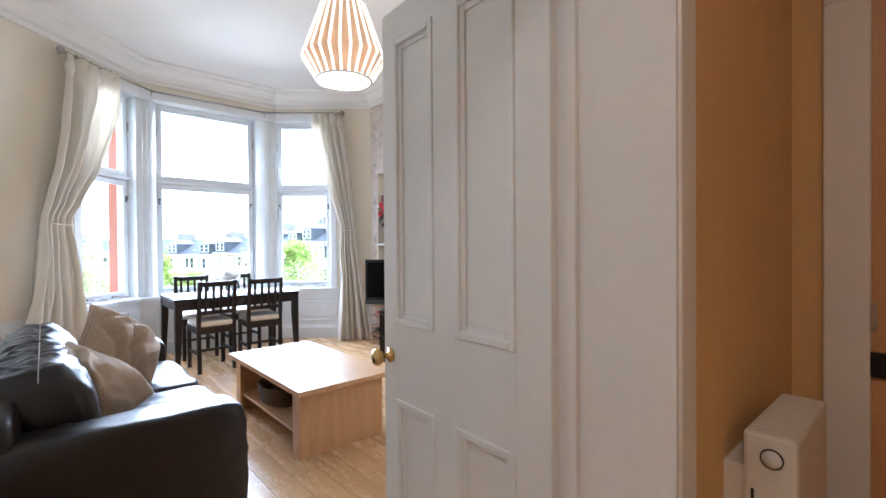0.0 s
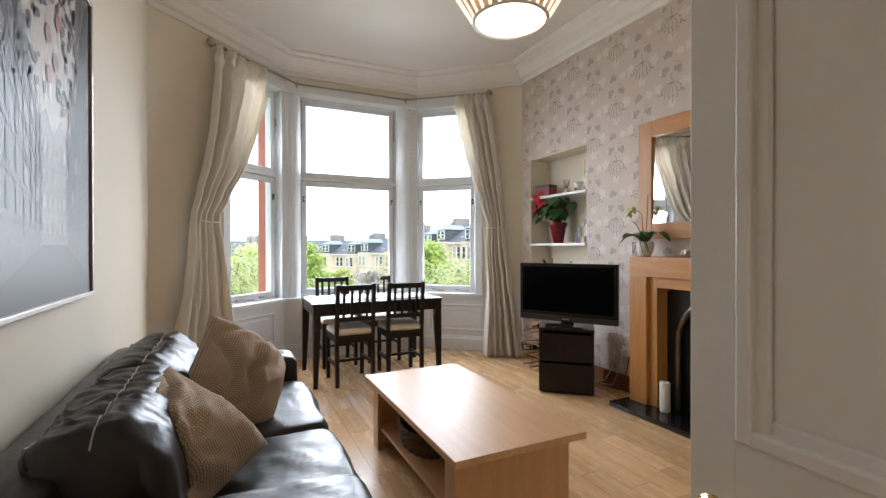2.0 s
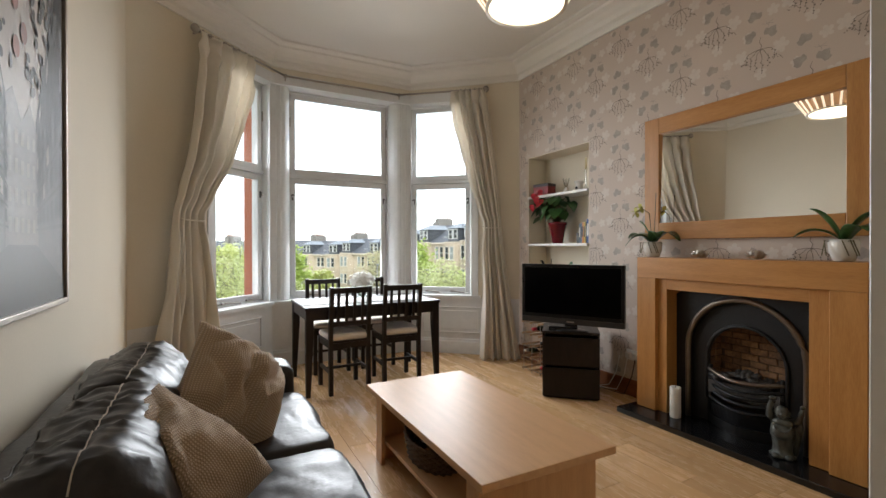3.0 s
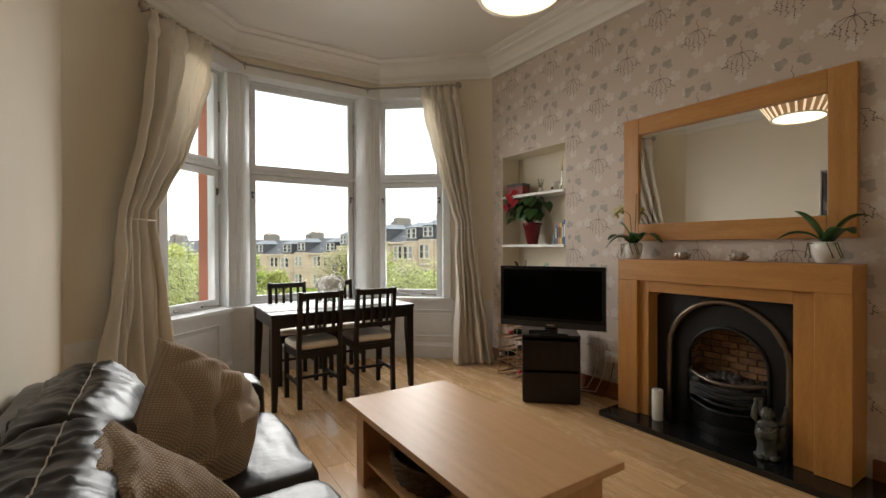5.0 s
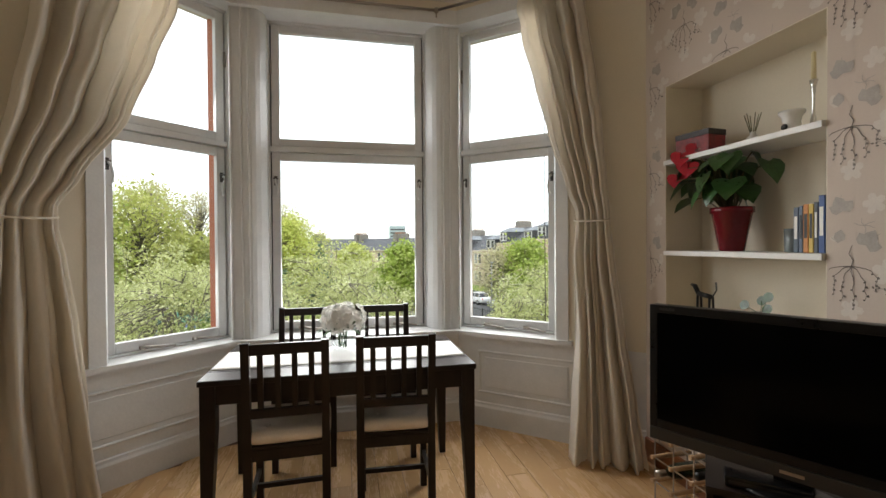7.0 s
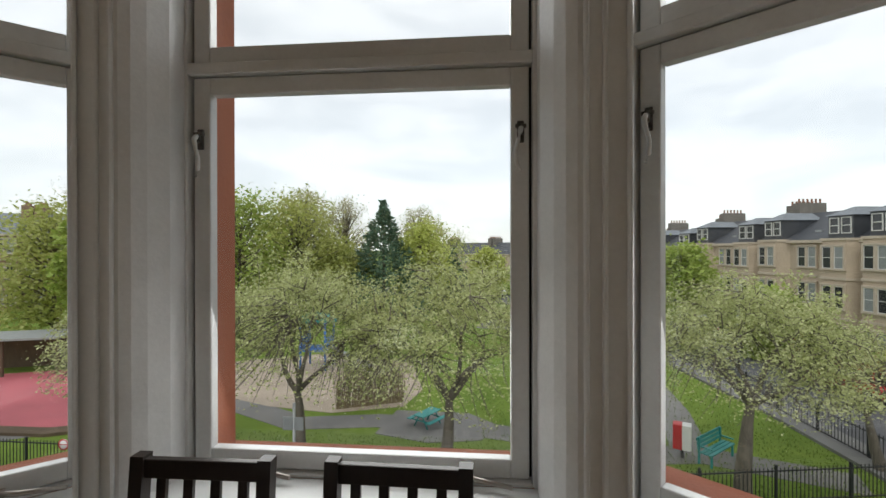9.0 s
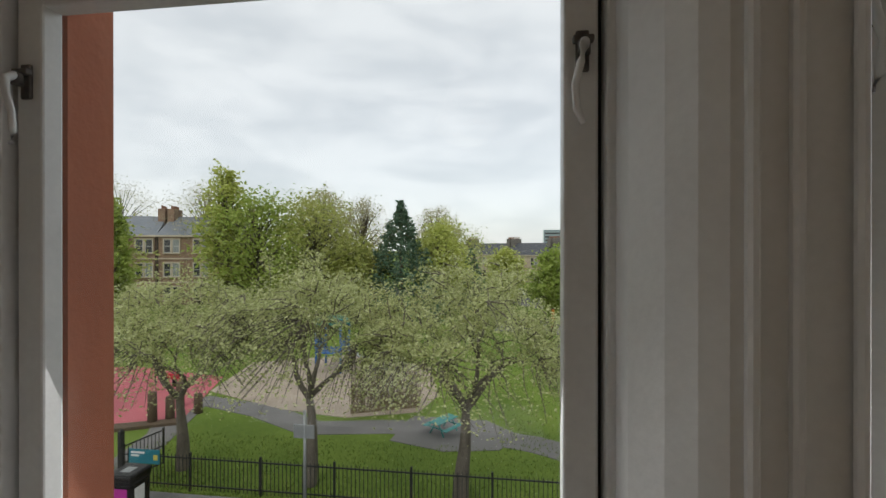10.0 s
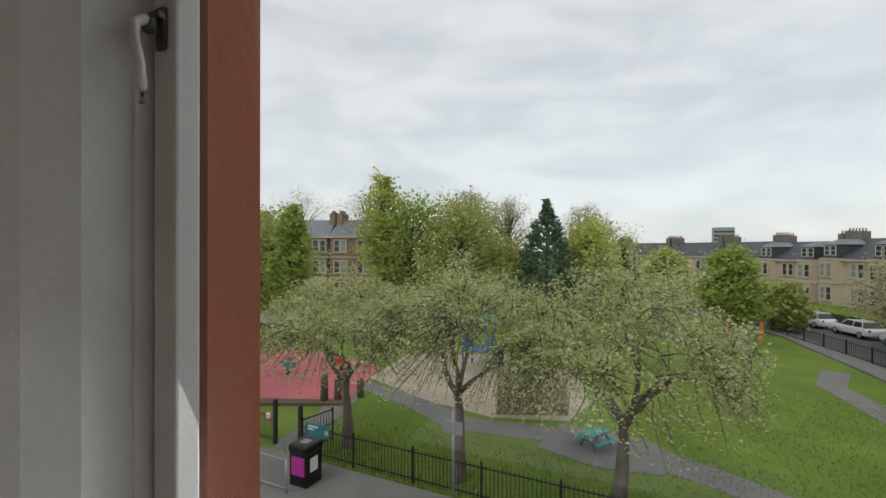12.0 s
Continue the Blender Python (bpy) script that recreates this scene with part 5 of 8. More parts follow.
for nm, st, sd, ta, tb in (("curtain", LC, 1.0, (-0.275, 4.345), (-0.12, 4.485)), ("curtain", RC, 4.0, (2.62, 4.55), (2.765, 4.42))):
    ob, _ = curtain(nm, st, 5, sd, "long cream curtain gathered by a tieback beside the bay")
    a, b = Vector(ta), Vector(tb)
    c, ex = (a + b) / 2, (b - a) / 2
    nx = Vector((-ex.y, ex.x)).normalized() * 0.06
    ring = []
    for q in range(33):
        t = 2 * math.pi * q / 32
        w = c + ex * 1.05 * math.cos(t) + nx * math.sin(t)
        ring.append((w.x, w.y, TIE + 0.012 * math.sin(t)))
    part("tieback", tube(ring, 0.0055, 8, ends=False), LINEN, ob, "cloth tieback")
    p0, p1 = Vector(st[0][1]), Vector(st[0][2])
    for i in range(8):
        q = p0.lerp(p1, (i + 0.5) / 8)
        bm = bmesh.new()
        pts = [(q.x + 0.016 * math.cos(t) * (p1 - p0).normalized().y, q.y - 0.016 * math.cos(t) * (p1 - p0).normalized().x, PZ - 0.004 + 0.018 * math.sin(t)) for t in [2 * math.pi * w / 12 for w in range(13)]]
        part("curtain_ring", tube(pts, 0.003, 6, bm=bm, ends=False), STEEL, ob, "metal curtain ring")


# ---- fireplace ----
fp = thing("fireplace", "oak fire surround with a black cast-iron arched insert", "fireplace", m=pose(0, 0, 0))
FX, FY0, FY1, FT = 2.775, 1.325, 2.655, 1.15
for y0, y1 in ((FY0, FY0 + 0.155), (FY1 - 0.155, FY1)):
    part("outer_leg", box(FX, y0, 0.042, RIGHT - 0.001, y1, 1.0, 0.003), OAK_Z, fp)
part("mantel", box(FX, FY0, 1.0, RIGHT - 0.001, FY1, FT, 0.004), OAK_Y, fp)
for y0, y1 in ((FY0 + 0.155, FY0 + 0.255), (FY1 - 0.225, FY1 - 0.155)):
    part("inner_leg", box(FX + 0.03, y0, 0.042, RIGHT - 0.001, y1, 1.0, 0.002), OAK_Z, fp)
part("inner_lintel", box(FX + 0.03, FY0 + 0.255, 0.925, RIGHT - 0.001, FY1 - 0.225, 1.0, 0.002), OAK_Y, fp)
IY0, IY1, IX = FY0 + 0.255, FY1 - 0.225, 2.915
YC, R_OUT, SPR, R_IN, SPRI = 1.985, 0.365, 0.535, 0.235, 0.475


def arch_plate(x, y0, y1, z1, yc, r, spring, z0, depth):
    """A plate with an arched opening."""
    bm = bmesh.new()
    n = 28
    inner = [(yc - r, z0)] + [(yc - r * math.cos(math.pi * i / n), spring + r * math.sin(math.pi * i / n)) for i in range(n + 1)] + [(yc + r, z0)]
    outer = []
    for y, z in inner:
        if z <= spring + 1e-6:
            outer.append((y0 if y < yc else y1, z))
        else:
            a = math.atan2(z - spring, y - yc)
            k = min(((y1 if math.cos(a) > 0 else y0) - yc) / math.cos(a) if abs(math.cos(a)) > 1e-6 else 9, (z1 - spring) / math.sin(a))
            outer.append((yc + k * math.cos(a), spring + k * math.sin(a)))
    rows = []
    for pts, xx in ((inner, x), (outer, x), (outer, x + depth), (inner, x + depth)):
        rows.append([bm.verts.new((xx, y, z)) for y, z in pts])
    for a, b in zip(rows, rows[1:] + rows[:1]):
        for i in range(len(inner) - 1):
            bm.faces.new((a[i], a[i + 1], b[i + 1], b[i]))
    return bm


def arch_tube(x, yc, r, spring, z0, radius, segs=8):
    return tube([(x, yc - r, z0), (x, yc - r, (z0 + spring) / 2)] + [(x, yc - r * math.cos(math.pi * i / 24), spring + r * math.sin(math.pi * i / 24)) for i in range(25)] + [(x, yc + r, (z0 + spring) / 2), (x, yc + r, z0)], radius, segs)


insert = part("insert", arch_plate(IX, IY0, IY1, 0.925, YC, R_OUT - 0.03, SPR, 0.042, 0.06), IRON, fp, "black cast-iron insert plate")
part("arch_rim", arch_tube(IX - 0.004, YC, R_OUT - 0.012, SPR, 0.042, 0.019, 10), BRONZE, insert, "bronze-coloured half-round arch rim", True)
part("arch_field", arch_plate(IX + 0.03, YC - R_OUT + 0.02, YC + R_OUT - 0.02, SPR + R_OUT - 0.02, YC, R_IN, SPRI, 0.042, 0.03), IRON, insert)
part("inner_rim", arch_tube(IX + 0.028, YC, R_IN + 0.006, SPRI, 0.20, 0.012), IRON, insert, "", True)
# firebox shell behind the plate
bm = box(RIGHT + 0.25, YC - 0.30, 0.0, RIGHT + 0.27, YC + 0.30, 0.85)
structure("wall_flue", bm, MORTAR, "sooty flue wall behind the fire")
chamber = part("fire_chamber", bmesh.new(), MORTAR, fp)
bpy.data.objects.remove(chamber)
ch = bmesh.new()
box(IX + 0.20, YC - R_IN - 0.03, 0.10, IX + 0.215, YC + R_IN + 0.03, 0.78, bm=ch)
box(IX + 0.055, YC - R_IN - 0.03, 0.10, IX + 0.2, YC - R_IN - 0.015, 0.78, bm=ch)
box(IX + 0.055, YC + R_IN + 0.015, 0.10, IX + 0.2, YC + R_IN + 0.03, 0.78, bm=ch)
box(IX + 0.055, YC - R_IN - 0.03, 0.775, IX + 0.215, YC + R_IN + 0.03, 0.79, bm=ch)
chamber = part("fire_chamber", ch, MORTAR, fp, "sooty brick-lined fire chamber")
brick_back = finish("brick", box(-0.006, -0.052, -0.020, 0.006, 0.052, 0.020, 0.003, segments=1), FIREBRICK)
brick_side = finish("brick", box(-0.042, -0.005, -0.020, 0.042, 0.005, 0.020, 0.003, segments=1), FIREBRICK)
for j in range(13):
    z = 0.27 + j * 0.0445
    for i in range(5):
        y = YC - 0.225 + i * 0.111 + (0.055 if j % 2 else 0)
        if y < YC + 0.235:
            b = new("brick", brick_back)
            b.parent, b.location = chamber, (IX + 0.194, y, z)
    for s in (-1, 1):
        for i in range(2):
            b = new("brick", brick_side)
            b.parent, b.location = chamber, (IX + 0.085 + i * 0.09, YC + s * (R_IN + 0.010), z)
# grate
for j, z in enumerate((0.40, 0.355, 0.31, 0.265, 0.215)):
    bulge = 0.075 + 0.012 * (4 - j) * (0 if j == 0 else 1) * 0.5
    part("grate_bar", tube([(IX + 0.035 - bulge * math.sin(math.pi * q / 16), YC - (R_IN - 0.005) + 2 * (R_IN - 0.005) * q / 16, z - 0.03 * math.sin(math.pi * q / 16)) for q in range(17)], 0.0115 if j else 0.014, 8), BRONZE if j == 0 else IRON, fp, "", True)
for s in (-1, 1):
    part("grate_post", tube([(IX + 0.03, YC + s * (R_IN - 0.02), 0.12), (IX + 0.03, YC + s * (R_IN - 0.02), 0.43)], 0.013), IRON, fp)
apron = bmesh.new()
for z0, z1, b0, b1 in ((0.042, 0.10, 0.105, 0.10), (0.10, 0.185, 0.07, 0.095)):
    n = 16
    lo = [(IX + 0.035 - b0 * math.sin(math.pi * q / n), YC - R_IN + 2 * R_IN * q / n, z0) for q in range(n + 1)]
    hi = [(IX + 0.035 - b1 * math.sin(math.pi * q / n), YC - R_IN + 2 * R_IN * q / n, z1) for q in range(n + 1)]
    a, b = [apron.verts.new(p) for p in lo], [apron.verts.new(p) for p in hi]
    for q in range(n):
        apron.faces.new((a[q], a[q + 1], b[q + 1], b[q]))
    apron.faces.new([apron.verts.new(p) for p in hi])
part("ash_apron", apron, IRON, fp)
part("coal_bed", box(IX + 0.0, YC - R_IN + 0.02, 0.25, IX + 0.19, YC + R_IN - 0.02, 0.335), COAL, fp)
rng = random.Random(8)
for i in range(64):
    y, x = YC + rng.uniform(-0.19, 0.19), IX - 0.02 + rng.uniform(0, 0.17)
    bm = bmesh.new()
    bmesh.ops.create_icosphere(bm, subdivisions=1, radius=rng.uniform(0.017, 0.029))
    for v in bm.verts:
        v.co *= 1 + rng.uniform(-0.15, 0.15)
        v.co.z *= 0.75
        v.co += Vector((x, y, 0.345 + 0.05 * math.exp(-((y - YC) / 0.13) ** 2) + rng.uniform(-0.01, 0.02)))
    part("coal", bm, COAL, fp, "", True)
hearth = tagged(part("hearth", box(2.615, 1.17, 0.0, RIGHT - 0.021, 2.705, 0.04, 0.004), GRANITE), "polished black granite hearth slab on the floor", "hearth")

candle = thing("pillar_candle", "white pillar candle standing on the hearth", "candle", m=pose(2.80, 2.36, 0.0415))
part("wax", lathe([(0.034, 0), (0.036, 0.004), (0.036, 0.205), (0.033, 0.21), (0.02, 0.205), (0.001, 0.204)], 24), WAX, candle, "", True)
part("wick", tube([(0, 0, 0.2), (0.002, 0, 0.222)], 0.0015), BLACKPLASTIC, candle)


def ball(bm, c, r, s=(1, 1, 1)):
    own = bmesh.new()
    bmesh.ops.create_icosphere(own, subdivisions=3, radius=r)
    for v in own.verts:
        v.co = Vector((v.co.x * s[0], v.co.y * s[1], v.co.z * s[2])) + Vector(c)
    for f in own.faces:
        f.smooth = True
    return join(bm, own)


bm = bmesh.new()
own = lathe([(0.058, 0.0), (0.062, 0.012), (0.050, 0.02), (0.046, 0.05), (0.052, 0.09), (0.060, 0.13), (0.056, 0.175), (0.044, 0.205), (0.022, 0.222)], 40)
for v in own.verts:
    a = math.atan2(v.co.y, v.co.x)
    k = 1 + 0.10 * math.sin(9 * a + 40 * v.co.z) * max(0.0, 1 - v.co.z / 0.16)
    v.co = Vector((v.co.x * k * 0.85, v.co.y * k, v.co.z))
join(bm, own)
ball(bm, (-0.026, 0.004, 0.150), 0.052, (0.95, 1.05, 1.0))
ball(bm, (-0.030, 0.0, 0.198), 0.036, (0.8, 1.35, 0.7))
ball(bm, (-0.016, 0.004, 0.252), 0.034, (0.95, 1, 1.1))
ball(bm, (-0.044, 0.004, 0.246), 0.009)
ball(bm, (-0.036, 0.004, 0.230), 0.016, (0.7, 1.2, 0.6))
for q in (-1, 1):
    ball(bm, (-0.012, 0.004 + q * 0.034, 0.245), 0.010, (0.7, 0.6, 1.7))
    ball(bm, (-0.038, 0.004 + q * 0.014, 0.244), 0.011)
    ball(bm, (-0.040, q * 0.030, 0.012), 0.022, (1.3, 0.9, 0.6))
tube([(0, 0.040, 0.195), (-0.012, 0.062, 0.225), (-0.014, 0.060, 0.275), (-0.012, 0.050, 0.315)], [0.022, 0.019, 0.014, 0.011], 12, bm=bm)
ball(bm, (-0.012, 0.047, 0.325), 0.016, (1, 1.1, 0.8))
tube([(0, -0.038, 0.195), (-0.010, -0.066, 0.215), (-0.012, -0.082, 0.255), (-0.012, -0.086, 0.285)], [0.022, 0.020, 0.015, 0.011], 12, bm=bm)
ball(bm, (-0.012, -0.087, 0.296), 0.013)
for q in range(5):
    tube([(-0.004 + 0.006 * q, -0.074 + 0.006 * q, 0.235 - 0.012 * q), (0.004, -0.078 + 0.004 * q, 0.17), (0.008, -0.066 + 0.004 * q, 0.085 + 0.01 * q), (0.006, -0.058 + 0.005 * q, 0.02)], [0.012, 0.014, 0.013, 0.010], 8, bm=bm)
for q in range(14):
    t = math.pi * (0.15 + 0.7 * q / 13)
    ball(bm, (-0.052 - 0.022 * math.sin(t), 0.045 * math.cos(t), 0.215 - 0.055 * math.sin(t)), 0.0055)
tagged(part("statue", bm, STATUE, None, "", True, pose(2.80, 1.70, 0.0405, 0, 0, 22)), "small grey metal laughing figure statue on the hearth", "statue")

# ---- mirror ----
mi = thing("wall_mirror", "wide rectangular mirror in a broad oak frame", "mirror", m=pose(0, 0, 0))
my0, my1, mz0, mz1, mw = 1.355, 2.735, 1.285, 2.213, 0.125
for y0, y1, z0, z1, mt in ((my0, my0 + mw, mz0, mz1, OAK_Z), (my1 - mw, my1, mz0, mz1, OAK_Z), (my0 + mw, my1 - mw, mz0, mz0 + mw, OAK_Y), (my0 + mw, my1 - mw, mz1 - mw, mz1, OAK_Y)):
    part("frame_rail", box(2.962, y0, z0, RIGHT - 0.002, y1, z1, 0.004), mt, mi)
mg = part("mirror_glass", box(-0.0025, my0 + mw - 0.005, -0.345, 0.0025, my1 - mw + 0.005, 0.345), MIRROR, mi, "clear mirror glass")
mg.matrix_local = Matrix.Translation((2.982, 0, (mz0 + mz1) / 2)) @ Matrix.Rotation(radians(1.3), 4, "Y")


# ---- plants on the mantel ----
def orchid(m, flower):
    o = thing("potted_orchid", "white-potted orchid on the mantel" + (", in lime-green flower" if flower else ", green leaves only"), "plant", "mantel orchids", m=m)
    part("pot", lathe([(0.035, 0), (0.045, 0.004), (0.062, 0.05), (0.066, 0.10), (0.060, 0.115), (0.054, 0.112), (0.05, 0.09), (0.001, 0.09)], 24, cap=False), WHITEGLAZE, o, "white glazed pot", True)
    part("soil", lathe([(0.001, 0.098), (0.055, 0.096), (0.055, 0.09)], 18, cap=False), WICKER, o)
    spec = [((0.02, 0.17, 0.05), 0.05), ((-0.02, -0.17, 0.02), 0.07), ((-0.09, 0.10, -0.02), 0.07), ((-0.07, -0.09, 0.05), 0.06), ((-0.04, 0.05, 0.19), 0.03)] if flower else [((0.0, -0.12, 0.16), 0.05), ((-0.03, 0.15, 0.03), 0.05), ((-0.06, 0.08, 0.2), 0.03), ((-0.08, -0.10, 0.06), 0.05)]
    for tip, dr in spec:
        bm = bmesh.new()
        leaf(bm, (0, 0, 0.1), (tip[0] * 1.45, tip[1] * 1.4, 0.1 + tip[2] * 0.9), 0.050, dr)
        part("leaf", bm, GREEN, o, "glossy strap leaf", True).modifiers.new("t", "SOLIDIFY").thickness = 0.002
    roots = bmesh.new()
    rr = random.Random(3)
    for i in range(7):
        a = rr.uniform(0, 6.28)
        tube([(0.04 * math.cos(a), 0.04 * math.sin(a), 0.1), (0.085 * math.cos(a), 0.085 * math.sin(a), 0.11), (0.09 * math.cos(a + 0.3), 0.09 * math.sin(a + 0.3), 0.03)], 0.003, 5, bm=roots)
    part("air_roots", roots, STEM, o)
    if flower:
        part("stem", tube([(0, 0, 0.1), (-0.01, 0.01, 0.22), (0.0, 0.03, 0.33), (-0.01, 0.085, 0.37), (-0.02, 0.13, 0.34)], 0.003, 6), STEM, o)
        part("stake", tube([(0, -0.01, 0.1), (0.01, -0.02, 0.48)], 0.003, 6), STEM, o)
        for c in ((-0.02, 0.13, 0.335), (-0.02, 0.09, 0.365)):
            bm = bmesh.new()
            for q in range(5):
                a = 2 * math.pi * q / 5 + 0.3
                leaf(bm, c, (c[0] - 0.012, c[1] + 0.042 * math.cos(a), c[2] + 0.042 * math.sin(a)), 0.017, 0.006, 5)
            part("flower", bm, LIMEPETAL, o, "lime-green orchid flower", True)
    return o


orchid(pose(2.86, 2.585, FT + 0.001), True)
orchid(pose(2.87, 1.455, FT + 0.001), False)


def lotus(m):
    o = thing("lotus_candle_holder", "silver lotus-petal tealight holder on the mantel", "candle holder", "lotus holders", m=m)
    for ring, (r, n, up) in enumerate(((0.060, 9, 0.035), (0.045, 8, 0.05), (0.03, 6, 0.055))):
        for q in range(n):
            a = 2 * math.pi * (q + 0.5 * ring) / n
            bm = bmesh.new()
            leaf(bm, (0.012 * math.cos(a), 0.012 * math.sin(a), 0.004), (r * math.cos(a), r * math.sin(a), up), 0.019, -0.012, 6)
            part("petal", bm, SILVER, o, "", True).modifiers.new("t", "SOLIDIFY").thickness = 0.0015
    part("cup", lathe([(0.02, 0), (0.022, 0.025), (0.019, 0.025), (0.018, 0.006), (0.001, 0.006)], 16, cap=False), SILVER, o, "", True)
    return o


h = lotus(pose(2.87, 2.23, FT + 0.001))
copy_thing(h, pose(2.87, 1.88, FT + 0.001, 0, 0, 20))

# ---- television and drawers ----
TVM = pose(2.5275, 3.0945, 0, 0, 0, math.degrees(math.atan2(-0.725, 0.419)))
TVM.translation.z = 0
cabM = pose(2.331, 3.208, 0, 0, 0, math.degrees(math.atan2(2.898 - 3.208, 2.669 - 2.331)))
cab = thing("drawer_unit", "black two-drawer cabinet under the television", "cabinet", m=cabM)
CW, CD, CH = 0.445, 0.40, 0.545
for x0, x1 in ((0, 0.018), (CW - 0.018, CW)):
    part("side_panel", box(x0, 0.002, 0.012, x1, CD, CH - 0.022, 0.001), BLACKWOOD, cab)
part("top", box(-0.002, -0.004, CH - 0.022, CW + 0.002, CD, CH, 0.002), BLACKWOOD, cab)
part("back_panel", box(0.018, CD - 0.01, 0.03, CW - 0.018, CD, CH - 0.03), BLACKWOOD, cab)
part("plinth", box(0.01, 0.02, 0.0, CW - 0.01, CD - 0.02, 0.03), BLACKWOOD, cab)
for z0, z1 in ((0.02, 0.252), (0.27, 0.50)):
    part("drawer_front", box(0.004, -0.016, z0, CW - 0.004, 0.002, z1, 0.002), BLACKWOOD, cab)
tv = thing("television", "black flat-screen television, switched off, on the drawer unit", "television", m=TVM)
TW, TZ0, TZ1 = 0.835, 0.595, 1.085
part("housing", box(-TW / 2, 0.004, TZ0, TW / 2, 0.05, TZ1, 0.006), BLACKPLASTIC, tv)
part("rear_bulge", box(-0.25, 0.05, 0.68, 0.25, 0.085, 0.98, 0.015), BLACKPLASTIC, tv)
part("screen", box(-TW / 2 + 0.026, -0.001, TZ0 + 0.075, TW / 2 - 0.026, 0.005, TZ1 - 0.028), SCREEN, tv, "dark glossy screen")
bz = bmesh.new()
for a0, a1, b0, b1 in ((-TW / 2, -TW / 2 + 0.026, TZ0 + 0.045, TZ1), (TW / 2 - 0.026, TW / 2, TZ0 + 0.045, TZ1), (-TW / 2 + 0.026, TW / 2 - 0.026, TZ1 - 0.028, TZ1), (-TW / 2 + 0.026, TW / 2 - 0.026, TZ0 + 0.045, TZ0 + 0.075)):
    box(a0, -0.004, b0, a1, 0.006, b1, 0.002, bm=bz)
part("bezel", bz, BLACKPLASTIC, tv, "gloss black bezel")
part("lower_bar", box(-TW / 2, -0.006, TZ0, TW / 2, 0.008, TZ0 + 0.044, 0.003), GREYPLASTIC, tv, "dark grey speaker bar")
part("badge", box(-0.03, -0.0075, TZ0 + 0.016, 0.03, -0.0055, TZ0 + 0.026), STEEL, tv)
part("model_mark", box(-TW / 2 + 0.035, -0.0055, TZ1 - 0.018, -TW / 2 + 0.085, -0.0035, TZ1 - 0.010), GREYPLASTIC, tv)
part("neck", box(-0.05, 0.012, 0.56, 0.05, 0.045, TZ0 + 0.03, 0.004), BLACKPLASTIC, tv)
part("stand_foot", lathe([(0.14, 0.5465), (0.145, 0.551), (0.13, 0.558), (0.04, 0.562), (0.001, 0.563)], 32), BLACKPLASTIC, tv, "", True).scale = (1.0, 0.62, 1)
bxm = cabM @ Matrix.Translation((0.16, 0.11, 0.5465))
bx = thing("set_top_box", "small black set-top box on the drawer unit", "media box", m=bxm)
part("case", box(-0.11, -0.085, 0.0, 0.11, -0.01, 0.032, 0.004), BLACKPLASTIC, bx)
part("front_strip", box(-0.10, -0.0865, 0.010, 0.10, -0.0845, 0.020), GREYPLASTIC, bx)

# ---- wine rack ----
wr = thing("wine_rack", "small pine and metal wine rack with bottles by the curtain", "wine rack", m=pose(2.80, 3.74, 0, 0, 0, 90))
for i in range(4):
    for j in range(5):
        part("rack_peg", tube([(-0.19 + i * 0.125, -0.10, 0.03 + j * 0.115), (-0.19 + i * 0.125, 0.12, 0.03 + j * 0.115)], 0.011, 6), PINE, wr)
for i in range(4):
    for y in (-0.08, 0.10):
        part("rack_strip", box(-0.193 + i * 0.125, y - 0.002, 0.0, -0.187 + i * 0.125, y + 0.002, 0.50), STEEL, wr)
for j in range(5):
    for y in (-0.086, 0.106):
        part("rack_strip", box(-0.19, y - 0.002, 0.027 + j * 0.115, 0.185, y + 0.002, 0.033 + j * 0.115), STEEL, wr)


def bottle(m, cap):
    b = thing("wine_bottle", "dark glass wine bottle lying in the rack", "bottle", "racked bottles", m=m)
    part("glass", lathe([(0.034, 0), (0.037, 0.01), (0.037, 0.18), (0.03, 0.205), (0.015, 0.23), (0.014, 0.285)], 16), BOTTLE, b, "", True)
    part("capsule", lathe([(0.016, 0.245), (0.0165, 0.292), (0.001, 0.293)], 14), cap, b, "foil capsule", True)
    return b


WRM = pose(2.80, 3.74, 0, 0, 0, 90)
for x, z, cap in ((-0.127, 0.088, CAPRED), (-0.002, 0.433, CAPRED), (0.123, 0.203, STEEL), (-0.127, 0.318, BLACKPLASTIC)):
    bottle(WRM @ Matrix.Translation((x, -0.12, z + 0.008)) @ Matrix.Rotation(radians(-90), 4, "X") @ Matrix.Translation((0, 0, -0.03)), cap)

# ---- sockets and cables ----
so = thing("wall_socket", "white double wall socket with plugs beside the cabinet", "socket", m=pose(RIGHT, 2.86, 0.34))
part("plate", box(-0.01, -0.073, -0.043, -0.001, 0.073, 0.043, 0.003), WHITEPLASTIC, so)
for y in (-0.035, 0.035):
    part("plug", box(-0.045, y - 0.022, -0.025, -0.010, y + 0.022, 0.02, 0.006), WHITEPLASTIC, so, "white mains plug")
for i, (y, sag) in enumerate(((2.825, 0.30), (2.90, 0.27), (2.98, 0.24))):
    tagged(part("power_cable", tube([(2.965, y, 0.32), (2.95, y + 0.02, 0.18), (2.93, y + 0.08, 0.02 + 0.02 * i), (2.93, 3.2, 0.010), (2.9, 3.42, 0.2)], 0.004, 6), WHITEPLASTIC if i else BLACKPLASTIC, None, "", True), "thin trailing power cable by the skirting", "cable", "loose cables")

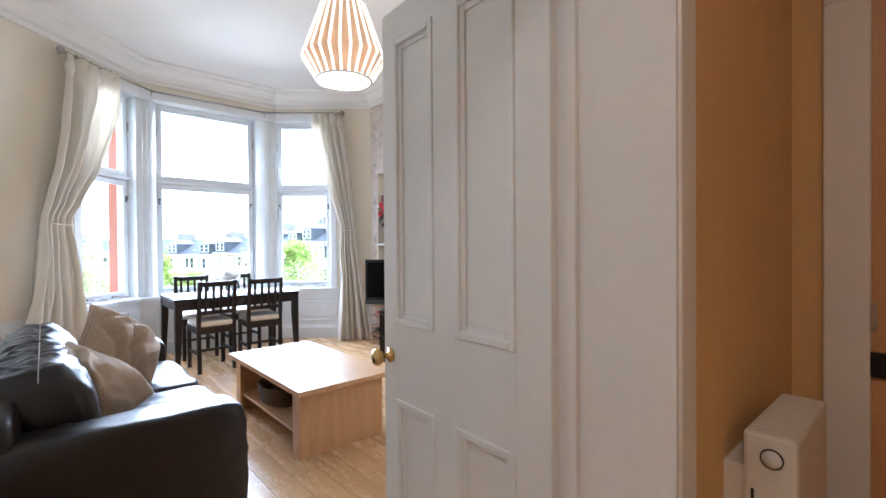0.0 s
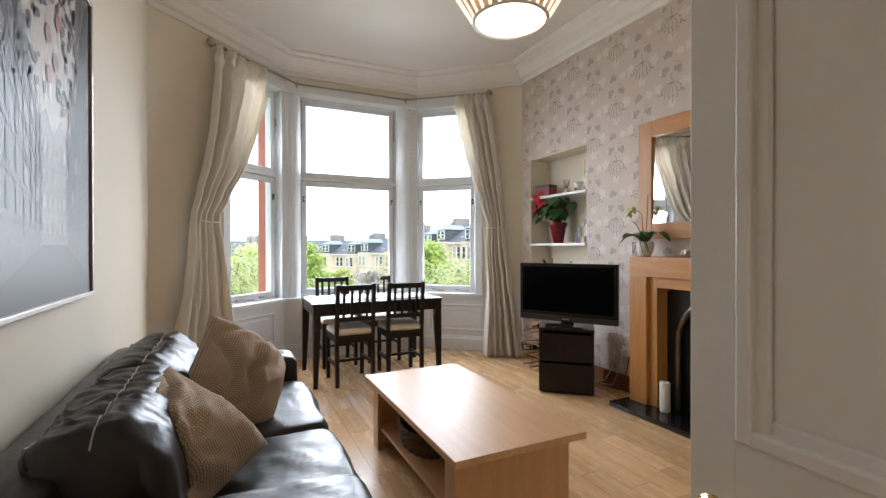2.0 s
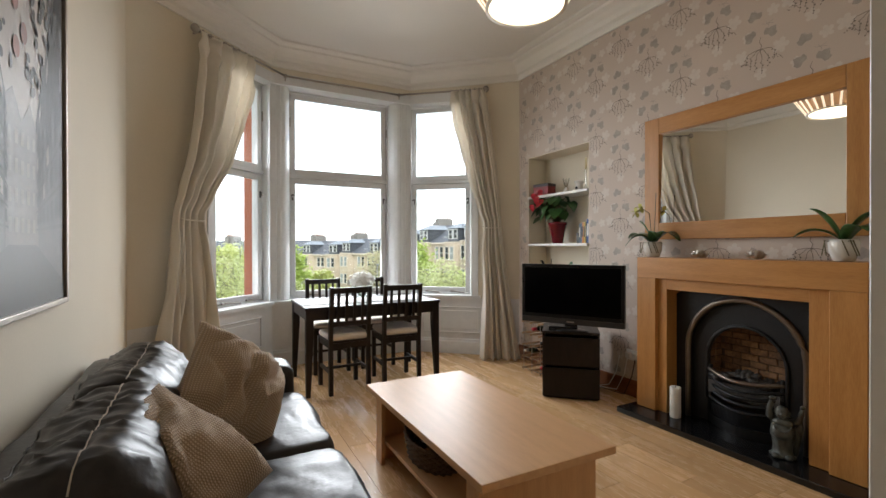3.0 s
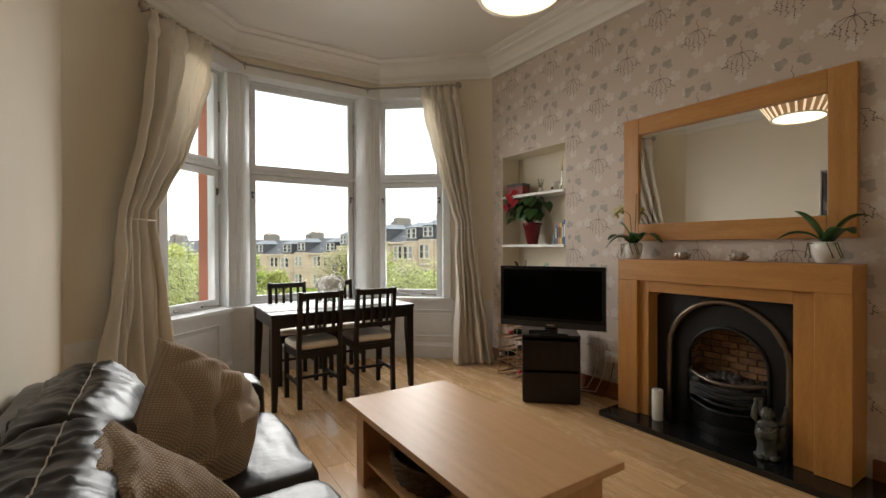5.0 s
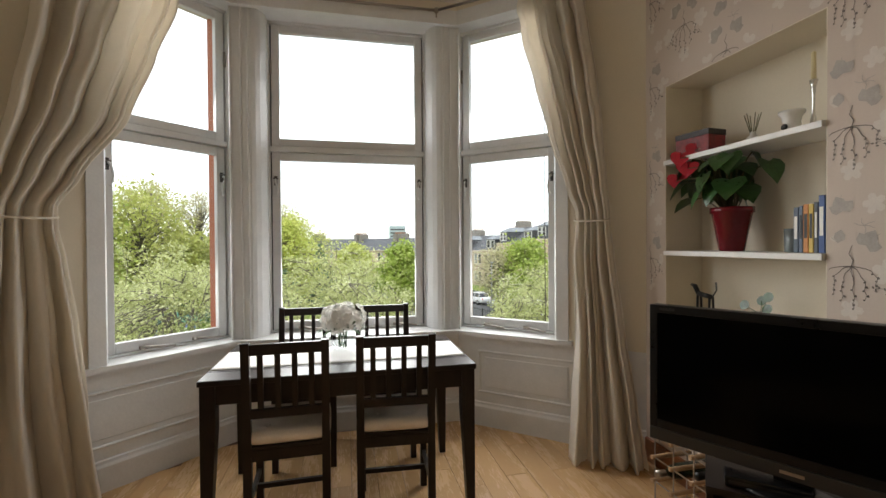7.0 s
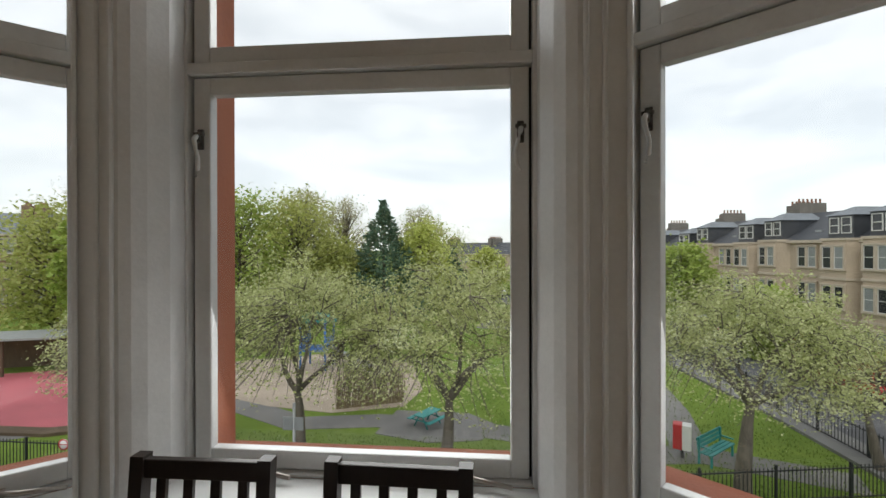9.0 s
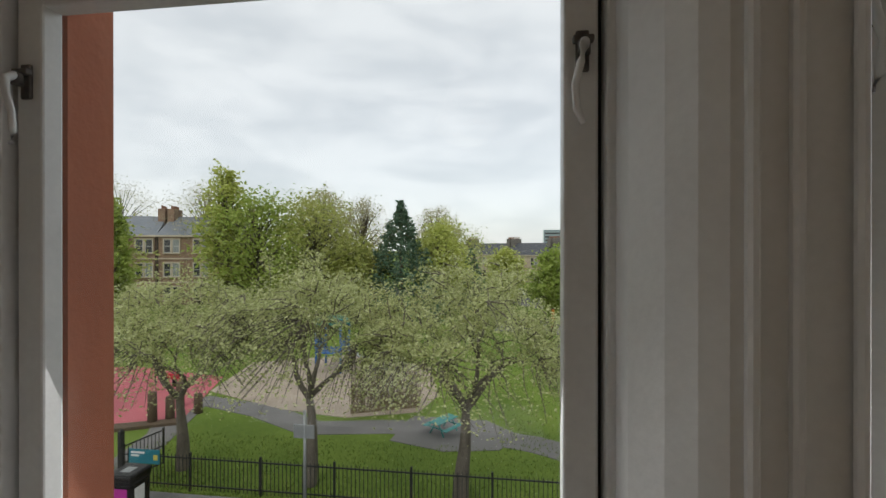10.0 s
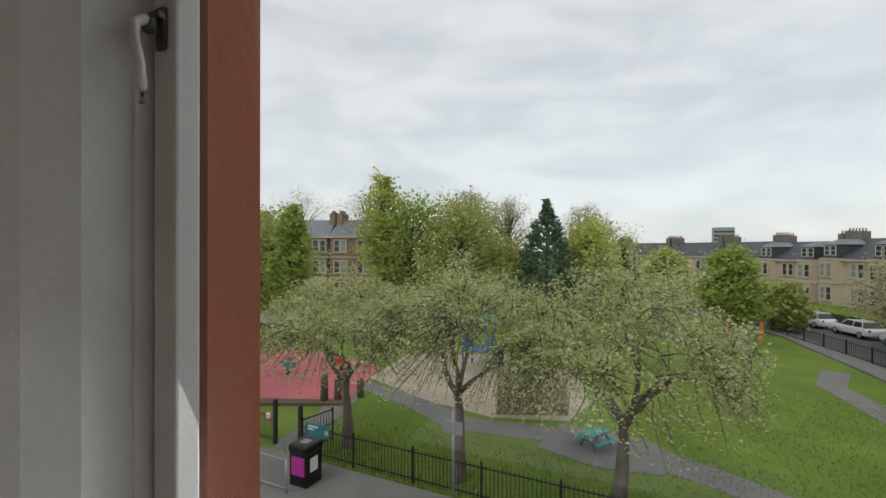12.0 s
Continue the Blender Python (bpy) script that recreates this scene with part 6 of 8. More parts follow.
# ---- niche ----
for z in (1.238, 1.742):
    tagged(part("wall_shelf", box(RIGHT - 0.018, NY0 + 0.005, z, RIGHT + ND, NY1 - 0.005, z + 0.026, 0.002), GLOSS), "white painted shelf across the wall niche", "shelf", "niche shelves")
an = thing("potted_anthurium", "red-flowered anthurium in a fluted red pot on the shelf", "plant", m=pose(RIGHT + 0.09, 3.87, 1.265))
part("pot", lathe([(0.052, 0), (0.055, 0.004), (0.088, 0.185), (0.096, 0.19), (0.096, 0.215), (0.088, 0.215), (0.07, 0.14), (0.001, 0.14)], 14, cap=False), REDGLAZE, an, "glossy red fluted pot", True)
part("soil", lathe([(0.001, 0.17), (0.08, 0.168), (0.08, 0.16)], 14, cap=False), WICKER, an)
rng = random.Random(12)


def heart_leaf(bm, base, direction, size, tilt):
    d = Vector(direction).normalized()
    side = d.cross(Vector((0, 0, 1))).normalized()
    up = side.cross(d)
    b = Vector(base)
    prof = [(0.0, 0.0), (-0.14, 0.22), (-0.06, 0.42), (0.2, 0.50), (0.5, 0.38), (0.8, 0.16), (1.0, 0.0)]
    mid = [bm.verts.new(b + d * (size * max(0, k)) + up * (-size * 0.22 * max(0, k) ** 2)) for k, w in prof]
    for s in (-1, 1):
        edge = [bm.verts.new(b + d * (size * k) + side * (s * w * size) + up * (size * (0.10 * w - 0.22 * max(0, k) ** 2))) for k, w in prof]
        for i in range(len(prof) - 1):
            q = [mid[i], mid[i + 1], edge[i + 1], edge[i]]
            if (q[0].co - q[3].co).length < 1e-6:
                q = q[:3]
            elif (q[1].co - q[2].co).length < 1e-6:
                q = [q[0], q[1], q[3]]
            try:
                f = bm.faces.new(q)
                f.smooth = True
            except ValueError:
                pass


for i in range(38):
    a = rng.uniform(0, 6.28)
    el = rng.uniform(0.0, 1.1)
    r = rng.uniform(0.06, 0.18)
    base = (r * math.cos(a) * 0.6 - 0.02, r * math.sin(a) * 1.35 + 0.02, 0.30 + 0.20 * math.sin(el) + rng.uniform(-0.06, 0.03))
    if base[0] > 0.10:
        base = (0.10, base[1], base[2])
    bm = bmesh.new()
    heart_leaf(bm, base, (math.cos(a) * 0.6 - 0.25, math.sin(a), rng.uniform(-1.4, -0.3)), rng.uniform(0.085, 0.15), 0)
    part("leaf", bm, GREEN, an, "", True)
    part("leaf_stem", tube([(0.01 * math.cos(a), 0.01 * math.sin(a), 0.17), (base[0] * 0.7, base[1] * 0.7, base[2] * 0.8 + 0.06), base], 0.003, 5), STEM, an)
def spathe(bm, c, r):
    """A heart-shaped bract facing the room, with a raised yellow-red spike."""
    nrm = Vector((-0.72, -0.62, 0.30)).normalized()
    side = nrm.cross(Vector((0, 0, 1))).normalized()
    up = side.cross(nrm)
    mid = bm.verts.new(Vector(c) - nrm * 0.012)
    rim = []
    for q in range(20):
        t = 2 * math.pi * q / 20
        hx, hy = 0.95 * math.sin(t) ** 3, 0.81 * math.cos(t) - 0.31 * math.cos(2 * t) - 0.125 * math.cos(3 * t)
        rim.append(bm.verts.new(Vector(c) + side * r * hx + up * r * hy + nrm * 0.006 * math.sin(2 * t)))
    for q in range(20):
        bm.faces.new((mid, rim[q], rim[(q + 1) % 20]))
    tube([Vector(c), Vector(c) + nrm * 0.02 + up * 0.03], [0.005, 0.003], 6, bm=bm)


for c in ((-0.09, 0.20, 0.45), (-0.07, 0.15, 0.53), (-0.12, 0.15, 0.43), (-0.11, 0.24, 0.38), (-0.13, 0.19, 0.49)):
    bm = bmesh.new()
    spathe(bm, c, 0.055)
    part("spathe", bm, REDPETAL, an, "glossy red spathe", True)
    part("spathe_stem", tube([(0, 0.01, 0.17), (c[0] * 0.6, c[1] * 0.6, c[2]), c], 0.003, 5), STEM, an)

rb = thing("red_gift_box", "red and black patterned box on the upper shelf", "box", m=pose(RIGHT + 0.08, 4.06, 1.7685, 0, 0, 8))
part("box_body", box(-0.06, -0.10, 0, 0.06, 0.10, 0.095, 0.002), mat("dark_red_card", (0.28, 0.02, 0.025), 0.5, spread=0.3, scale=22), rb)
part("lid", box(-0.062, -0.102, 0.095, 0.062, 0.102, 0.125, 0.002), mat("black_card", (0.03, 0.02, 0.02), 0.5), rb)
ob_ = thing("oil_burner", "small white ceramic oil burner on the upper shelf", "ornament", m=pose(RIGHT + 0.10, 3.575, 1.7685))
part("body", lathe([(0.038, 0), (0.04, 0.01), (0.032, 0.05), (0.036, 0.075), (0.048, 0.09), (0.048, 0.10), (0.03, 0.093), (0.001, 0.09)], 20, cap=False), WHITEGLAZE, ob_, "", True)
part("opening", lathe([(0.001, 0.0), (0.014, 0.0), (0.014, 0.004), (0.001, 0.004)], 12), IRON, ob_).matrix_local = Matrix.Translation((-0.037, 0, 0.03)) @ Matrix.Rotation(radians(-90), 4, "Y")
cs = thing("candlestick", "slender silver candlestick with a cream taper candle", "candlestick", m=pose(RIGHT + 0.07, 3.46, 1.7685))
part("stick", lathe([(0.03, 0), (0.03, 0.004), (0.012, 0.02), (0.006, 0.06), (0.005, 0.12), (0.008, 0.16), (0.015, 0.19), (0.012, 0.192), (0.001, 0.19)], 18, cap=False), CHROME, cs, "", True)
part("taper", lathe([(0.009, 0.185), (0.008, 0.30), (0.002, 0.305)], 12), mat("cream_wax", (0.80, 0.70, 0.42), 0.5), cs, "cream taper candle")
rdf = thing("reed_diffuser", "reed diffuser with dark sticks behind the plant", "diffuser", m=pose(RIGHT + 0.14, 3.80, 1.7685))
part("flask", lathe([(0.028, 0), (0.03, 0.01), (0.028, 0.04), (0.012, 0.055), (0.012, 0.07)], 16), WHITEGLAZE, rdf, "", True)
for i in range(6):
    a = i * 1.05
    part("reed", tube([(0, 0, 0.03), (0.035 * math.cos(a), 0.035 * math.sin(a), 0.155)], 0.0022, 5), STEM, rdf)
gl = thing("glass_tumbler", "grey glass tumbler on the lower niche shelf", "glass", m=pose(RIGHT + 0.09, 3.555, 1.265))
part("body", lathe([(0.03, 0), (0.034, 0.004), (0.036, 0.10), (0.034, 0.10), (0.031, 0.01), (0.001, 0.01)], 20, cap=False), mat("smoky_glass", (0.16, 0.18, 0.18), 0.12), gl, "", True)
y = 3.51
for i, (c, w, hgt) in enumerate((((0.10, 0.14, 0.2), 0.022, 0.185), ((0.12, 0.16, 0.24), 0.018, 0.19), ((0.62, 0.24, 0.05), 0.022, 0.195), ((0.70, 0.5, 0.1), 0.02, 0.195), ((0.08, 0.09, 0.11), 0.018, 0.20), ((0.05, 0.11, 0.32), 0.024, 0.225))):
    y -= w
    b = thing("book", ("slate", "grey-blue", "orange", "yellow", "black", "blue")[i] + " paperback book upright on the niche shelf", "book", "niche books", m=pose(RIGHT + 0.03, y, 1.265))
    cm = mat("book_cover_%d" % i, c, 0.5, spread=0.1)
    part("cover", box(0, 0.001, 0, 0.13, w - 0.001, hgt, 0.002), cm, b)
    part("pages", box(0.004, 0.003, hgt - 0.001, 0.128, w - 0.003, hgt + 0.0005), WAX, b)
    part("spine_mark", box(-0.0006, 0.005, hgt * 0.3, 0.001, w - 0.005, hgt * 0.8), WAX if i in (0, 4, 5) else BLACKPLASTIC, b)
fg = thing("bronze_figurine", "small dark metal figurine on the niche ledge", "ornament", m=pose(RIGHT + 0.08, 4.02, NZ0 + 0.0045))
bm = bmesh.new()
tube([(0, -0.04, 0.09), (0, 0.05, 0.10)], [0.012, 0.014], 8, bm=bm)
for y_, z_ in ((-0.035, 0), (0.045, 0)):
    tube([(0.01, y_, 0.09), (0.014, y_, 0.0)], 0.006, 6, bm=bm)
    tube([(-0.01, y_, 0.09), (-0.014, y_, 0.0)], 0.006, 6, bm=bm)
tube([(0, 0.05, 0.10), (0, 0.075, 0.14), (0, 0.10, 0.145)], [0.012, 0.012, 0.007], 8, bm=bm)
tube([(0, -0.045, 0.095), (0, -0.07, 0.13), (0, -0.065, 0.17)], 0.004, 6, bm=bm)
part("body", bm, IRON, fg, "", True)
sp = thing("small_plant", "tiny round-leaved plant on the niche ledge", "plant", m=pose(RIGHT + 0.1, 3.72, NZ0 + 0.0045))
part("pot", lathe([(0.03, 0), (0.038, 0.05), (0.034, 0.05), (0.001, 0.045)], 16, cap=False), WHITEGLAZE, sp, "", True)
for a, r, z in ((0.3, 0.05, 0.10), (2.2, 0.04, 0.08), (4.3, 0.06, 0.13), (5.3, 0.03, 0.07)):
    c = Vector((r * math.cos(a) - 0.02, r * math.sin(a) * 1.4, z))
    bm = bmesh.new()
    bm.faces.new([bm.verts.new(c + Vector((0.006 * math.sin(t), 0.025 * math.cos(t), 0.022 * math.sin(t)))) for t in [2 * math.pi * q / 14 for q in range(14)]])
    part("leaf", bm, GREEN, sp)
    part("leaf_stem", tube([(0, 0, 0.04), c], 0.0015, 5), GREEN, sp)


# ---- outdoors ----
GZ = -6.3
GRASS = mat("lawn_grass", (0.175, 0.240, 0.042), 0.95, spread=0.28, scale=0.35, fine=9, bump=0.8, second=(0.085, 0.145, 0.020), spec=0.2, bump_scale=30, distance=0.03)
ASPHALT = mat("asphalt", (0.105, 0.105, 0.108), 0.85, spread=0.14, scale=0.5, fine=40, bump=0.3)
PATHGREY = mat("park_path", (0.21, 0.20, 0.19), 0.9, spread=0.12, scale=0.7, fine=30, bump=0.3)
SAND = mat("sandy_gravel", (0.44, 0.36, 0.28), 0.95, spread=0.14, scale=0.8, fine=30, bump=0.4)
PINKSAFE = mat("pink_safety_surface", (0.52, 0.13, 0.15), 0.8, spread=0.12, scale=0.6, fine=20, bump=0.2)
PAVE = mat("pavement_slabs", (0.20, 0.195, 0.185), 0.85, spread=0.1, scale=0.9, fine=25, bump=0.2)
KERB = mat("stone_kerb", (0.30, 0.29, 0.27), 0.85, spread=0.12)
FENCE = mat("black_iron_fence", (0.014, 0.016, 0.015), 0.5, spread=0.15)
GALV = mat("galvanised_steel", (0.42, 0.43, 0.44), 0.45, metal=0.6, spread=0.1)
TEAL = mat("teal_paint", (0.03, 0.28, 0.26), 0.5, spread=0.1)
TEALSIGN = mat("teal_sign", (0.02, 0.19, 0.24), 0.45, spread=0.08)
BARK = mat("tree_bark", (0.185, 0.160, 0.125), 0.95, spread=0.25, scale=5, fine=40, bump=0.8, stretch=(1, 1, 0.3), second=(0.075, 0.064, 0.05))
LOG = mat("weathered_log", (0.13, 0.09, 0.055), 0.9, spread=0.2, scale=5, bump=0.5, stretch=(1, 1, 0.3))
BLOND = mat("blond_sandstone", (0.56, 0.455, 0.345), 0.9, spread=0.16, scale=0.5, fine=6, bump=0.3, second=(0.39, 0.31, 0.235))
BROWNSTONE = mat("brown_rubble_stone", (0.33, 0.21, 0.135), 0.95, spread=0.25, scale=1.2, fine=5, bump=0.6, second=(0.17, 0.12, 0.09))
TRIMSTONE = mat("pale_stone_trim", (0.58, 0.485, 0.385), 0.9, spread=0.12, scale=1, fine=8, bump=0.3)
SLATE = mat("roof_slate", (0.075, 0.08, 0.09), 0.6, spread=0.2, scale=1.2, fine=12, bump=0.4)
SLATE_PALE = mat("pale_roof_slate", (0.20, 0.22, 0.24), 0.5, spread=0.15, scale=1.2, fine=12, bump=0.4)
STACK = mat("grey_rendered_chimney", (0.22, 0.20, 0.175), 0.95, spread=0.2, scale=1.5, fine=12, bump=0.3)
CLAY = mat("clay_chimney_pot", (0.33, 0.17, 0.115), 0.85, spread=0.15)
DARKGLASS = mat("dark_window_glass", (0.05, 0.055, 0.06), 0.12, spread=0.4, scale=0.4, bump=0, second=(0.02, 0.02, 0.025))
CURTAINGLASS = mat("curtained_window_glass", (0.34, 0.36, 0.36), 0.2, spread=0.25, scale=0.6, bump=0)
WINWHITE = mat("white_window_timber", (0.68, 0.67, 0.64), 0.5, spread=0.05)
HEDGE = mat("hedge_green", (0.05, 0.09, 0.025), 0.9, spread=0.3, scale=1.4, fine=14, bump=0.8, bump_scale=18, distance=0.06)


def leaf_material(name, a, b):
    """Leaves that let some light through, each clump of its own green."""
    m = bpy.data.materials.new(name)
    m.use_nodes = True
    n, l = m.node_tree.nodes, m.node_tree.links
    p = n["Principled BSDF"]
    p.inputs["Roughness"].default_value = 0.6
    geo = n.new("ShaderNodeNewGeometry")
    ramp = n.new("ShaderNodeValToRGB")
    ramp.color_ramp.elements[0].color, ramp.color_ramp.elements[1].color = (*a, 1), (*b, 1)
    l.new(geo.outputs["Random Per Island"], ramp.inputs[0])
    l.new(ramp.outputs[0], p.inputs["Base Color"])
    tr = n.new("ShaderNodeBsdfTranslucent")
    l.new(ramp.outputs[0], tr.inputs[0])
    mx = n.new("ShaderNodeMixShader")
    mx.inputs[0].default_value = 0.42
    l.new(p.outputs[0], mx.inputs[1])
    l.new(tr.outputs[0], mx.inputs[2])
    l.new(mx.outputs[0], n["Material Output"].inputs[0])
    return m


LEAF_PALE = leaf_material("pale_whitebeam_leaf", (0.36, 0.40, 0.14), (0.66, 0.67, 0.36))
LEAF_LIME = leaf_material("lime_spring_leaf", (0.42, 0.47, 0.10), (0.62, 0.65, 0.20))
LEAF_MID = leaf_material("mid_green_leaf", (0.27, 0.36, 0.06), (0.45, 0.53, 0.13))
LEAF_OLIVE = leaf_material("olive_leaf", (0.34, 0.38, 0.09), (0.52, 0.53, 0.18))
LEAF_PINE = leaf_material("blue_green_needles", (0.08, 0.16, 0.10), (0.19, 0.28, 0.18))
LEAF_BROWN = leaf_material("bare_twig_buds", (0.42, 0.39, 0.22), (0.60, 0.56, 0.36))
LEAF_RED = leaf_material("copper_red_leaf", (0.16, 0.025, 0.03), (0.33, 0.06, 0.07))


def from_lists(name, verts, faces, material):
    me = bpy.data.meshes.new(name)
    me.from_pydata(verts, [], faces)
    me.materials.append(material)
    return me


def leaves_mesh(name, spots, size, rr, material):
    """Small folded leaf quads round given spots."""
    verts, faces = [], []
    for p, spread, count in spots:
        for _ in range(count):
            c = p + Vector((rr.gauss(0, spread), rr.gauss(0, spread), rr.gauss(0, spread * 0.8)))
            d = Vector((rr.uniform(-1, 1), rr.uniform(-1, 1), rr.uniform(-0.5, 0.7))).normalized()
            s = d.cross(Vector((rr.uniform(-1, 1), rr.uniform(-1, 1), 0.6))).normalized()
            k = size * rr.uniform(0.6, 1.3)
            i = len(verts)
            verts += [c - d * k, c + s * k * 0.55, c + d * k, c - s * k * 0.55]
            faces.append((i, i + 1, i + 2, i + 3))
    return from_lists(name, verts, faces, material)


def grow(rr, base, height, lean, spread, levels, trunk_r, split_at, twig=0.02, fan=4, droop=0.0):
    """A branching skeleton: tapered limbs and the ends of the twigs."""
    limbs, tips = [], []

    def limb(p, d, length, r, level):
        pts, radii = [p], [r]
        n = 5 if level < 2 else 3
        for i in range(n):
            d = (d + Vector((rr.uniform(-1, 1), rr.uniform(-1, 1), rr.uniform(-0.5, 0.6) - droop * level)) * (0.16 if level == 0 else 0.30)).normalized()
            p = p + d * (length / n)
            pts.append(p)
            radii.append(r * (1 - 0.55 * (i + 1) / n))
            if level >= levels - 1:
                tips.append(p)
        limbs.append((pts, radii, level))
        if level < levels:
            k = fan if level == 0 else rr.choice((2, 3, 3))
            for j in range(k):
                a = 2 * math.pi * (j + rr.uniform(-0.3, 0.3)) / k
                out = Vector((math.cos(a), math.sin(a), 0))
                up = rr.uniform(0.25, 0.75) if level == 0 else rr.uniform(-0.05, 0.5) - droop
                dd = (d * (0.35 if level == 0 else 0.75) + out * spread + Vector((0, 0, up))).normalized()
                start = pts[-1] if (j < 2 or level == 0) else pts[-2]
                limb(start, dd, length * (0.85 if level == 0 else rr.uniform(0.55, 0.8)), max(radii[-1] * 0.72, twig * 0.35), level + 1)
        else:
            tips.append(pts[-1])

    limb(Vector(base), Vector((lean[0], lean[1], 1)).normalized(), height * split_at, trunk_r, 0)
    return limbs, tips


def tree(seed, base, height, label, leaf_mat, category="tree", group="park trees", spread=0.75, levels=4, trunk_r=0.28, split_at=0.3, per_tip=9, leaf_size=0.07, tip_spread=0.28, fan=4, lean=(0, 0), droop=0.0, squash=1.0, dome=420, reach=3.3):
    rr = random.Random(seed)
    limbs, tips = grow(rr, (0, 0, 0), height, lean, spread, levels, trunk_r, split_at, fan=fan, droop=droop)
    top = max(p.z for p in tips)
    k = height / top
    tr = thing("tree", label, category, group, m=pose(base[0], base[1], base[2]))
    bm = bmesh.new()
    limb_w = 1.25
    widest = max(math.hypot(p.x, p.y) for p in tips) * k
    flat = min(1.0, reach / widest)
    sc = lambda p: Vector((p.x * k * flat, p.y * k * flat, p.z * k))
    for pts, radii, level in limbs:
        tube([sc(p) for p in pts], [max(q * (limb_w if level else 1.0), 0.008) for q in radii], 8 if level == 0 else (6 if level < 3 else 4), bm=bm, ends=False)
    ends_ = [sc(p) for p in tips]
    tuft = tip_spread * 0.62
    spots = [(p + Vector((0, 0, 0.05)), tuft, per_tip) for p in ends_ if p.z > height * 0.42]
    for i in range(dome):
        a, q = i * 2.39996, (i + 0.5) / dome
        h = 1 - 1.18 * q
        r = math.sqrt(max(0.0, 1 - h * h)) if h > -0.1 else 0.99
        bump_ = 0.90 + 0.16 * noise.noise(Vector((1.9 * r * math.cos(a), 1.9 * r * math.sin(a), 2.2 * h + seed)))
        c = Vector((reach * r * math.cos(a), reach * r * math.sin(a), height * (0.58 + 0.40 * h))) * bump_ * rr.uniform(0.90, 1.06)
        c.z = min(c.z, height)
        near = min(ends_, key=lambda p: (p - c).length)
        mid = near.lerp(c, 0.5) + Vector((rr.uniform(-0.2, 0.2), rr.uniform(-0.2, 0.2), rr.uniform(-0.1, 0.25)))
        tube([near, mid, c], [0.022, 0.015, 0.006], 4, bm=bm, ends=False)
        thick = 0.45 + 0.55 * max(0.0, min(1.0, (c.z / height - 0.42) * 3.5))
        for w_ in (c, mid.lerp(c, 0.5), mid):
            spots.append((w_ + Vector((0, 0, 0.06)), tuft, int((per_tip + 6) * thick * rr.uniform(0.4, 1.3))))
    part("trunk", bm, BARK, tr, "branching grey-brown trunk and limbs", True)
    crown = new("crown", leaves_mesh("crown", spots, leaf_size, rr, leaf_mat))
    crown.parent = tr
    return tr


def clump_tree(seed, base, height, radius, label, leaf_mat, low=0.2, count=5200, leaf_size=0.24, shape=1.0, trunk_r=0.25, bare=0.0, wide=1.3):
    """A farther tree: trunk and limbs under a crown of leaf clumps with an uneven outline."""
    rr = random.Random(seed)
    tr = thing("tree", label, "tree", "far trees", m=pose(base[0], base[1], base[2]))
    bm = bmesh.new()
    tube([(0, 0, -0.1), (0.1, 0, height * 0.3), (0, 0.1, height * 0.6), (0, 0, height * 0.93)], [trunk_r, trunk_r * 0.8, trunk_r * 0.5, 0.03], 8, bm=bm)
    spots = []
    clumps = 90
    radius *= wide
    count = int(count * 1.5)
    for i in range(clumps):
        h = low + (1 - low) * ((i + 0.5) / clumps)
        env = math.sin(math.pi * min(1, max(0.04, (h - low) / (1 - low) * 0.86 + 0.10))) ** (0.75 * shape)
        a = i * 2.39996 + rr.uniform(-0.4, 0.4)
        r = radius * env * rr.uniform(0.3, 1.02)
        c = Vector((r * math.cos(a), r * math.sin(a), height * h * rr.uniform(0.95, 1.03)))
        tube([(0, 0, max(0.6, c.z * 0.72)), c * 0.6 + Vector((0, 0, c.z * 0.3)), c], [trunk_r * 0.25, 0.06, 0.02], 5, bm=bm)
        spots.append((c, radius * (0.13 if leaf_mat is LEAF_BROWN else 0.19), int(count / clumps * rr.uniform(0.5, 1.4))))
    part("trunk", bm, BARK, tr, "trunk and limbs", True)
    crown = new("crown", leaves_mesh("crown", spots, leaf_size, rr, leaf_mat))
    crown.parent = tr
    return tr


def conifer(seed, base, height, radius, label):
    rr = random.Random(seed)
    tr = thing("conifer_tree", label, "tree", "far trees", m=pose(base[0], base[1], base[2]))
    part("trunk", tube([(0, 0, -0.1), (0, 0, height)], [0.3, 0.03], 8), BARK, tr)
    spots = []
    for i in range(260):
        h = (i + 0.5) / 260
        r = radius * (1 - h) ** 1.0 * rr.uniform(0.45, 1.08)
        a = i * 2.39996
        spots.append((Vector((r * math.cos(a), r * math.sin(a), height * (0.06 + 0.94 * h) - r * 0.18)), 0.10 + 0.42 * (1 - h), 16 + int(46 * (1 - h))))
    crown = new("crown", leaves_mesh("crown", spots, 0.22, rr, LEAF_PINE))
    crown.parent = tr
    return tr


# ground, road, paths
gx = bmesh.new()
bmesh.ops.create_grid(gx, x_segments=2, y_segments=2, size=900)
for v in gx.verts:
    v.co = Vector((v.co.x, v.co.y + 400, GZ))
structure("ground", gx, GRASS, "mown park grass reaching to the horizon")


def plate(name, pts, z, material, label, thick=0.03):
    return structure(name, prism(pts, GZ - 0.05, GZ + z), material, label)


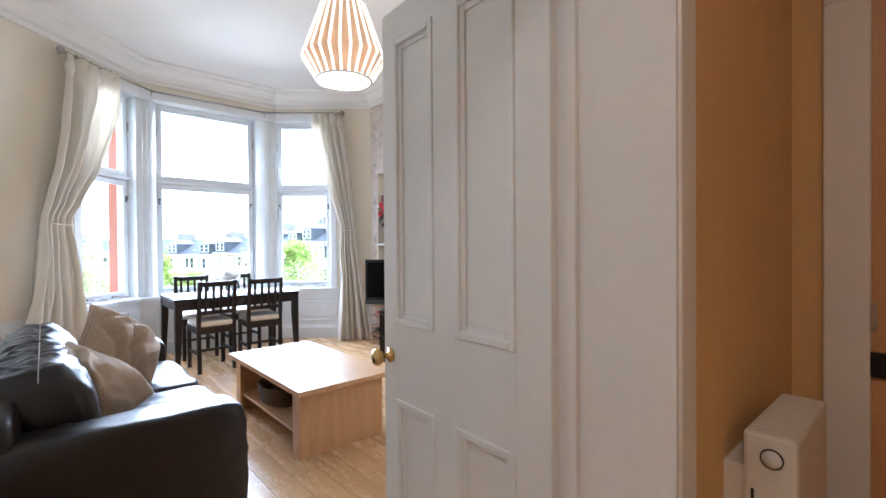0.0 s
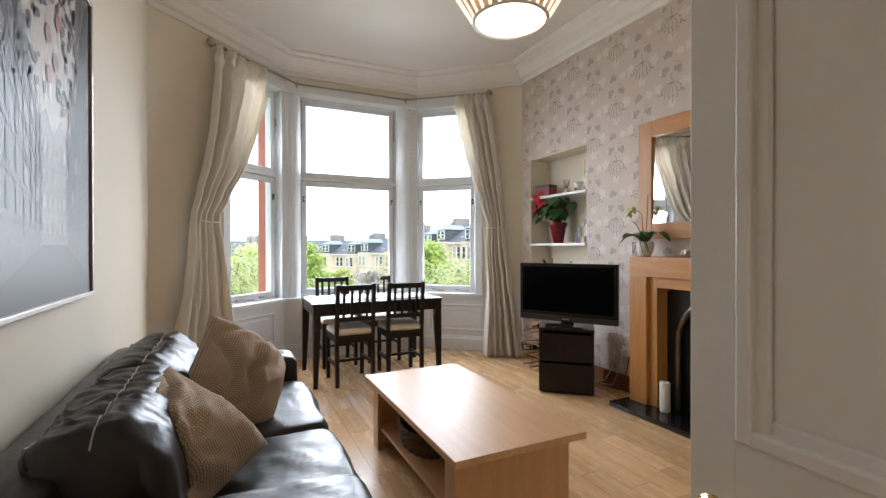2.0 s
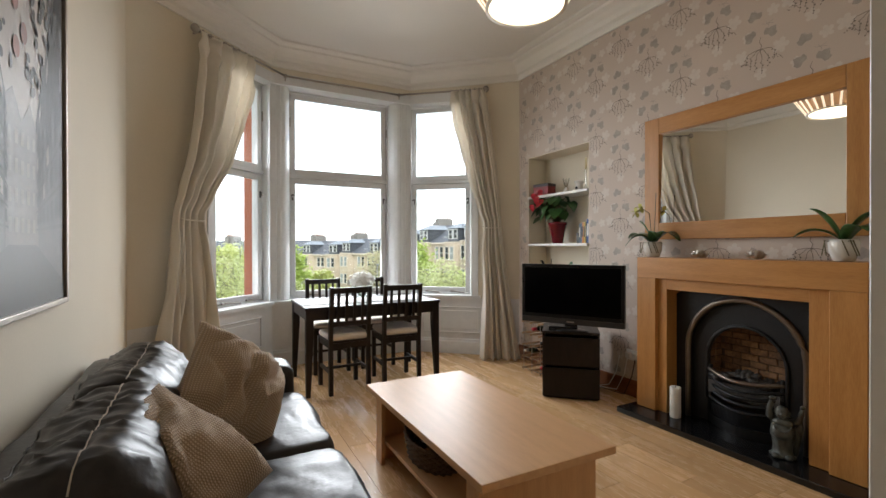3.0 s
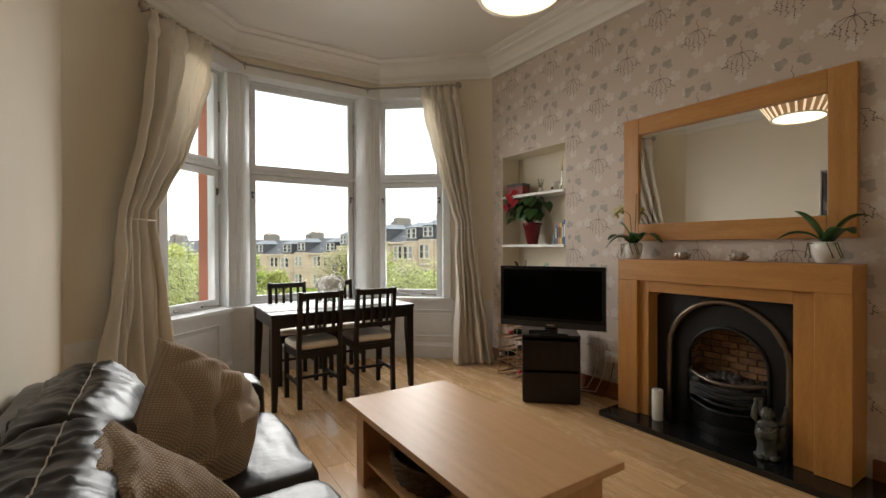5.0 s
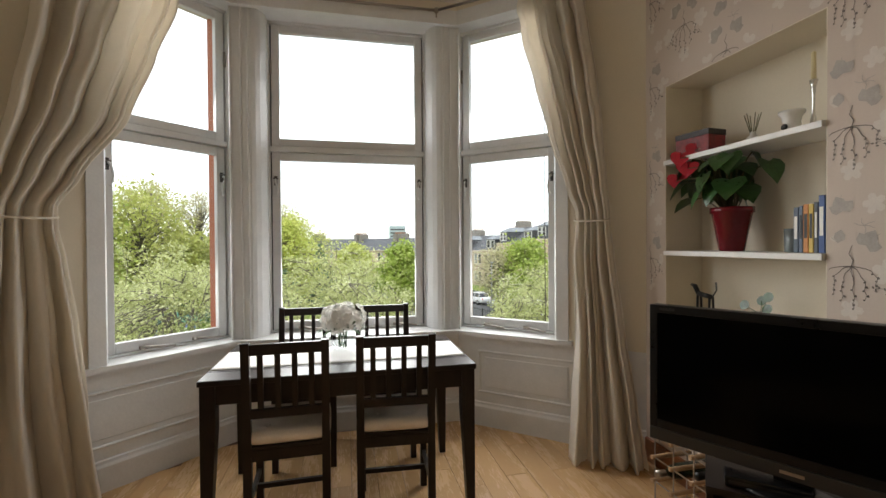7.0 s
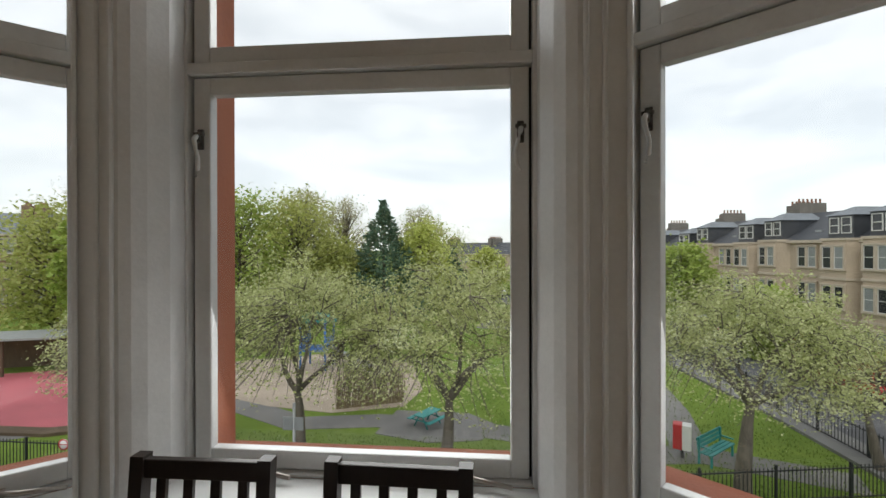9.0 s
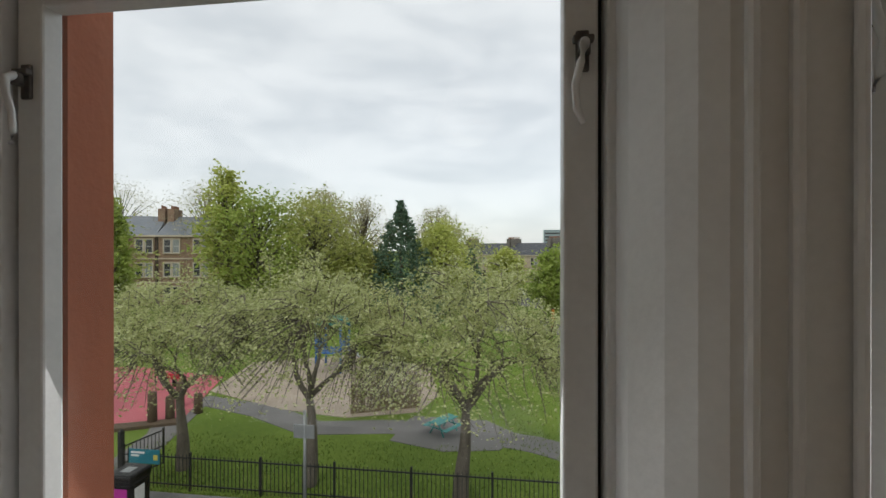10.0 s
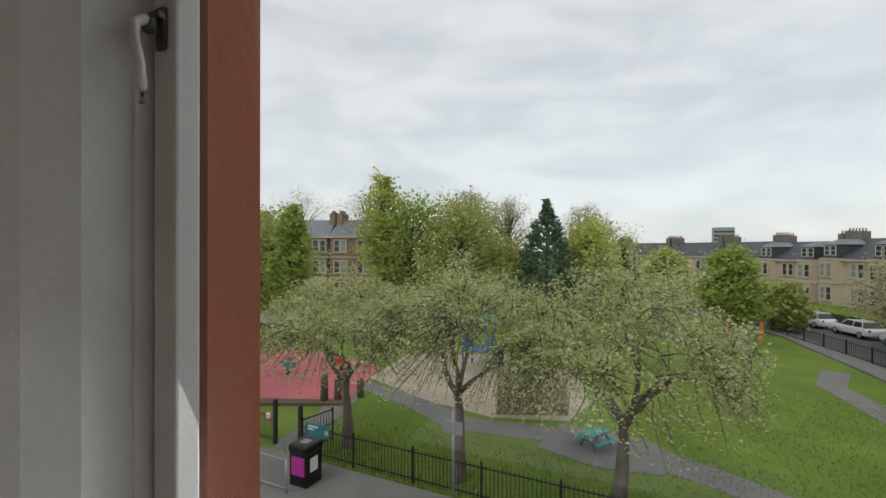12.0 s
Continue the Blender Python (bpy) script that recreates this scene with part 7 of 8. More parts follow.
plate("road_front", [(-80, 4.0), (60, 4.0), (60, 14.6), (-80, 14.6)], 0.01, ASPHALT, "dark asphalt street below the window")
plate("pavement_front", [(-80, 14.75), (15.5, 14.75), (15.5, 17.4), (-80, 17.4)], 0.11, PAVE, "grey pavement along the park railings")
structure("kerb_front", box(-80, 14.6, GZ - 0.05, 15.5, 14.75, GZ + 0.125, 0.01), KERB, "stone kerb of the pavement")
ROADP = [(19.5, 14.0), (19.3, 26.0), (17.6, 42.0), (15.6, 54.0), (11.5, 64.0), (4.0, 73.0), (-8.0, 80.0), (-30.0, 86.0)]


def ribbon(path, o0, o1):
    left, right = [], []
    for i, p in enumerate(path):
        a, b = Vector(path[max(0, i - 1)]), Vector(path[min(len(path) - 1, i + 1)])
        d = (b - a).normalized()
        n = Vector((d.y, -d.x))
        left.append(tuple(Vector(p) + n * o0))
        right.append(tuple(Vector(p) + n * o1))
    return left + right[::-1]


plate("road_side", ribbon(ROADP, -3.0, 4.2), 0.012, ASPHALT, "asphalt street along the park")
plate("pavement_side", ribbon(ROADP, 4.2, 7.2), 0.12, PAVE, "pavement before the terrace")
plate("pavement_park", ribbon(ROADP, -4.6, -3.0), 0.12, PAVE, "pavement on the park side of the street")
MAIN = [(-20.5, 19.4), (-15.5, 22.3), (-13.2, 25.6), (-9.5, 24.6), (-6.5, 23.0), (-3.0, 23.6), (0.5, 23.3), (3.0, 22.6), (6.0, 21.0), (9.6, 21.4), (14.0, 19.6)]
plate("pavement_path", ribbon(MAIN, -0.75, 0.75), 0.016, PATHGREY, "grey tarmac park path")
plate("pavement_path_bay", [(-2.8, 22.2), (-0.5, 21.5), (1.6, 21.9), (2.4, 23.4), (1.0, 24.8), (-2.4, 24.9)], 0.021, PATHGREY, "grey tarmac bay round the picnic table")
plate("pavement_path_gate", [(-12.0, 17.4), (-10.9, 17.4), (-11.4, 20.5), (-13.0, 25.6), (-15.2, 25.2), (-13.0, 21.5)], 0.026, PATHGREY, "park path from the gate")
plate("pavement_path_right", ribbon([(9.4, 21.2), (10.6, 26.0), (11.2, 31.0), (10.2, 37.0), (11.5, 41.0)], -0.7, 0.7), 0.022, PATHGREY, "winding park path")
plate("ground_sand", [(-14, 27.0), (-8.8, 24.9), (-5.4, 24.3), (-2.2, 25.4), (-1.6, 28.0), (-3.0, 33.5), (-9.0, 36.0), (-15.0, 33.0)], 0.018, SAND, "sandy play area")
plate("ground_play", [(-24.0, 21.3), (-16.6, 21.4), (-12.6, 23.0), (-14.9, 29.5), (-22.0, 31.0), (-30.0, 28.0)], 0.03, PINKSAFE, "pink rubber playground surface")
plate("ground_play_edge", [(-25.0, 20.6), (-16.2, 20.7), (-12.2, 22.6), (-12.5, 23.05), (-16.6, 21.35), (-25.0, 21.25)], 0.14, LOG, "timber edge of the playground")
plate("ground_court", [(1.0, 47.0), (7.5, 45.5), (9.0, 52.0), (2.5, 55.0)], 0.02, PATHGREY, "grey paved circle in the park")

# grass blades and daisies on the near lawn
BLADE = leaf_material("grass_blade", (0.10, 0.17, 0.025), (0.27, 0.34, 0.075))
rr = random.Random(88)
verts, faces = [], []
for _ in range(26000):
    x_, y_ = rr.uniform(-12.0, 15.0), 17.5 + 17.0 * rr.random() ** 1.6
    if y_ > 22.0 and x_ < 1.5:
        continue
    a, hgt, wd = rr.uniform(0, 6.283), rr.uniform(0.05, 0.13), rr.uniform(0.012, 0.03)
    i = len(verts)
    verts += [(x_ - wd * math.cos(a), y_ - wd * math.sin(a), GZ - 0.005), (x_ + wd * math.cos(a), y_ + wd * math.sin(a), GZ - 0.005), (x_ + rr.uniform(-0.06, 0.06), y_ + rr.uniform(-0.06, 0.06), GZ + hgt)]
    faces.append((i, i + 1, i + 2))
tagged(new("grass_tufts", from_lists("grass_tufts", verts, faces, BLADE)), "short uneven grass blades on the park lawn", "grass", "", "stuff")

# near trees by the railings
tree(11, (-9.45, 19.05, GZ), 7.0, "spreading whitebeam tree with pale opening leaves", LEAF_PALE, spread=1.0, levels=4, trunk_r=0.25, split_at=0.30, per_tip=15, leaf_size=0.05, tip_spread=0.22, fan=4, squash=1.05, reach=3.6)
tree(23, (-4.58, 18.6, GZ), 7.5, "spreading whitebeam tree with pale opening leaves", LEAF_PALE, spread=0.95, levels=4, trunk_r=0.26, split_at=0.30, per_tip=15, leaf_size=0.05, tip_spread=0.22, fan=4, reach=3.6)
tree(37, (0.42, 18.3, GZ), 7.4, "spreading whitebeam tree with pale opening leaves", LEAF_PALE, spread=1.0, levels=4, trunk_r=0.27, split_at=0.30, per_tip=15, leaf_size=0.05, tip_spread=0.22, fan=5, reach=3.6)
tree(41, (9.85, 18.9, GZ), 6.9, "spreading whitebeam tree with pale opening leaves", LEAF_PALE, spread=1.05, levels=4, trunk_r=0.28, split_at=0.28, per_tip=15, leaf_size=0.05, tip_spread=0.24, fan=5, squash=1.05)
tree(53, (-20.5, 18.9, GZ), 8.4, "tall sparse tree with pale opening leaves", LEAF_OLIVE, spread=0.8, levels=4, trunk_r=0.26, split_at=0.3, per_tip=6, leaf_size=0.06, tip_spread=0.25)
tree(59, (15.2, 20.5, GZ), 5.2, "sparse whitebeam tree with pale opening leaves", LEAF_PALE, spread=1.0, levels=4, trunk_r=0.2, split_at=0.3, per_tip=6, leaf_size=0.05, tip_spread=0.22)

# far trees
for seed, x, y, h, r, lm, low, lab in (
    (1, -27.2, 48.5, 15.8, 2.6, LEAF_LIME, 0.1, "tall narrow birch in yellow-green spring leaf"),
    (2, -24.0, 49.0, 13.0, 4.6, LEAF_MID, 0.08, "dense mid-green broadleaf tree"),
    (3, -19.0, 52.0, 12.6, 4.8, LEAF_OLIVE, 0.1, "olive-green broadleaf tree in young leaf"),
    (4, -21.2, 60.0, 15.2, 3.6, LEAF_BROWN, 0.35, "nearly bare tall tree with buds"),
    (5, -16.6, 62.0, 14.2, 3.2, LEAF_BROWN, 0.3, "nearly bare tall tree with buds"),
    (6, -5.8, 58.0, 10.4, 3.6, LEAF_LIME, 0.1, "rounded lime-green broadleaf tree"),
    (7, -7.6, 68.0, 13.4, 3.2, LEAF_BROWN, 0.35, "nearly bare birch with buds"),
    (8, 2.2, 67.0, 7.2, 2.6, LEAF_LIME, 0.14, "rounded lime-green tree by the street"),
    (9, 7.5, 53.5, 7.2, 2.7, LEAF_MID, 0.14, "bright green maple by the street"),
    (10, -29.6, 36.5, 11.3, 1.75, LEAF_MID, 0.12, "pointed bright green tree by the playground"),
    (12, 20.0, 47.0, 7.6, 3.3, LEAF_MID, 0.12, "bright green rounded tree by the street"),
    (13, -36.0, 40.0, 11.0, 4.0, LEAF_OLIVE, 0.1, "olive-green tree in young leaf"),
    (14, -15.0, 54.0, 8.2, 4.0, LEAF_OLIVE, 0.05, "low olive-green tree in the park"),
    (15, 12.4, 57.0, 4.2, 1.7, LEAF_OLIVE, 0.05, "dark bushy shrub tree"),
    (16, 21.4, 36.5, 4.6, 1.6, LEAF_MID, 0.05, "dark green pointed evergreen shrub"),
    (17, -42.0, 66.0, 17.0, 6.0, LEAF_BROWN, 0.3, "nearly bare tall tree with buds"),
    (18, -60.0, 70.0, 18.0, 7.0, LEAF_BROWN, 0.3, "nearly bare tall tree with buds"),
    (19, -9.0, 96.0, 12.0, 6.0, LEAF_OLIVE, 0.1, "distant olive-green tree in young leaf"),
    (20, -26.0, 70.0, 15.0, 6.0, LEAF_OLIVE, 0.1, "distant olive-green tree in young leaf"),
    (21, 17.5, 48.5, 7.0, 2.4, LEAF_BROWN, 0.3, "small bare tree by the street"),
):
    n = 5200 if lm is not LEAF_BROWN else 4600
    clump_tree(seed, (x, y, GZ), h, r, lab, lm, low=low, count=n, leaf_size=0.22 if lm is not LEAF_BROWN else 0.12, wide=1.0 if seed in (1, 6, 8, 9, 12, 14, 15, 10) else 1.25)
conifer(31, (-9.8, 55.0, GZ), 13.2, 6.8, "tall blue-green conifer in the park")
conifer(32, (-2.2, 62.0, GZ), 7.6, 2.3, "dark green young conifer")
for x, y, h, r, lm in ((22.2, 33.0, 2.6, 1.8, LEAF_RED), (21.2, 30.2, 2.0, 1.6, LEAF_RED), (22.5, 27.0, 2.4, 1.8, LEAF_OLIVE)):
    rr = random.Random(int(x * 10))
    b = thing("garden_shrub", "red-leaved garden shrub by the hedge" if lm is LEAF_RED else "olive-leaved garden shrub by the hedge", "shrub", "front garden shrubs", m=pose(x, y, GZ))
    o = new("foliage", leaves_mesh("foliage", [(Vector((rr.uniform(-r, r) * 0.6, rr.uniform(-r, r) * 0.6, rr.uniform(0.3, h))), 0.35, 70) for _ in range(30)], 0.11, rr, lm))
    o.parent = b
    part("stem", tube([(0, 0, 0), (0, 0, h * 0.6)], [0.06, 0.03]), BARK, b)

# tenement terrace along the street
STOREY = 3.25


def window_meshes(w, h):
    fr = bmesh.new()
    t = 0.055
    for a0, a1, b0, b1 in ((-w / 2, -w / 2 + t, 0, h), (w / 2 - t, w / 2, 0, h), (-w / 2 + t, w / 2 - t, 0, t), (-w / 2 + t, w / 2 - t, h - t, h), (-w / 2 + t, w / 2 - t, h / 2 - t / 2, h / 2 + t / 2)):
        box(a0, -0.10, b0, a1, -0.04, b1, bm=fr)
    su = bmesh.new()
    for a0, a1, b0, b1 in ((-w / 2 - 0.12, -w / 2, -0.02, h + 0.02), (w / 2, w / 2 + 0.12, -0.02, h + 0.02), (-w / 2 - 0.12, w / 2 + 0.12, h + 0.02, h + 0.18), (-w / 2 - 0.15, w / 2 + 0.15, -0.15, -0.02)):
        box(a0, -0.17, b0, a1, 0.05, b1, bm=su)
    return finish("window_frame", fr, WINWHITE), finish("surround", su, TRIMSTONE), finish("pane", box(-w / 2 + t, -0.06, t, w / 2 - t, -0.05, h - t), DARKGLASS), finish("pane", box(-w / 2 + t, -0.06, t, w / 2 - t, -0.05, h - t), CURTAINGLASS)


WIN = window_meshes(0.86, 1.80)
RNG = random.Random(77)


def house(p, q, storeys, label, stone, roof_mat, base=GZ, dormers=True, bays=(), depth=11.0, pitch=0.62, per=1.7):
    """A tenement front from p to q, seen from its left-hand side as one walks p to q."""
    p, q = Vector(p), Vector(q)
    d = (q - p).normalized()
    L = (q - p).length
    m = Matrix(((d.x, -d.y, 0, p.x), (d.y, d.x, 0, p.y), (0, 0, 1, base), (0, 0, 0, 1)))
    # local: x along the front, -y towards the street
    h = thing("house", label, "house", "tenement terrace", m=m)
    H = storeys * STOREY
    wall = part("wall", box(0, 0, -0.4, L, depth, H), stone, h)
    part("cornice", box(-0.1, -0.32, H - 0.25, L + 0.1, 0.1, H + 0.02, 0.02), TRIMSTONE, h)
    for s in range(1, storeys):
        part("string_course", box(0, -0.10, s * STOREY - 0.05, L, 0.05, s * STOREY + 0.13), TRIMSTONE, h)
    bm = bmesh.new()
    rz = H + pitch * depth * 0.42
    vs = [bm.verts.new(c) for c in ((0, -0.25, H + 0.02), (L, -0.25, H + 0.02), (L, depth * 0.42, rz), (0, depth * 0.42, rz), (L, depth, H + 0.02), (0, depth, H + 0.02))]
    for f in ((0, 1, 2, 3), (3, 2, 4, 5), (0, 3, 5), (1, 4, 2), (0, 5, 4, 1)):
        bm.faces.new([vs[i] for i in f])
    roof = part("roof", bm, roof_mat, h)
    for cx in (0.35, L - 0.35):
        st = part("chimney_stack", box(cx - 0.45, depth * 0.42 - 1.4, H + 0.6, cx + 0.45, depth * 0.42 + 1.4, rz + 1.05, 0.02), STACK if stone is BLOND else BROWNSTONE, h)
        for j in range(6):
            part("chimney_pot", lathe([(0.12, 0), (0.10, 0.1), (0.09, 0.42), (0.11, 0.46)], 8, centre=(cx, depth * 0.42 - 1.1 + j * 0.44, rz + 1.05)), CLAY, st)
    n = max(1, round(L / per / 2))
    for i in range(n):
        xc = (i + 0.5) * L / n
        out = 0.95 if dormers and i % 2 == 0 else 0.0
        if out:
            bay = part("bay", prism([(xc - 1.75, 0.02), (xc - 1.15, -out), (xc + 1.15, -out), (xc + 1.75, 0.02)], -0.4, H + 0.05), stone, h, "canted stone bay")
            for s in range(1, storeys + 1):
                part("string_course", prism([(xc - 1.85, 0.0), (xc - 1.2, -out - 0.1), (xc + 1.2, -out - 0.1), (xc + 1.85, 0.0)], s * STOREY - 0.08, s * STOREY + 0.12), TRIMSTONE, bay)
        for s in range(storeys):
            for k in (-0.56, 0.56):
                w = new("window", None)
                w.parent = h
                w.location = (xc + k, -out, s * STOREY + 0.85)
                for nm, me in (("window_frame", WIN[0]), ("surround", WIN[1]), ("pane", WIN[3] if RNG.random() < 0.4 else WIN[2])):
                    o = new(nm, me)
                    o.parent = w
        if dormers and i % 2 == 0:
            x = (i + 0.5) * L / n
            dm = part("dormer", box(x - 1.15, -0.35, H + 0.1, x + 1.15, 3.4, H + 2.0), SLATE, h, "slate-hung roof dormer")
            bm = bmesh.new()
            a = [bm.verts.new(c) for c in ((x - 1.35, -0.5, H + 2.0), (x + 1.35, -0.5, H + 2.0), (x + 1.35, 3.6, H + 2.0), (x - 1.35, 3.6, H + 2.0), (x - 0.2, 0.9, H + 2.75), (x + 0.2, 0.9, H + 2.75), (x, 3.6, H + 2.75))]
            for f in ((0, 1, 5, 4), (1, 2, 6, 5), (3, 0, 4, 6), (4, 5, 6), (0, 3, 2, 1), (2, 3, 6)):
                bm.faces.new([a[j] for j in f])
            part("dormer_roof", bm, SLATE_PALE, dm)
            for k in (-0.55, 0.55):
                fr = bmesh.new()
                for a0, a1, b0, b1 in ((-0.45, -0.38, 0, 1.35), (0.38, 0.45, 0, 1.35), (-0.38, 0.38, 0, 0.07), (-0.38, 0.38, 1.28, 1.35), (-0.38, 0.38, 0.64, 0.71)):
                    box(x + k + a0, -0.43, H + 0.5 + b0, x + k + a1, -0.34, H + 0.5 + b1, bm=fr)
                part("dormer_window", fr, WINWHITE, dm)
                part("dormer_pane", box(x + k - 0.38, -0.37, H + 0.57, x + k + 0.38, -0.352, H + 1.78), DARKGLASS, dm)
        else:
            part("roof_light", box((i + 0.5) * L / n - 0.35, 1.0, H + 0.72, (i + 0.5) * L / n + 0.35, 1.9, H + 0.95), GALV, roof)
    for cx in (0.12, L - 0.12):
        part("downpipe", tube([(cx, -0.08, 0), (cx, -0.08, H - 0.25)], 0.06, 6), IRON, h)
    for i in range(max(1, round(L / 12))):
        x = (i + 0.5) * L / max(1, round(L / 12)) + 0.0
        part("door", box(x - 0.55, -0.12, 0.0, x + 0.55, -0.02, 2.5), BLACKWOOD, h, "dark close door")
    return h


# the front is on the left-hand side going from far to near, so each runs from far to near
FRONT = [(33.4, 20.0), (32.8, 31.0), (31.8, 42.0), (30.6, 53.0), (29.0, 64.0), (27.0, 75.0), (22.5, 86.0), (16.8, 96.0)]
for a, b, low in zip(FRONT, FRONT[1:], (-7.6, -7.6, -7.7, -7.9, -8.5, -9.7, -10.0)):
    house(b, a, 3, "blond sandstone tenement with slate roof and dormers", BLOND, SLATE, base=low)
FAR = [(16.8, 96.0), (10.5, 106.0), (2.0, 114.0), (-8.0, 120.0), (-19.0, 124.0)]
for a, b in zip(FAR, FAR[1:]):
    house(b, a, 2, "distant two-storey stone terrace with dark slate roof", BLOND, SLATE, base=-6.6, dormers=False)
LEFTROW = [(-34.0, 63.0), (-45.0, 60.0), (-56.0, 55.0), (-66.0, 48.0), (-74.0, 40.0)]
for a, b in zip(LEFTROW, LEFTROW[1:]):
    house(b, a, 3, "brown rubble-stone tenement behind the trees", BROWNSTONE, SLATE_PALE, base=-6.5, dormers=False)
tw = thing("tower_block", "distant pale blue-grey tower block", "tower", m=pose(46, 400, GZ))
part("wall", box(-7, 0, 0, 7, 10, 24), mat("pale_cladding", (0.32, 0.38, 0.42), 0.7, spread=0.1, scale=0.3), tw)
for j in range(7):
    part("window_band", box(-6.5, -0.1, 2 + j * 3, 6.5, 0.05, 3.4 + j * 3), DARKGLASS, tw)

# hedges and garden wall before the terrace
for a, b in (((23.4, 22.0), (22.6, 40.0)), ((22.5, 41.0), (20.6, 56.0)), ((20.2, 57.5), (14.5, 68.0)), ((13.5, 69.0), (4.0, 79.0))):
    rr = random.Random(int(a[1]))
    p, q = Vector(a), Vector(b)
    hb = thing("hedge", "clipped dark green garden hedge", "hedge", "front hedges", m=pose(0, 0, 0))
    n = int((q - p).length * 3)
    spots = [(Vector((*p.lerp(q, (i + 0.5) / n), GZ + rr.uniform(0.1, 1.5))), 0.30, 26) for i in range(n)]
    o = new("foliage", leaves_mesh("foliage", spots, 0.12, rr, LEAF_OLIVE))
    o.parent = hb
    m = side_matrix(p, q)
    c = part("core", box(0, -0.3, GZ - 0.02, (q - p).length, 0.3, GZ + 1.2), HEDGE, hb)
    c.matrix_local = m


# park railings
def railing(name, p, q, label, height=1.15, step=0.13, panel=2.4, n_single=300):
    p, q = Vector(p), Vector(q)
    L = (q - p).length
    f = thing(name, label, "fence", "park railings", m=Matrix.Translation((0, 0, GZ)) @ side_matrix(p, q))
    for z in (0.16, height - 0.12):
        part("rail", box(0, -0.018, z, L, 0.018, z + 0.035), FENCE, f)
    bar = finish("bar", box(-0.009, -0.009, 0.05, 0.009, 0.009, height), FENCE)
    post = finish("post", box(-0.03, -0.03, -0.02, 0.03, 0.03, height + 0.08), FENCE)
    for i in range(int(L / panel) + 1):
        o = new("post", post)
        o.parent, o.location = f, (min(i * panel, L), 0, 0)
    n = int(L / step)
    for i in range(n):
        if (i + 1) * step < L and i < n_single:
            o = new("bar", bar)
            o.parent, o.location = f, ((i + 0.5) * step, 0, 0)
    return f


railing("park_fence", (-10.6, 17.75), (8.0, 17.75), "black iron railing along the park")
railing("park_fence", (-26.0, 18.2), (-12.3, 18.0), "black iron railing beside the park gate")
railing("park_fence", (8.0, 17.75), (15.6, 19.0), "black iron railing at the park corner")
railing("park_fence", (15.6, 19.0), (15.0, 42.0), "black iron railing along the side street", step=0.16)
railing("park_fence", (15.0, 42.0), (9.2, 62.0), "black iron railing along the far street", step=0.2)
gate = thing("park_gate", "open black iron park gate", "gate", m=Matrix.Translation((0, 0, GZ)) @ pose(-10.6, 17.8, 0, 0, 0, 78))
for x in (0.0, 1.4):
    part("gate_stile", box(x - 0.03, -0.02, 0.06, x + 0.03, 0.02, 1.35), FENCE, gate)
for z in (0.1, 0.7, 1.25):
    part("gate_rail", box(0.03, -0.015, z, 1.37, 0.015, z + 0.04), FENCE, gate)
for i in range(9):
    part("bar", box(0.14 + i * 0.135, -0.008, 0.14, 0.156 + i * 0.135, 0.008, 1.25), FENCE, gate)
for x, y in ((-10.75, 17.85), (-12.15, 17.95)):
    gp = thing("gate_post", "black iron post of the park gate", "post", "gate posts", m=pose(x, y, GZ))
    part("shaft", box(-0.07, -0.07, -0.05, 0.07, 0.07, 1.7, 0.01), FENCE, gp)
    part("cap", lathe([(0.09, 1.7), (0.09, 1.74), (0.02, 1.8)], 8), FENCE, gp)
sg = thing("park_sign", "teal park name sign on the railings", "sign", m=pose(-9.75, 17.68, GZ))
part("board", box(-0.55, -0.02, 0.82, 0.55, 0.005, 1.28, 0.008), TEALSIGN, sg)
for z, x0, x1 in ((1.14, -0.46, 0.02), (1.04, -0.46, -0.18)):
    part("lettering", box(x0, -0.024, z, x1, -0.019, z + 0.065), WHITEPLASTIC, sg)
part("crest", box(0.33, -0.024, 0.95, 0.48, -0.019, 1.12), mat("sign_yellow", (0.6, 0.5, 0.1), 0.5), sg)
part("fixing", box(-0.5, 0.005, 0.9, 0.5, 0.06, 0.94), FENCE, sg)
nd = thing("no_dogs_sign", "round white sign with a red ring on the railings", "sign", m=pose(-12.48, 17.93, GZ))
part("disc", lathe([(0.001, 0), (0.19, 0), (0.19, 0.012), (0.001, 0.012)], 24, cap=False), WHITEPLASTIC, nd).matrix_local = Matrix.Translation((0, -0.02, 1.08)) @ Matrix.Rotation(radians(90), 4, "X")
part("red_ring", lathe([(0.145, 0.012), (0.19, 0.012), (0.19, 0.017), (0.145, 0.017)], 24, cap=False), CAPRED, nd).matrix_local = Matrix.Translation((0, -0.02, 1.08)) @ Matrix.Rotation(radians(90), 4, "X")
part("red_bar", box(-0.16, -0.04, 1.065, 0.16, -0.036, 1.095), CAPRED, nd).rotation_euler = (0, 0, 0)
part("strap", box(-0.02, -0.02, 0.9, 0.02, 0.02, 1.25), FENCE, nd)
lb = thing("litter_bin", "black street litter bin with a pink poster panel", "bin", m=pose(-8.9, 16.15, GZ + 0.11, 0, 0, 0))
part("body", box(-0.36, -0.36, 0, 0.36, 0.36, 1.05, 0.03), BLACKPLASTIC, lb)
part("hood", box(-0.4, -0.4, 1.05, 0.4, 0.4, 1.32, 0.06), BLACKPLASTIC, lb)
part("slot", box(-0.25, -0.405, 1.10, 0.25, -0.395, 1.22), IRON, lb)
part("poster", box(-0.27, -0.366, 0.35, 0.27, -0.358, 0.95), mat("magenta_poster", (0.45, 0.03, 0.28), 0.4), lb, "magenta poster panel")
part("label", box(0.358, -0.2, 0.45, 0.366, 0.15, 0.9), WHITEPLASTIC, lb, "white notice")
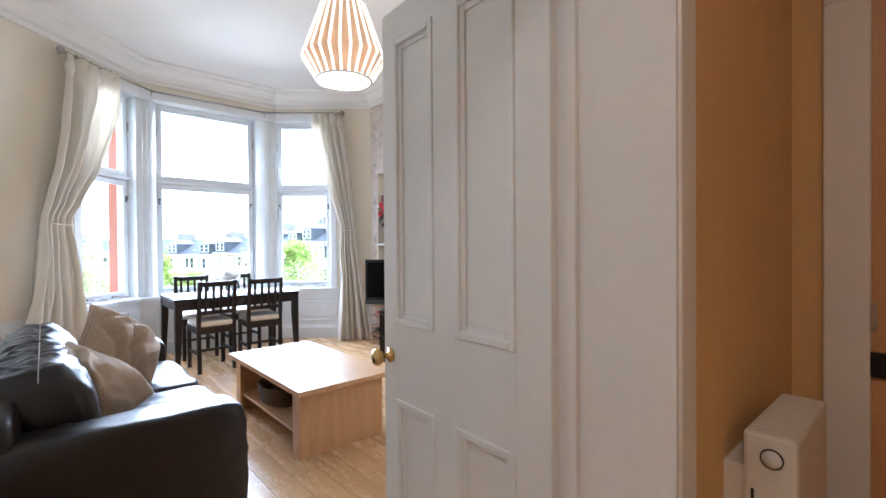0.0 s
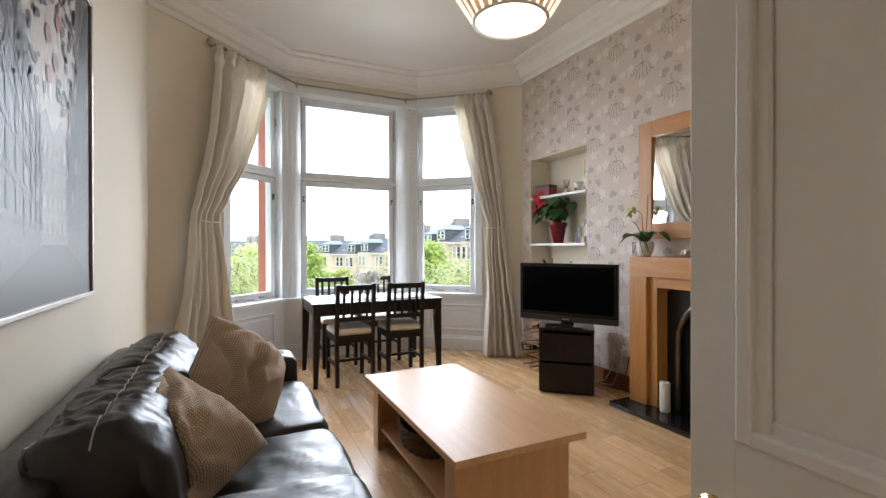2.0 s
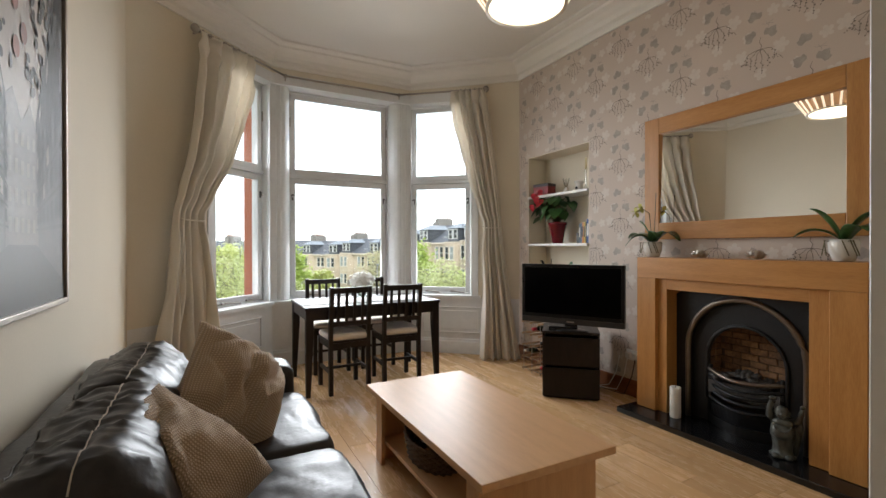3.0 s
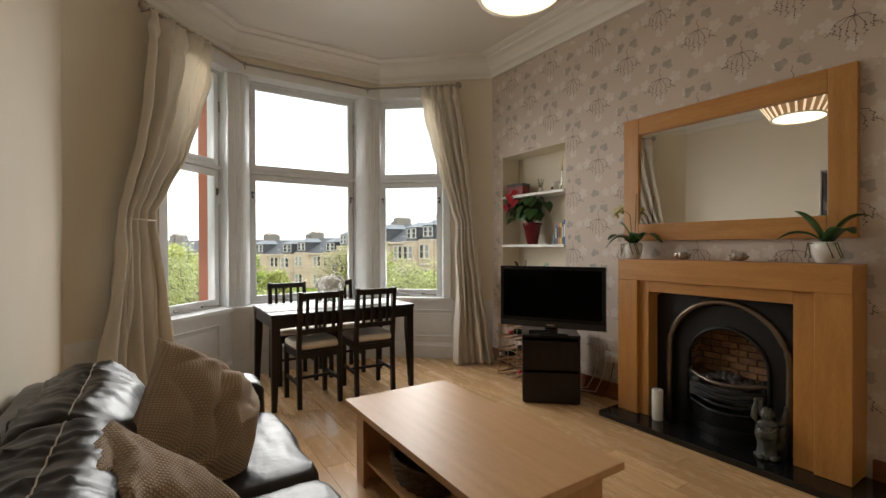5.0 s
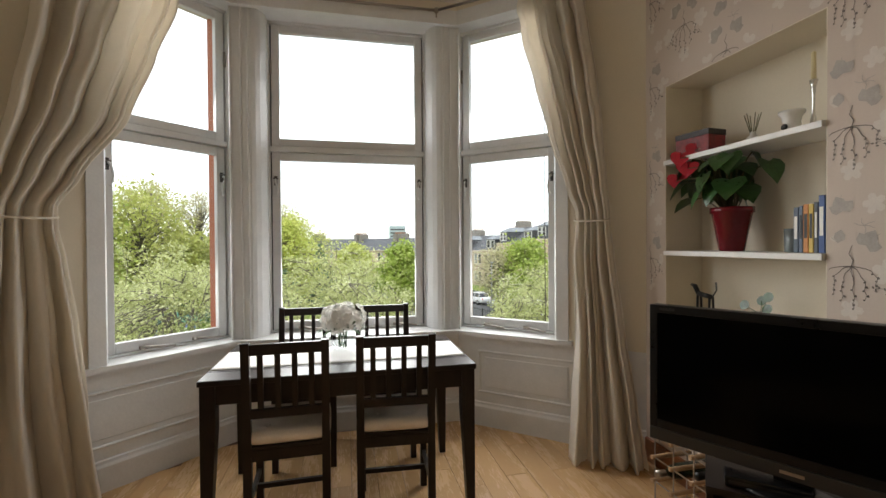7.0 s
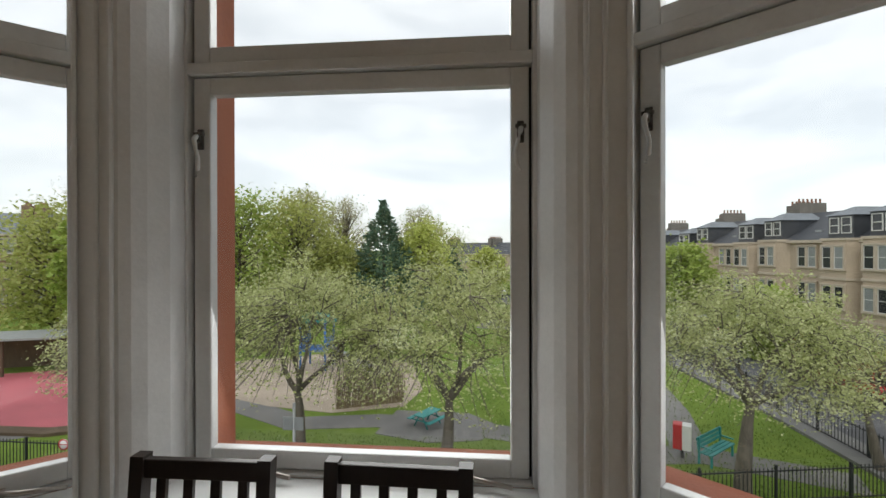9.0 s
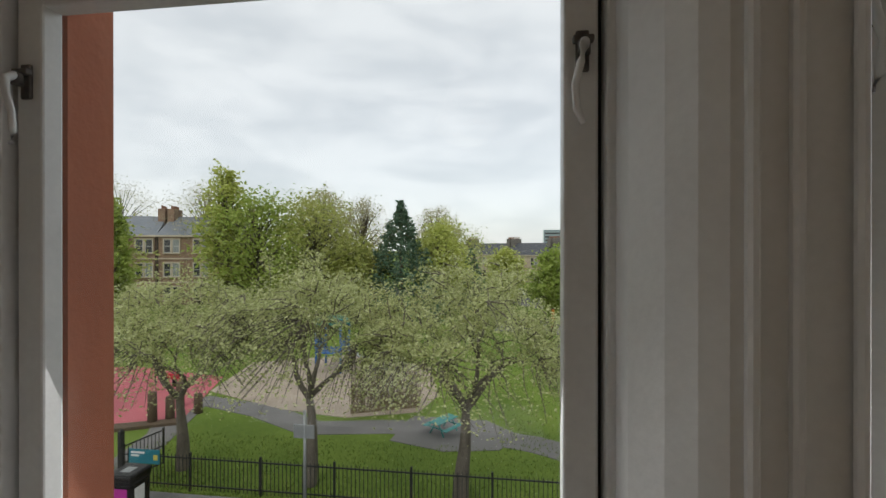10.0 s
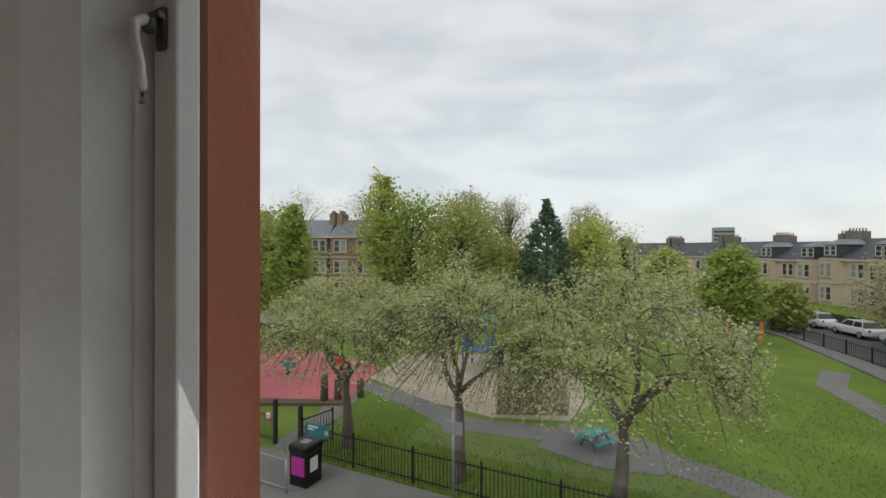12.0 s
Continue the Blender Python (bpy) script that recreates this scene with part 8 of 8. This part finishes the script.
part("lid_plate", box(-0.15, -0.15, 1.32, 0.15, 0.15, 1.325), GALV, lb)
gr = thing("guard_rail", "grey galvanised pedestrian guard rail at the kerb", "guard rail", m=pose(-8.95, 15.35, GZ + 0.11))
for i in range(4):
    part("upright", tube([(-2.0 * i, 0, 0), (-2.0 * i, 0, 1.05)], 0.03, 8), GALV, gr)
for z in (0.15, 1.03):
    part("rail", tube([(0, 0, z), (-6.0, 0, z)], 0.025, 8), GALV, gr)
for i in range(45):
    part("infill_bar", box(-0.13 * (i + 1) - 0.006, -0.006, 0.15, -0.13 * (i + 1) + 0.006, 0.006, 1.03), GALV, gr)
lp = thing("sign_pole", "grey street sign pole with two plates seen from behind", "sign post", m=pose(-4.05, 17.1, GZ + 0.11))
part("pole", tube([(0, 0, -0.05), (0, 0, 2.9)], 0.045, 10), GALV, lp)
for x in (-0.17, 0.17):
    part("plate", box(x - 0.15, -0.06, 2.1, x + 0.15, -0.045, 2.5, 0.01), GALV, lp)
db = thing("red_notice_bin", "red and white dog-waste bin on a post", "bin", m=pose(8.95, 21.1, GZ, 0, 0, -25))
part("post", box(-0.05, -0.05, 0, 0.05, 0.05, 0.5), FENCE, db)
part("red_side", box(-0.30, -0.22, 0.35, -0.0, 0.22, 1.25, 0.02), mat("bright_red_paint", (0.55, 0.02, 0.02), 0.4), db, "red side")
part("white_side", box(0.001, -0.22, 0.35, 0.30, 0.22, 1.25, 0.02), WHITEPLASTIC, db, "white side")


def bench(m):
    b = thing("park_bench", "teal painted slatted park bench", "bench", "park benches", m=m)
    for i in range(3):
        part("seat_slat", box(-0.9, -0.22 + i * 0.15, 0.43, 0.9, -0.1 + i * 0.15, 0.465), TEAL, b)
        part("back_slat", box(-0.9, 0.24 + i * 0.02, 0.55 + i * 0.14, 0.9, 0.27 + i * 0.02, 0.66 + i * 0.14), TEAL, b)
    for x in (-0.8, 0.8):
        part("leg", box(x - 0.03, -0.2, 0, x + 0.03, -0.14, 0.43), TEAL, b)
        part("leg", box(x - 0.03, 0.22, 0, x + 0.03, 0.28, 0.95), TEAL, b)
        part("armrest", box(x - 0.03, -0.2, 0.62, x + 0.03, 0.25, 0.66), TEAL, b)
    return b


bn = bench(pose(6.7, 20.2, GZ + 0.016, 0, 0, 170))
copy_thing(bn, pose(10.1, 20.95, GZ + 0.016, 0, 0, 40))
pt = thing("picnic_table", "teal painted picnic table on the path", "picnic table", m=pose(-0.75, 23.3, GZ + 0.021, 0, 0, 58))
pt.scale = (0.74, 0.74, 0.74)
part("top", box(-0.85, -0.38, 0.70, 0.85, 0.38, 0.745, 0.01), TEAL, pt)
for y in (-0.72, 0.72):
    part("seat", box(-0.85, y - 0.14, 0.42, 0.85, y + 0.14, 0.46, 0.01), TEAL, pt)
for x in (-0.6, 0.6):
    part("leg", tube([(x, -0.5, 0), (x, -0.1, 0.70)], 0.04, 6), TEAL, pt)
    part("leg", tube([(x, 0.5, 0), (x, 0.1, 0.70)], 0.04, 6), TEAL, pt)
    part("cross_beam", box(x - 0.03, -0.72, 0.36, x + 0.03, 0.72, 0.42), TEAL, pt)

# playground
for i, (x, y, hh) in enumerate(((-13.6, 22.5, 1.4), (-13.1, 22.95, 1.1), (-12.5, 24.0, 0.9), (-13.9, 24.6, 1.2))):
    lg = thing("log_post", "upright weathered log by the playground", "log", "play logs", m=pose(x, y, GZ))
    part("log", lathe([(0.2, -0.05), (0.19, hh * 0.5), (0.18, hh), (0.001, hh + 0.02)], 12), LOG, lg, "", True)
WILLOW = mat("woven_willow", (0.32, 0.26, 0.15), 0.9, spread=0.25, scale=9, bump=0.4)
wf = thing("willow_fence", "woven willow screen round the play area", "fence", m=pose(0, 0, GZ))
rr = random.Random(4)
wp = bmesh.new()
for i in range(230):
    k = i / 230
    x, y = -5.3 + 3.0 * k, 24.75 + 1.3 * k
    tube([(x, y, 0), (x + rr.uniform(-0.15, 0.15), y + rr.uniform(-0.1, 0.1), 1.0), (x + rr.uniform(-0.35, 0.35), y + rr.uniform(-0.2, 0.2), rr.uniform(1.6, 2.4))], [0.016, 0.012, 0.006], 4, bm=wp, ends=False)
tagged(part("willow_rods", wp, WILLOW, wf), kind="stuff")
for z in (0.3, 0.8, 1.3):
    part("woven_band", tube([(-5.3 + 3.0 * q / 20, 24.75 + 1.3 * q / 20 + 0.03 * (-1) ** q, z) for q in range(21)], 0.035, 6), WILLOW, wf)
o = new("willow_leaves", leaves_mesh("willow_leaves", [(Vector((-5.3 + 3.0 * rr.random(), 24.75 + 1.3 * rr.random(), rr.uniform(1.0, 2.3))), 0.2, 9) for _ in range(150)], 0.035, rr, LEAF_OLIVE))
o.parent = wf
tagged(o, kind="stuff")
BLUE = mat("blue_play_paint", (0.05, 0.18, 0.50), 0.45, spread=0.1)
cf = thing("climbing_frame", "blue and teal playground climbing tower with a slide", "play equipment", m=pose(-9.0, 32.0, GZ))
for x in (-0.8, 0.8):
    for y in (-0.8, 0.8):
        part("post", tube([(x, y, 0), (x, y, 3.0)], 0.07, 8), BLUE, cf)
part("deck", box(-0.85, -0.85, 1.2, 0.85, 0.85, 1.28), BLUE, cf)
for x in (-0.86, 0.82):
    part("side_panel", box(x, -0.8, 1.3, x + 0.04, 0.8, 2.1), BLUE, cf)
part("canopy", lathe([(1.5, 3.0), (0.8, 3.45), (0.05, 3.6)], 4), TEAL, cf)
part("slide", sheet(lambda u, v: Vector((0.85 + 2.6 * u, -0.3 + 0.6 * v, 1.25 - 1.15 * u + 0.15 * (2 * v - 1) ** 2)), 10, 6), GALV, cf, "grey metal slide")
for x, y, c in ((-19.0, 25.5, TEAL), (-16.5, 27.5, CAPRED)):
    sr = thing("spring_rider", "small spring rider in the playground", "play equipment", "spring riders", m=pose(x, y, GZ + 0.03))
    part("coil", lathe([(0.15, 0), (0.12, 0.1), (0.15, 0.2), (0.12, 0.3), (0.15, 0.4)], 10), IRON, sr)
    part("saddle", box(-0.5, -0.14, 0.4, 0.5, 0.14, 0.75, 0.06), c, sr)
    part("handlebar", tube([(0.2, -0.3, 0.95), (0.2, 0.3, 0.95)], 0.025), IRON, sr)
    part("grip_post", tube([(0.2, 0, 0.7), (0.2, 0, 0.95)], 0.03), IRON, sr)
sh = thing("park_shelter", "low dark timber shelter behind the playground", "shelter", m=pose(-27.5, 29.5, GZ, 0, 0, 20))
part("roof", box(-3.0, -1.6, 2.2, 3.0, 1.6, 2.32), GALV, sh)
part("wall", box(-2.8, 1.2, 0, 2.8, 1.35, 2.2), LOG, sh)
for x in (-2.8, 0, 2.8):
    part("post", box(x - 0.07, -1.4, 0, x + 0.07, -1.26, 2.2), LOG, sh)
for x, y in ((8.9, 48.3), (6.6, 48.6)):
    op = thing("play_post", "orange wooden post in the park", "post", "orange posts", m=pose(x, y, GZ))
    part("shaft", box(-0.13, -0.13, 0, 0.13, 0.13, 1.9, 0.02), mat("orange_timber", (0.50, 0.20, 0.03), 0.6, spread=0.1), op)
    part("cap", box(-0.15, -0.15, 1.9, 0.15, 0.15, 1.97), LOG, op)


# parked cars
def car(m, paint, label, van=False):
    c = thing("car", label, "car", "parked cars", m=m)
    L, W = (4.3, 1.78) if not van else (4.6, 1.85)
    top = 1.46 if not van else 1.85
    prof = [(-L / 2, 0.35), (-L / 2, 0.75), (-L / 2 + 0.15, 0.92), (-L / 2 + (0.35 if not van else 0.2), 1.0), (L / 2 - 1.1, 0.98), (L / 2 - 0.15, 0.82), (L / 2, 0.6), (L / 2, 0.32)]
    bm = bmesh.new()
    a = [bm.verts.new((x, -W / 2, z)) for x, z in prof]
    b = [bm.verts.new((x, W / 2, z)) for x, z in prof]
    bm.faces.new(a), bm.faces.new(b)
    for i in range(len(prof)):
        bm.faces.new((a[i], a[(i + 1) % len(prof)], b[(i + 1) % len(prof)], b[i]))
    bevelled(bm, bm.edges[:], 0.06, 2)
    part("body", bm, paint, c, "", True)
    x0, x1, x2, x3 = (-L / 2 + 0.3, -L / 2 + 0.75, L / 2 - 1.95, L / 2 - 1.15) if not van else (-L / 2 + 0.15, -L / 2 + 0.35, L / 2 - 1.6, L / 2 - 0.95)
    bm = bmesh.new()
    vs = [bm.verts.new((x, s * (W / 2 - ins), z)) for s in (-1, 1) for x, z, ins in ((x0, 0.97, 0.06), (x3, 0.97, 0.06), (x2, top, 0.22), (x1, top, 0.22))]
    for f in ((0, 1, 2, 3), (4, 5, 6, 7), (0, 1, 5, 4), (1, 2, 6, 5), (2, 3, 7, 6), (3, 0, 4, 7)):
        bm.faces.new([vs[i] for i in f])
    part("glasshouse", bm, DARKGLASS, c, "dark car windows")
    part("roof", box(x1 - 0.03, -W / 2 + 0.2, top - 0.03, x2 + 0.05, W / 2 - 0.2, top + 0.03, 0.02), paint, c)
    for x in (x1, (x1 + x2) / 2, x2):
        for s in (-1, 1):
            part("pillar", tube([(x + (0 if x != x2 else 0.6) - (0.25 if x == x1 else 0), s * (W / 2 - 0.055), 0.98), (x, s * (W / 2 - 0.215), top)], 0.035, 6), paint, c)
    for x in (-L / 2 + 0.8, L / 2 - 0.85):
        for s in (-1, 1):
            w = part("wheel", lathe([(0.001, -0.1), (0.31, -0.1), (0.33, -0.06), (0.33, 0.06), (0.31, 0.1), (0.001, 0.1)], 18, cap=False), BLACKPLASTIC, c)
            w.matrix_local = Matrix.Translation((x, s * (W / 2 - 0.08), 0.33)) @ Matrix.Rotation(radians(90), 4, "X")
            part("rim", lathe([(0.001, -0.108), (0.2, -0.108), (0.21, -0.1), (0.21, 0.1), (0.2, 0.108), (0.001, 0.108)], 14, cap=False), GALV, w)
    for s in (-1, 1):
        part("headlight", box(L / 2 - 0.18, s * 0.6 - 0.16, 0.62, L / 2 + 0.01, s * 0.6 + 0.16, 0.76, 0.02), GALV, c)
        part("tail_light", box(-L / 2 - 0.01, s * 0.68 - 0.1, 0.72, -L / 2 + 0.1, s * 0.68 + 0.1, 0.9, 0.02), CAPRED, c)
    return c


WHITECAR = mat("white_car_paint", (0.72, 0.73, 0.74), 0.2, spread=0.02, bump=0, coat=0.5)
REDCAR = mat("red_car_paint", (0.45, 0.012, 0.02), 0.2, spread=0.05, bump=0, coat=0.5)
GREYCAR = mat("grey_car_paint", (0.11, 0.12, 0.13), 0.2, spread=0.05, bump=0, coat=0.5)
for x, y, a, p, lab, van in ((19.0, 51.2, 104, WHITECAR, "white parked estate car at the kerb", False), (17.3, 56.4, 110, WHITECAR, "white parked hatchback at the kerb", False), (15.2, 61.2, 118, WHITECAR, "white parked hatchback at the kerb", False), (20.3, 45.6, 100, WHITECAR, "white parked van at the kerb", True), (12.6, 65.4, 128, GREYCAR, "dark grey parked car at the kerb", False), (21.2, 40.2, 96, GREYCAR, "grey parked car at the kerb", False), (21.4, 29.2, 93, REDCAR, "red parked hatchback at the kerb", False), (21.8, 22.5, 91, REDCAR, "red parked car at the kerb", False), (3.2, 75.5, 140, WHITECAR, "white parked car at the kerb", False)):
    car(pose(x, y, GZ + 0.012, 0, 0, a), p, lab, van)
for x, y in ((16.2, 47.0), (15.7, 30.0)):
    sl = thing("street_lamp", "grey steel street lamp column", "street lamp", "street lamps", m=pose(x, y, GZ))
    part("column", tube([(0, 0, 0), (0, 0, 5.6)], [0.09, 0.05], 10), GALV, sl)
    part("head", box(-0.12, -0.35, 5.55, 0.12, 0.2, 5.68, 0.03), GALV, sl)


# ---- wallpaper pattern ----
def petal_fan(bm, x, y, z, r, n, a0, long=1.0):
    for q in range(n):
        a = a0 + 2 * math.pi * q / n
        d, s = (math.cos(a), math.sin(a)), (-math.sin(a), math.cos(a))
        pts = [(0, 0), (0.5, 0.36), (0.9, 0.30), (1.05, 0), (0.9, -0.30), (0.5, -0.36)]
        bm.faces.new([bm.verts.new((x - 0.00007 * q, y + r * long * k * d[0] + r * w * s[0], z + r * long * k * d[1] + r * w * s[1])) for k, w in pts])


def one_leaf(bm, x, y, z, length, a, wide=0.34):
    d, s = (math.cos(a), math.sin(a)), (-math.sin(a), math.cos(a))
    pts = [(0, 0), (0.3, wide), (0.65, wide * 0.9), (1, 0), (0.65, -wide * 0.9), (0.3, -wide)]
    bm.faces.new([bm.verts.new((x, y + length * (k * d[0] + w * s[0]), z + length * (k * d[1] + w * s[1]))) for k, w in pts])


def stroke(bm, x, pts, w0, w1):
    n = len(pts)
    left, right = [], []
    for i, (py, pz) in enumerate(pts):
        a, b = pts[max(0, i - 1)], pts[min(n - 1, i + 1)]
        d = Vector((b[0] - a[0], b[1] - a[1])).normalized()
        w = 0.85 * (w0 + (w1 - w0) * i / (n - 1))
        left.append(bm.verts.new((x, py - d.y * w, pz + d.x * w)))
        right.append(bm.verts.new((x, py + d.y * w, pz - d.x * w)))
    for i in range(n - 1):
        bm.faces.new((left[i], left[i + 1], right[i + 1], right[i]))


rng = random.Random(21)
pale, grey, dark = bmesh.new(), bmesh.new(), bmesh.new()
XW = RIGHT
CY, CZ = 0.27, 0.50
for i in range(-1, 18):
    for j in range(-1, 8):
        oy, oz = REAR + 0.06 + i * CY, 0.02 + j * CZ + (CZ / 2 if i % 2 else 0)
        # a hanging bough that parts into arched twigs with buds
        fork = (oy + 0.10, oz + 0.20)
        stroke(dark, XW - 0.0022, [(oy + 0.098, oz + 0.275), (oy + 0.108, oz + 0.245), (oy + 0.094, oz + 0.222), fork], 0.0016, 0.0026)
        for dy, drop, up in ((-0.078, 0.075, 0.004), (-0.045, 0.115, -0.012), (-0.008, 0.150, -0.03), (0.030, 0.125, -0.012), (0.058, 0.105, 0.0), (0.085, 0.065, 0.006)):
            twig = []
            for q in range(9):
                t = q / 8
                twig.append((fork[0] + dy * math.sin(min(1.0, t * 1.5) * math.pi / 2) + 0.004 * math.sin(q * 2.1 + dy * 90), fork[1] + up * math.sin(t * math.pi) - drop * t ** 1.5))
            stroke(dark, XW - 0.0022, twig, 0.0021, 0.0009)
            for q in range(4, 9):
                one_leaf(dark, XW - 0.0024, twig[q][0], twig[q][1], 0.008 + 0.003 * (q % 2), -0.5 - 2.0 * (q % 2), 0.42)
        # dark fluttering clusters at either side
        for cy, cz, a0 in ((0.008, 0.115, 0.5), (0.195, 0.125, 0.25)):
            for k in range(5):
                one_leaf(dark, XW - 0.0024 - 0.00008 * k, oy + cy + 0.010 * (k - 2) + rng.uniform(-0.004, 0.004), oz + cz + 0.007 * (k % 3) + rng.uniform(-0.005, 0.005), rng.uniform(0.008, 0.014), a0 + rng.uniform(-0.9, 0.9), 0.26)
            stroke(dark, XW - 0.0022, [(oy + cy - 0.03, oz + cz - 0.012), (oy + cy - 0.012, oz + cz + 0.014), (oy + cy + 0.02, oz + cz + 0.012)], 0.0012, 0.0008)
        # star of thin twigs
        for a in (0.2, 1.1, 2.4, 3.3, 4.4):
            stroke(grey, XW - 0.0018, [(oy + 0.06, oz + 0.345), (oy + 0.06 + 0.018 * math.cos(a), oz + 0.345 + 0.012 * math.sin(a)), (oy + 0.06 + 0.036 * math.cos(a + 0.25), oz + 0.345 + 0.026 * math.sin(a + 0.25))], 0.0018, 0.001)
        for ay, az, rr_ in ((0.215, 0.185, 0.044), (-0.01, 0.185, 0.046), (0.10, 0.045, 0.038), (0.175, 0.30, 0.034), (0.03, 0.42, 0.036)):
            petal_fan(pale, XW - 0.0012, oy + ay, oz + az, rr_, 5, rng.uniform(0, 1))
        for ay, az, a0 in ((0.055, 0.275, 2.2), (0.145, 0.285, 0.7), (0.13, 0.40, 1.3)):
            stroke(grey, XW - 0.0016, [(oy + ay, oz + az), (oy + ay + 0.03 * math.cos(a0), oz + az + 0.03 * math.sin(a0)), (oy + ay + 0.06 * math.cos(a0 + 0.2), oz + az + 0.06 * math.sin(a0 + 0.2))], 0.0016, 0.001)
            for da, ln in ((-1.0, 0.050), (0.0, 0.060), (1.0, 0.050)):
                one_leaf(grey, XW - 0.0017 - 0.00008 * round(da + 1), oy + ay, oz + az, ln, a0 + da + rng.uniform(-0.15, 0.15), 0.40)
for bm in (pale, grey, dark):
    gone = []
    for f in bm.faces:
        c = f.calc_center_median()
        ys, zs = [v.co.y for v in f.verts], [v.co.z for v in f.verts]
        if min(ys) < REAR + 0.01 or max(ys) > BD.y - 0.02 or min(zs) < 0.15 or max(zs) > CEILING - 0.22 or (1.66 < max(ys) and min(ys) < 2.31 and min(zs) < 0.88) or (max(ys) > NY0 - 0.005 and min(ys) < NY1 + 0.005 and max(zs) > NZ0 - 0.005 and min(zs) < NZ1 + 0.005):
            gone.append(f)
    bmesh.ops.delete(bm, geom=gone, context="FACES")
for nm, bm, mt, lab in (("blossom_print", pale, PAPER_LIGHT, "pale blossom print of the wallpaper"), ("leaf_print", grey, PAPER_GREY, "grey leaf print of the wallpaper"), ("branch_print", dark, PAPER_DARK, "dark branch print of the wallpaper")):
    tagged(part(nm, bm, mt, wall_right, lab), kind="stuff")

# ---- floor planks ----
PW = 0.142
rng = random.Random(6)
plank_meshes = {}


def inside_span(x):
    """How far the floor reaches in y at this x."""
    if x < BB.x:
        return BA.y + (x - BA.x) * (BB.y - BA.y) / (BB.x - BA.x)
    if x > BC.x:
        return BC.y + (x - BC.x) * (BD.y - BC.y) / (BD.x - BC.x)
    return BB.y


x = LEFT
row = 0
while x < RIGHT - 0.01:
    x1 = min(x + PW, RIGHT)
    ya, yb = inside_span(x), inside_span(x1)
    y = REAR - rng.uniform(0.0, 0.6)
    while y < max(ya, yb):
        ln = rng.choice((0.45, 0.6, 0.75, 0.9))
        a, b = max(y, REAR), y + ln
        pts = None
        if b <= min(ya, yb):
            if a < b - 0.02:
                pts = [(x, a), (x1, a), (x1, b), (x, b)]
        elif a < min(ya, yb) - 0.01:
            pts = [(x, a), (x1, a), (x1, min(b, yb)), (x, min(b, ya))]
        if pts:
            g = 0.001
            q = [(pts[0][0] + g, pts[0][1] + g), (pts[1][0] - g, pts[1][1] + g), (pts[2][0] - g, pts[2][1] - g), (pts[3][0] + g, pts[3][1] - g)]
            o = part("plank", prism(q, -0.012, 0.0), LAMINATE, floor)
        y += ln
    x = x1
    row += 1
